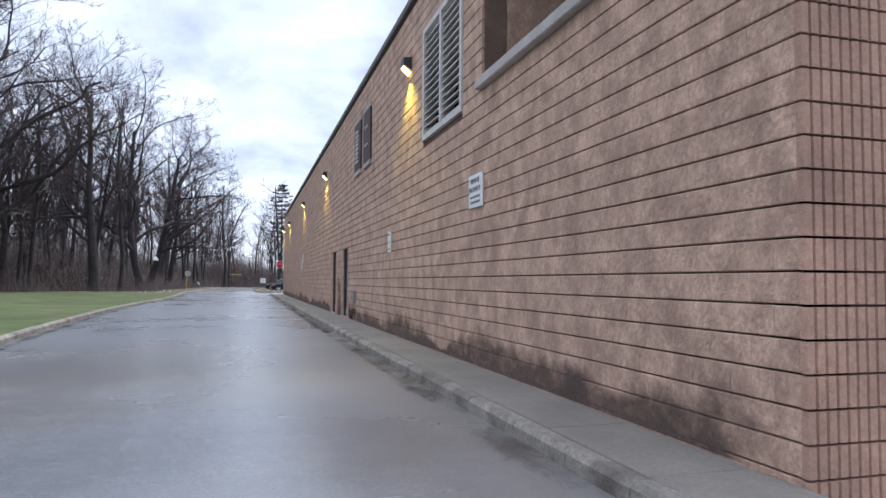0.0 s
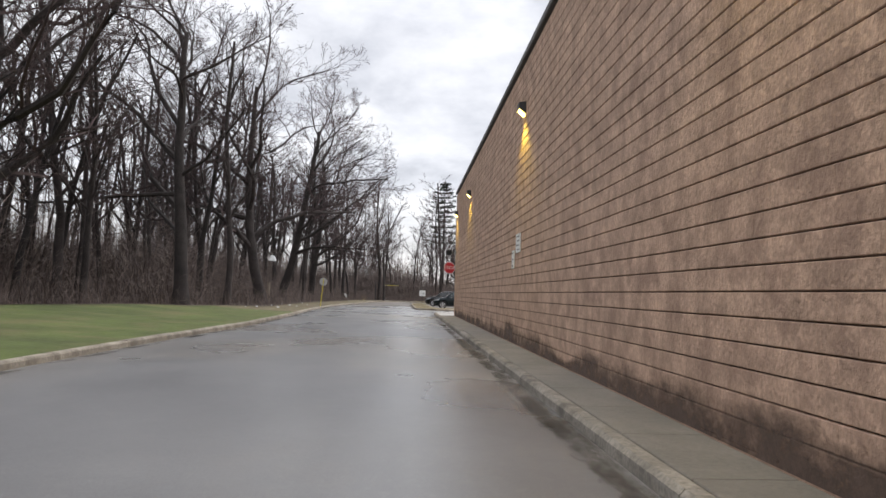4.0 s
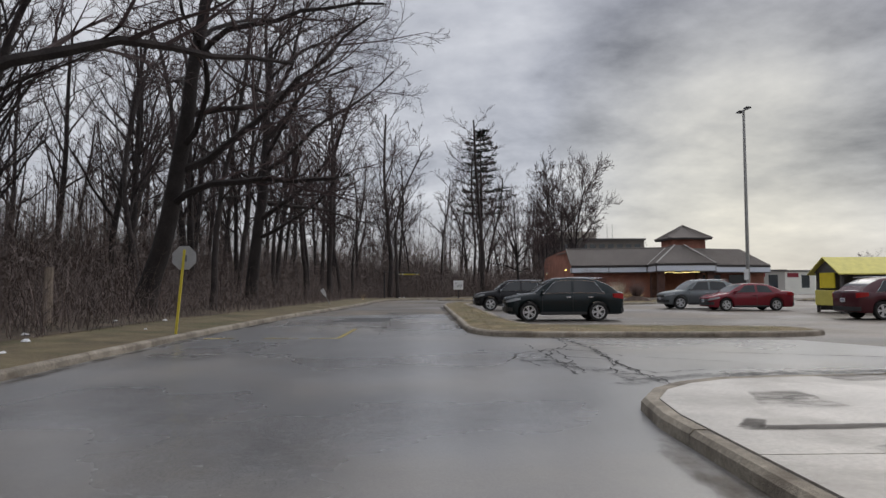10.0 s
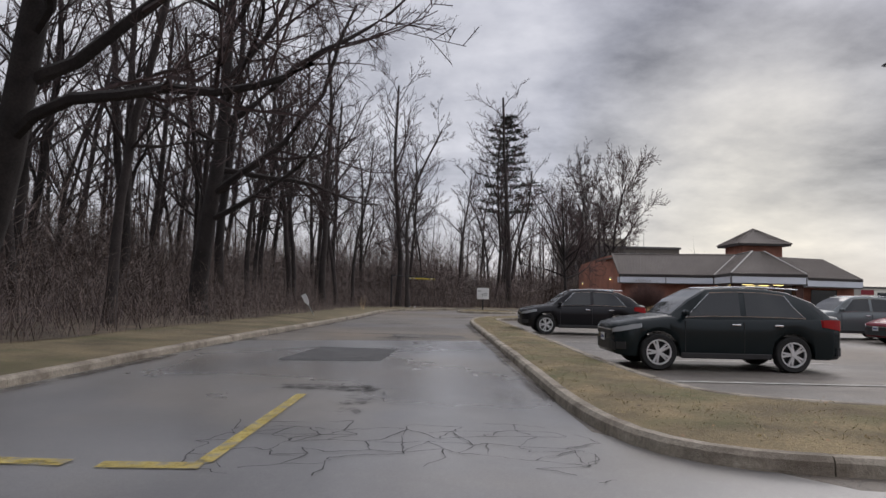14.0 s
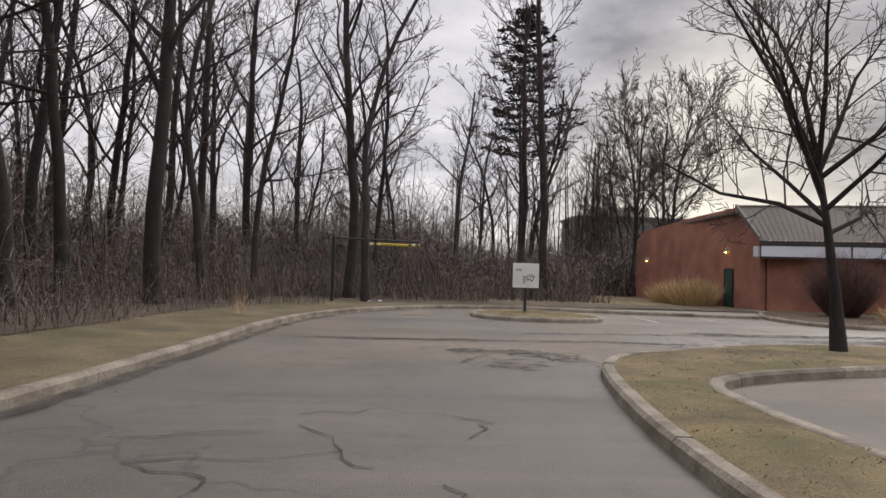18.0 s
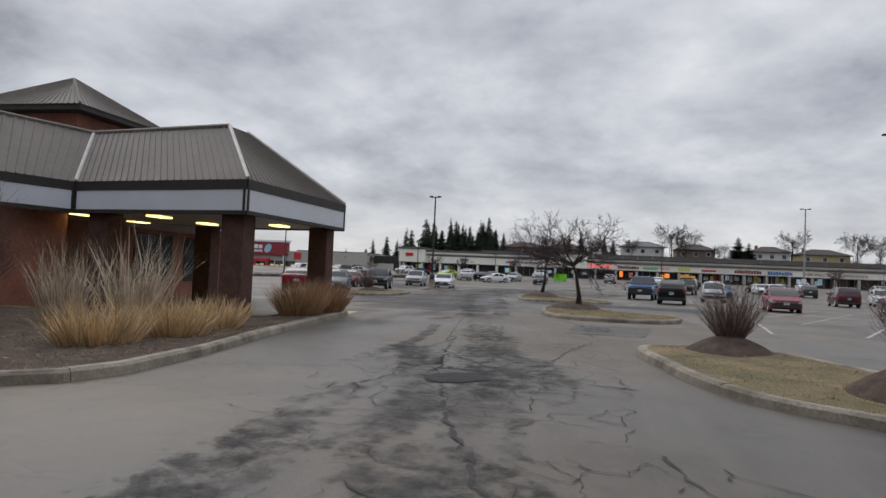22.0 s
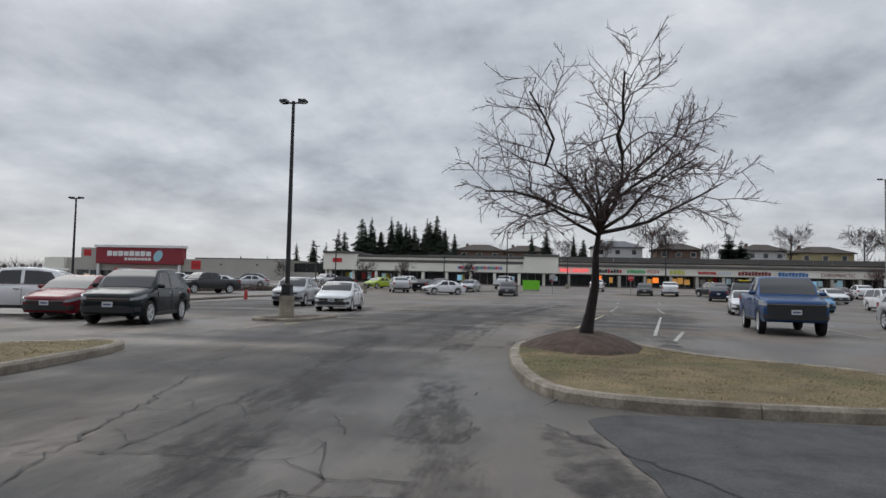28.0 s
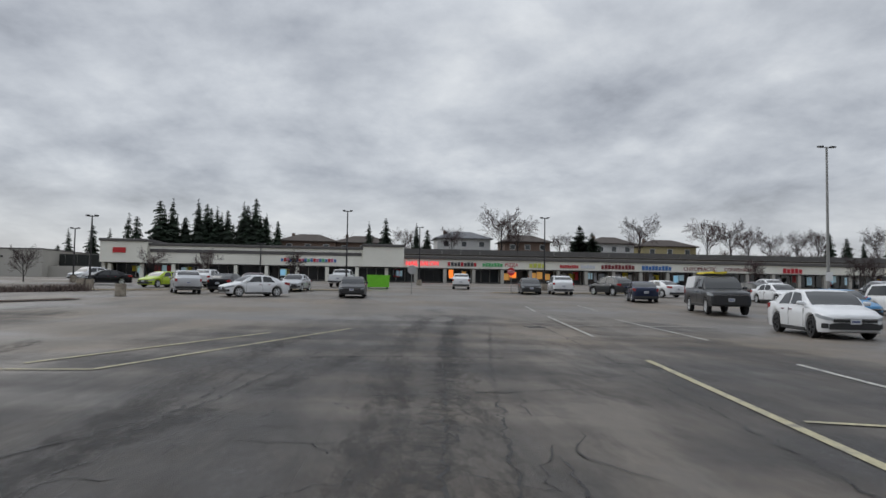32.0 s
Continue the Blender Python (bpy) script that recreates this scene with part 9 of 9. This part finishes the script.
def low_hut(x, y, w, d, h, material, label):
    th = thing("low_building", pose(x, y, 0), label, "building", "low buildings")
    part("wall", Geo().box(0, 0, -.2, w, d, h), material, th)
    part("roof", Geo().box(-.2, -.2, h, w + .2, d + .2, h + .2), MALL_TRIM, th)
    part("window", Geo().box(w * .55, -.05, .9, w * .8, -.004, h - .5), STORE_GLASS, th)
    part("sign_panel", Geo().box(w * .1, -.06, h - .8, w * .45, -.004, h - .2), STORE_RED, th)


low_hut(43, 108, 5.0, 5, 3.2, STORE_WALL, "small cream kiosk building across the car park")
low_hut(50, 112, 4.5, 5, 3.2, MALL_WALL, "small white kiosk building across the car park")

# ---- ravelled and stained asphalt ----
DEC = "dark ravelled patch of broken asphalt"
for i, (pts, w, m) in enumerate([
    ([(92, 76.6), (81.5, 78.2), (72, 79.0), (61.5, 79.65), (54, 79.6)], .55, WORN_X), ([(92, 75.2), (81.8, 77.0), (72, 78.0), (61.5, 78.85), (53, 78.9)], .6, WORN_X),
    ([(82, 80.8), (73.2, 81.9), (65.9, 81.75), (58, 82.2)], .5, WORN_X), ([(58, 81.4), (50, 80.4), (42, 79.2), (33, 77.8)], .7, WORN_X), ([(50, 78.6), (40, 77.2), (30, 75.9)], .6, WORN_X),
    ([(34.4, 80.1), (36.1, 77.3), (36.4, 75.9)], .5, WORN), ([(39.2, 77.6), (36.6, 78.6)], .6, WORN), ([(26.6, 77.8), (28.6, 77.4), (31.4, 77.3), (36, 78.2)], .5, WORN_X),
    ([(4.6, 74.6), (5.6, 75.2), (6.8, 75.5), (8.1, 75.4), (10.4, 75.6), (13.2, 75.75), (15.0, 75.9)], .55, WORN), ([(10.2, 73.3), (11.3, 73.6), (12.1, 73.8), (13.4, 74.05), (15, 74.3), (18, 74.6), (21.8, 75.25), (30, 76.8), (38.7, 78.3)], .9, WORN), ([(11.4, 75.0), (12.6, 74.7), (14.4, 74.9), (16.5, 75.6), (20, 76.4)], .5, WORN),
    ([(19.7, 76.7), (18.2, 75.8), (15.2, 75.0)], .7, WORN), ([(23, 75.3), (20.1, 74.9), (16.8, 74.4), (14.4, 74.0)], 1.1, WORN), ([(18.9, 74.2), (17, 73.5), (14.8, 73.3)], .6, WORN),
    ([(16.5, 76.7), (17.8, 76.6), (21, 76.5), (25.5, 77.2)], .25, WORN), ([(6.0, 75.0), (8.0, 75.2), (10.4, 75.5), (12.5, 75.6)], .8, WORN), ([(5.6, 73.2), (7.8, 73.5), (10, 73.6), (12.5, 74.6)], 1.2, WORN), ([(8.6, 77.3), (9.4, 76.5)], .2, WORN),
    ([(-4.2, 71.6), (-1.5, 71.7), (.3, 72.0), (2.8, 72.2), (6, 72.0), (9, 72.6)], .35, WORN), ([(1.0, 73.8), (3.4, 74.4), (6.2, 74.7), (10, 74.9)], .3, WORN), ([(2.3, 26.0), (3.4, 26.9), (5.5, 27.3), (9, 27.5)], .35, WORN), ([(1.6, 29.6), (2.6, 27.6), (3.0, 26.8)], .5, WORN), ([(-.8, 69.8), (.4, 69.9), (1.2, 69.4), (1.5, 68.4)], .7, WORN), ([(.0, 67.4), (.6, 68.6), (1.0, 70.4)], .9, WORN),
    ([(-3.6, 52.2), (-.6, 52.4)], .35, WORN), ([(-2.6, 49.8), (-1.6, 51.2)], .8, WORN), ([(-3.0, 60.2), (-.6, 59.8)], .3, WORN), ([(-3.2, 39.4), (-1.4, 39.2)], .5, WORN), ([(-1.8, 37), (-1.7, 40)], .25, WORN),
    ([(-1.6, 20.3), (.9, 20.4), (1.15, 19.0)], .14, WORN), ([(44.0, 76.5), (46.5, 76.9)], .5, WORN), ([(66, 84.6), (72, 85.8), (80, 87)], .5, WORN_X), ([(60, 73.5), (56, 74.0)], .4, WORN), ([(66, 82.2), (67.6, 81.8), (69.4, 81.3), (71.2, 80.8), (73.5, 80.05), (79, 78.8)], .3, WORN), ([(75.4, 81.1), (75.9, 78.8), (75.5, 76.2)], .22, WORN), ([(90, 75.9), (77.6, 77.5), (72, 78.2), (66, 79.1)], .35, WORN), ([(55.4, 82.9), (58, 82.75), (60.5, 82.3), (64, 81.6)], .3, WORN)]):
    soft_strip("asphalt_wear", pts, w * 1.7 + .15, m, DEC, "asphalt wear", "asphalt wear", .0085 + .0001 * i, i)
for i, (pts, w) in enumerate([([(3.37, 24.31), (3.73, 24.21), (4.13, 24.21)], 0.5), ([(5.02, 25.56), (5.64, 25.70), (6.11, 25.71)], 0.6), ([(4.93, 23.81), (5.22, 23.53), (5.86, 23.82)], 0.6), ([(3.24, 21.88), (3.36, 21.64), (3.67, 21.79)], 0.5), ([(7.38, 27.37), (7.73, 26.50)], 0.5), ([(2.39, 22.54), (3.50, 22.54), (5.21, 22.77)], 0.16), ([(3.22, 23.87), (3.59, 23.76), (4.15, 23.80)], 0.6), ([(2.61, 22.81), (2.81, 22.69)], 0.4)]):
    soft_strip("pad_stain", pts, w * 1.8, PAD_STAIN, "dark wet stain on the concrete pad", "stain", "pad stains", .1485 + .0004 * i, i)
# grit and soil in the gutters
for i, (pts, w, m) in enumerate([([(1.86, -44), (1.84, -20), (1.86, 0), (1.86, 18), (1.86, 23)], .34, GRIT), ([(1.8, -30), (1.8, 10)], .22, SOIL), ([(LK[k][0] + .16, LK[k][1]) for k in range(0, len(LK) - 8, 3)], .3, SOIL), ([(.55, 62), (.62, 52), (.72, 42), (.8, 38)], .26, SOIL), ([(1.5, 35.2), (4, 34.85), (10, 34.2)], .3, GRIT)]):
    soft_strip("gutter_grit", pts, w * 1.6, m, "brown grit and leaf crumbs in the gutter", "grit", "gutter grit", .0165 + .001 * i, i)
soft_strip("asphalt_aisle", [(17, 75.4), (24, 77.2), (32, 79.6), (44, 82.2), (56, 82.8), (66, 82.0), (76, 80.4), (90, 77.2), (104, 73.5)], 13.5, AISLE, "darker damp asphalt of the driving aisle", "asphalt", "asphalt wear", .0055, 3, 36)
soft_strip("asphalt_aisle", [(50, 89.5), (60, 91), (72, 93.5), (88, 95.5), (104, 92)], 14, AISLE, "older darker asphalt beside the aisle", "asphalt", "asphalt wear", .0047, 8, 30)
soft_strip("asphalt_aisle", [(46, 75.5), (56, 75.6), (68, 73.5), (82, 71), (100, 67)], 9, AISLE, "older darker asphalt beside the aisle", "asphalt", "asphalt wear", .0039, 9, 30)


def crazing(x0, y0, x1, y1, cell, keep, seed, w=.016):
    """A net of fine cracks with ragged, uneven meshes."""
    r = random.Random(seed)
    nx, ny = max(2, int((x1 - x0) / cell)), max(2, int((y1 - y0) / cell))
    P = {(i, j): (x0 + (i + .5 + r.uniform(-.45, .45)) * cell, y0 + (j + .5 + r.uniform(-.45, .45)) * cell) for i in range(nx) for j in range(ny)}
    g = Geo()
    cx, cy = (x0 + x1) / 2, (y0 + y1) / 2
    for (i, j), a in P.items():
        for k in ((i + 1, j), (i, j + 1), (i + 1, j + 1)):
            if k not in P:
                continue
            b = P[k]
            edge = max(abs(a[0] - cx) / (x1 - x0), abs(a[1] - cy) / (y1 - y0)) * 2
            odds = keep * (1 if k[0] == i or k[1] == j else .25) * (1.25 - edge * .8) * (.6 + .9 * (noise.noise((a[0] * .6, a[1] * .6, seed)) + .3))
            if r.random() > odds:
                continue
            n = 4
            pts = [(a[0] + (b[0] - a[0]) * t / n + (r.gauss(0, cell * .07) if 0 < t < n else 0), a[1] + (b[1] - a[1]) * t / n + (r.gauss(0, cell * .07) if 0 < t < n else 0)) for t in range(n + 1)]
            ws = [w * r.uniform(.35, 1.4) for _ in pts]
            le, ri = offset(pts, .5, False), offset(pts, -.5, False)
            m = len(g.v)
            for p, q, c, ww in zip(le, ri, pts, ws):
                for e in (p, q):
                    x, y = c[0] + (e[0] - c[0]) * ww, c[1] + (e[1] - c[1]) * ww
                    g.v.append((x, y, terrain(x, y) + .0122))
            g.f += [(m + 2 * t, m + 2 * t + 1, m + 2 * t + 3, m + 2 * t + 2) for t in range(n)]
    if g.f:
        solid("asphalt_crazing", g, TAR, "net of fine dark cracks in worn asphalt", "crack", "asphalt cracks", "structure", fix=False)


for q in [(-3.0, 34.4, .9, 37.0, .30, .8, 1, .011), (-2.4, 38.0, -.6, 40.5, .4, .5, 2), (-.6, 67.8, 1.9, 70.2, .38, .8, 3), (3.0, 71.3, 12.5, 75.6, .3, .66, 4, .013), (12.5, 72.4, 24, 77.0, .34, .66, 5, .014), (-4.0, 47.5, .2, 53.5, .6, .35, 6), (24, 74.6, 34, 78.6, .45, .5, 7, .016), (31, 78.3, 40.5, 80.2, .5, .6, 8, .03), (40, 77.5, 56, 82.0, .6, .42, 9, .018), (60, 76.4, 80, 82.0, .6, .42, 10, .018), (-4.2, 54, -.2, 66, .8, .3, 11, .02), (28.5, 57, 46, 66, .9, .25, 12, .022)]:
    crazing(*q)
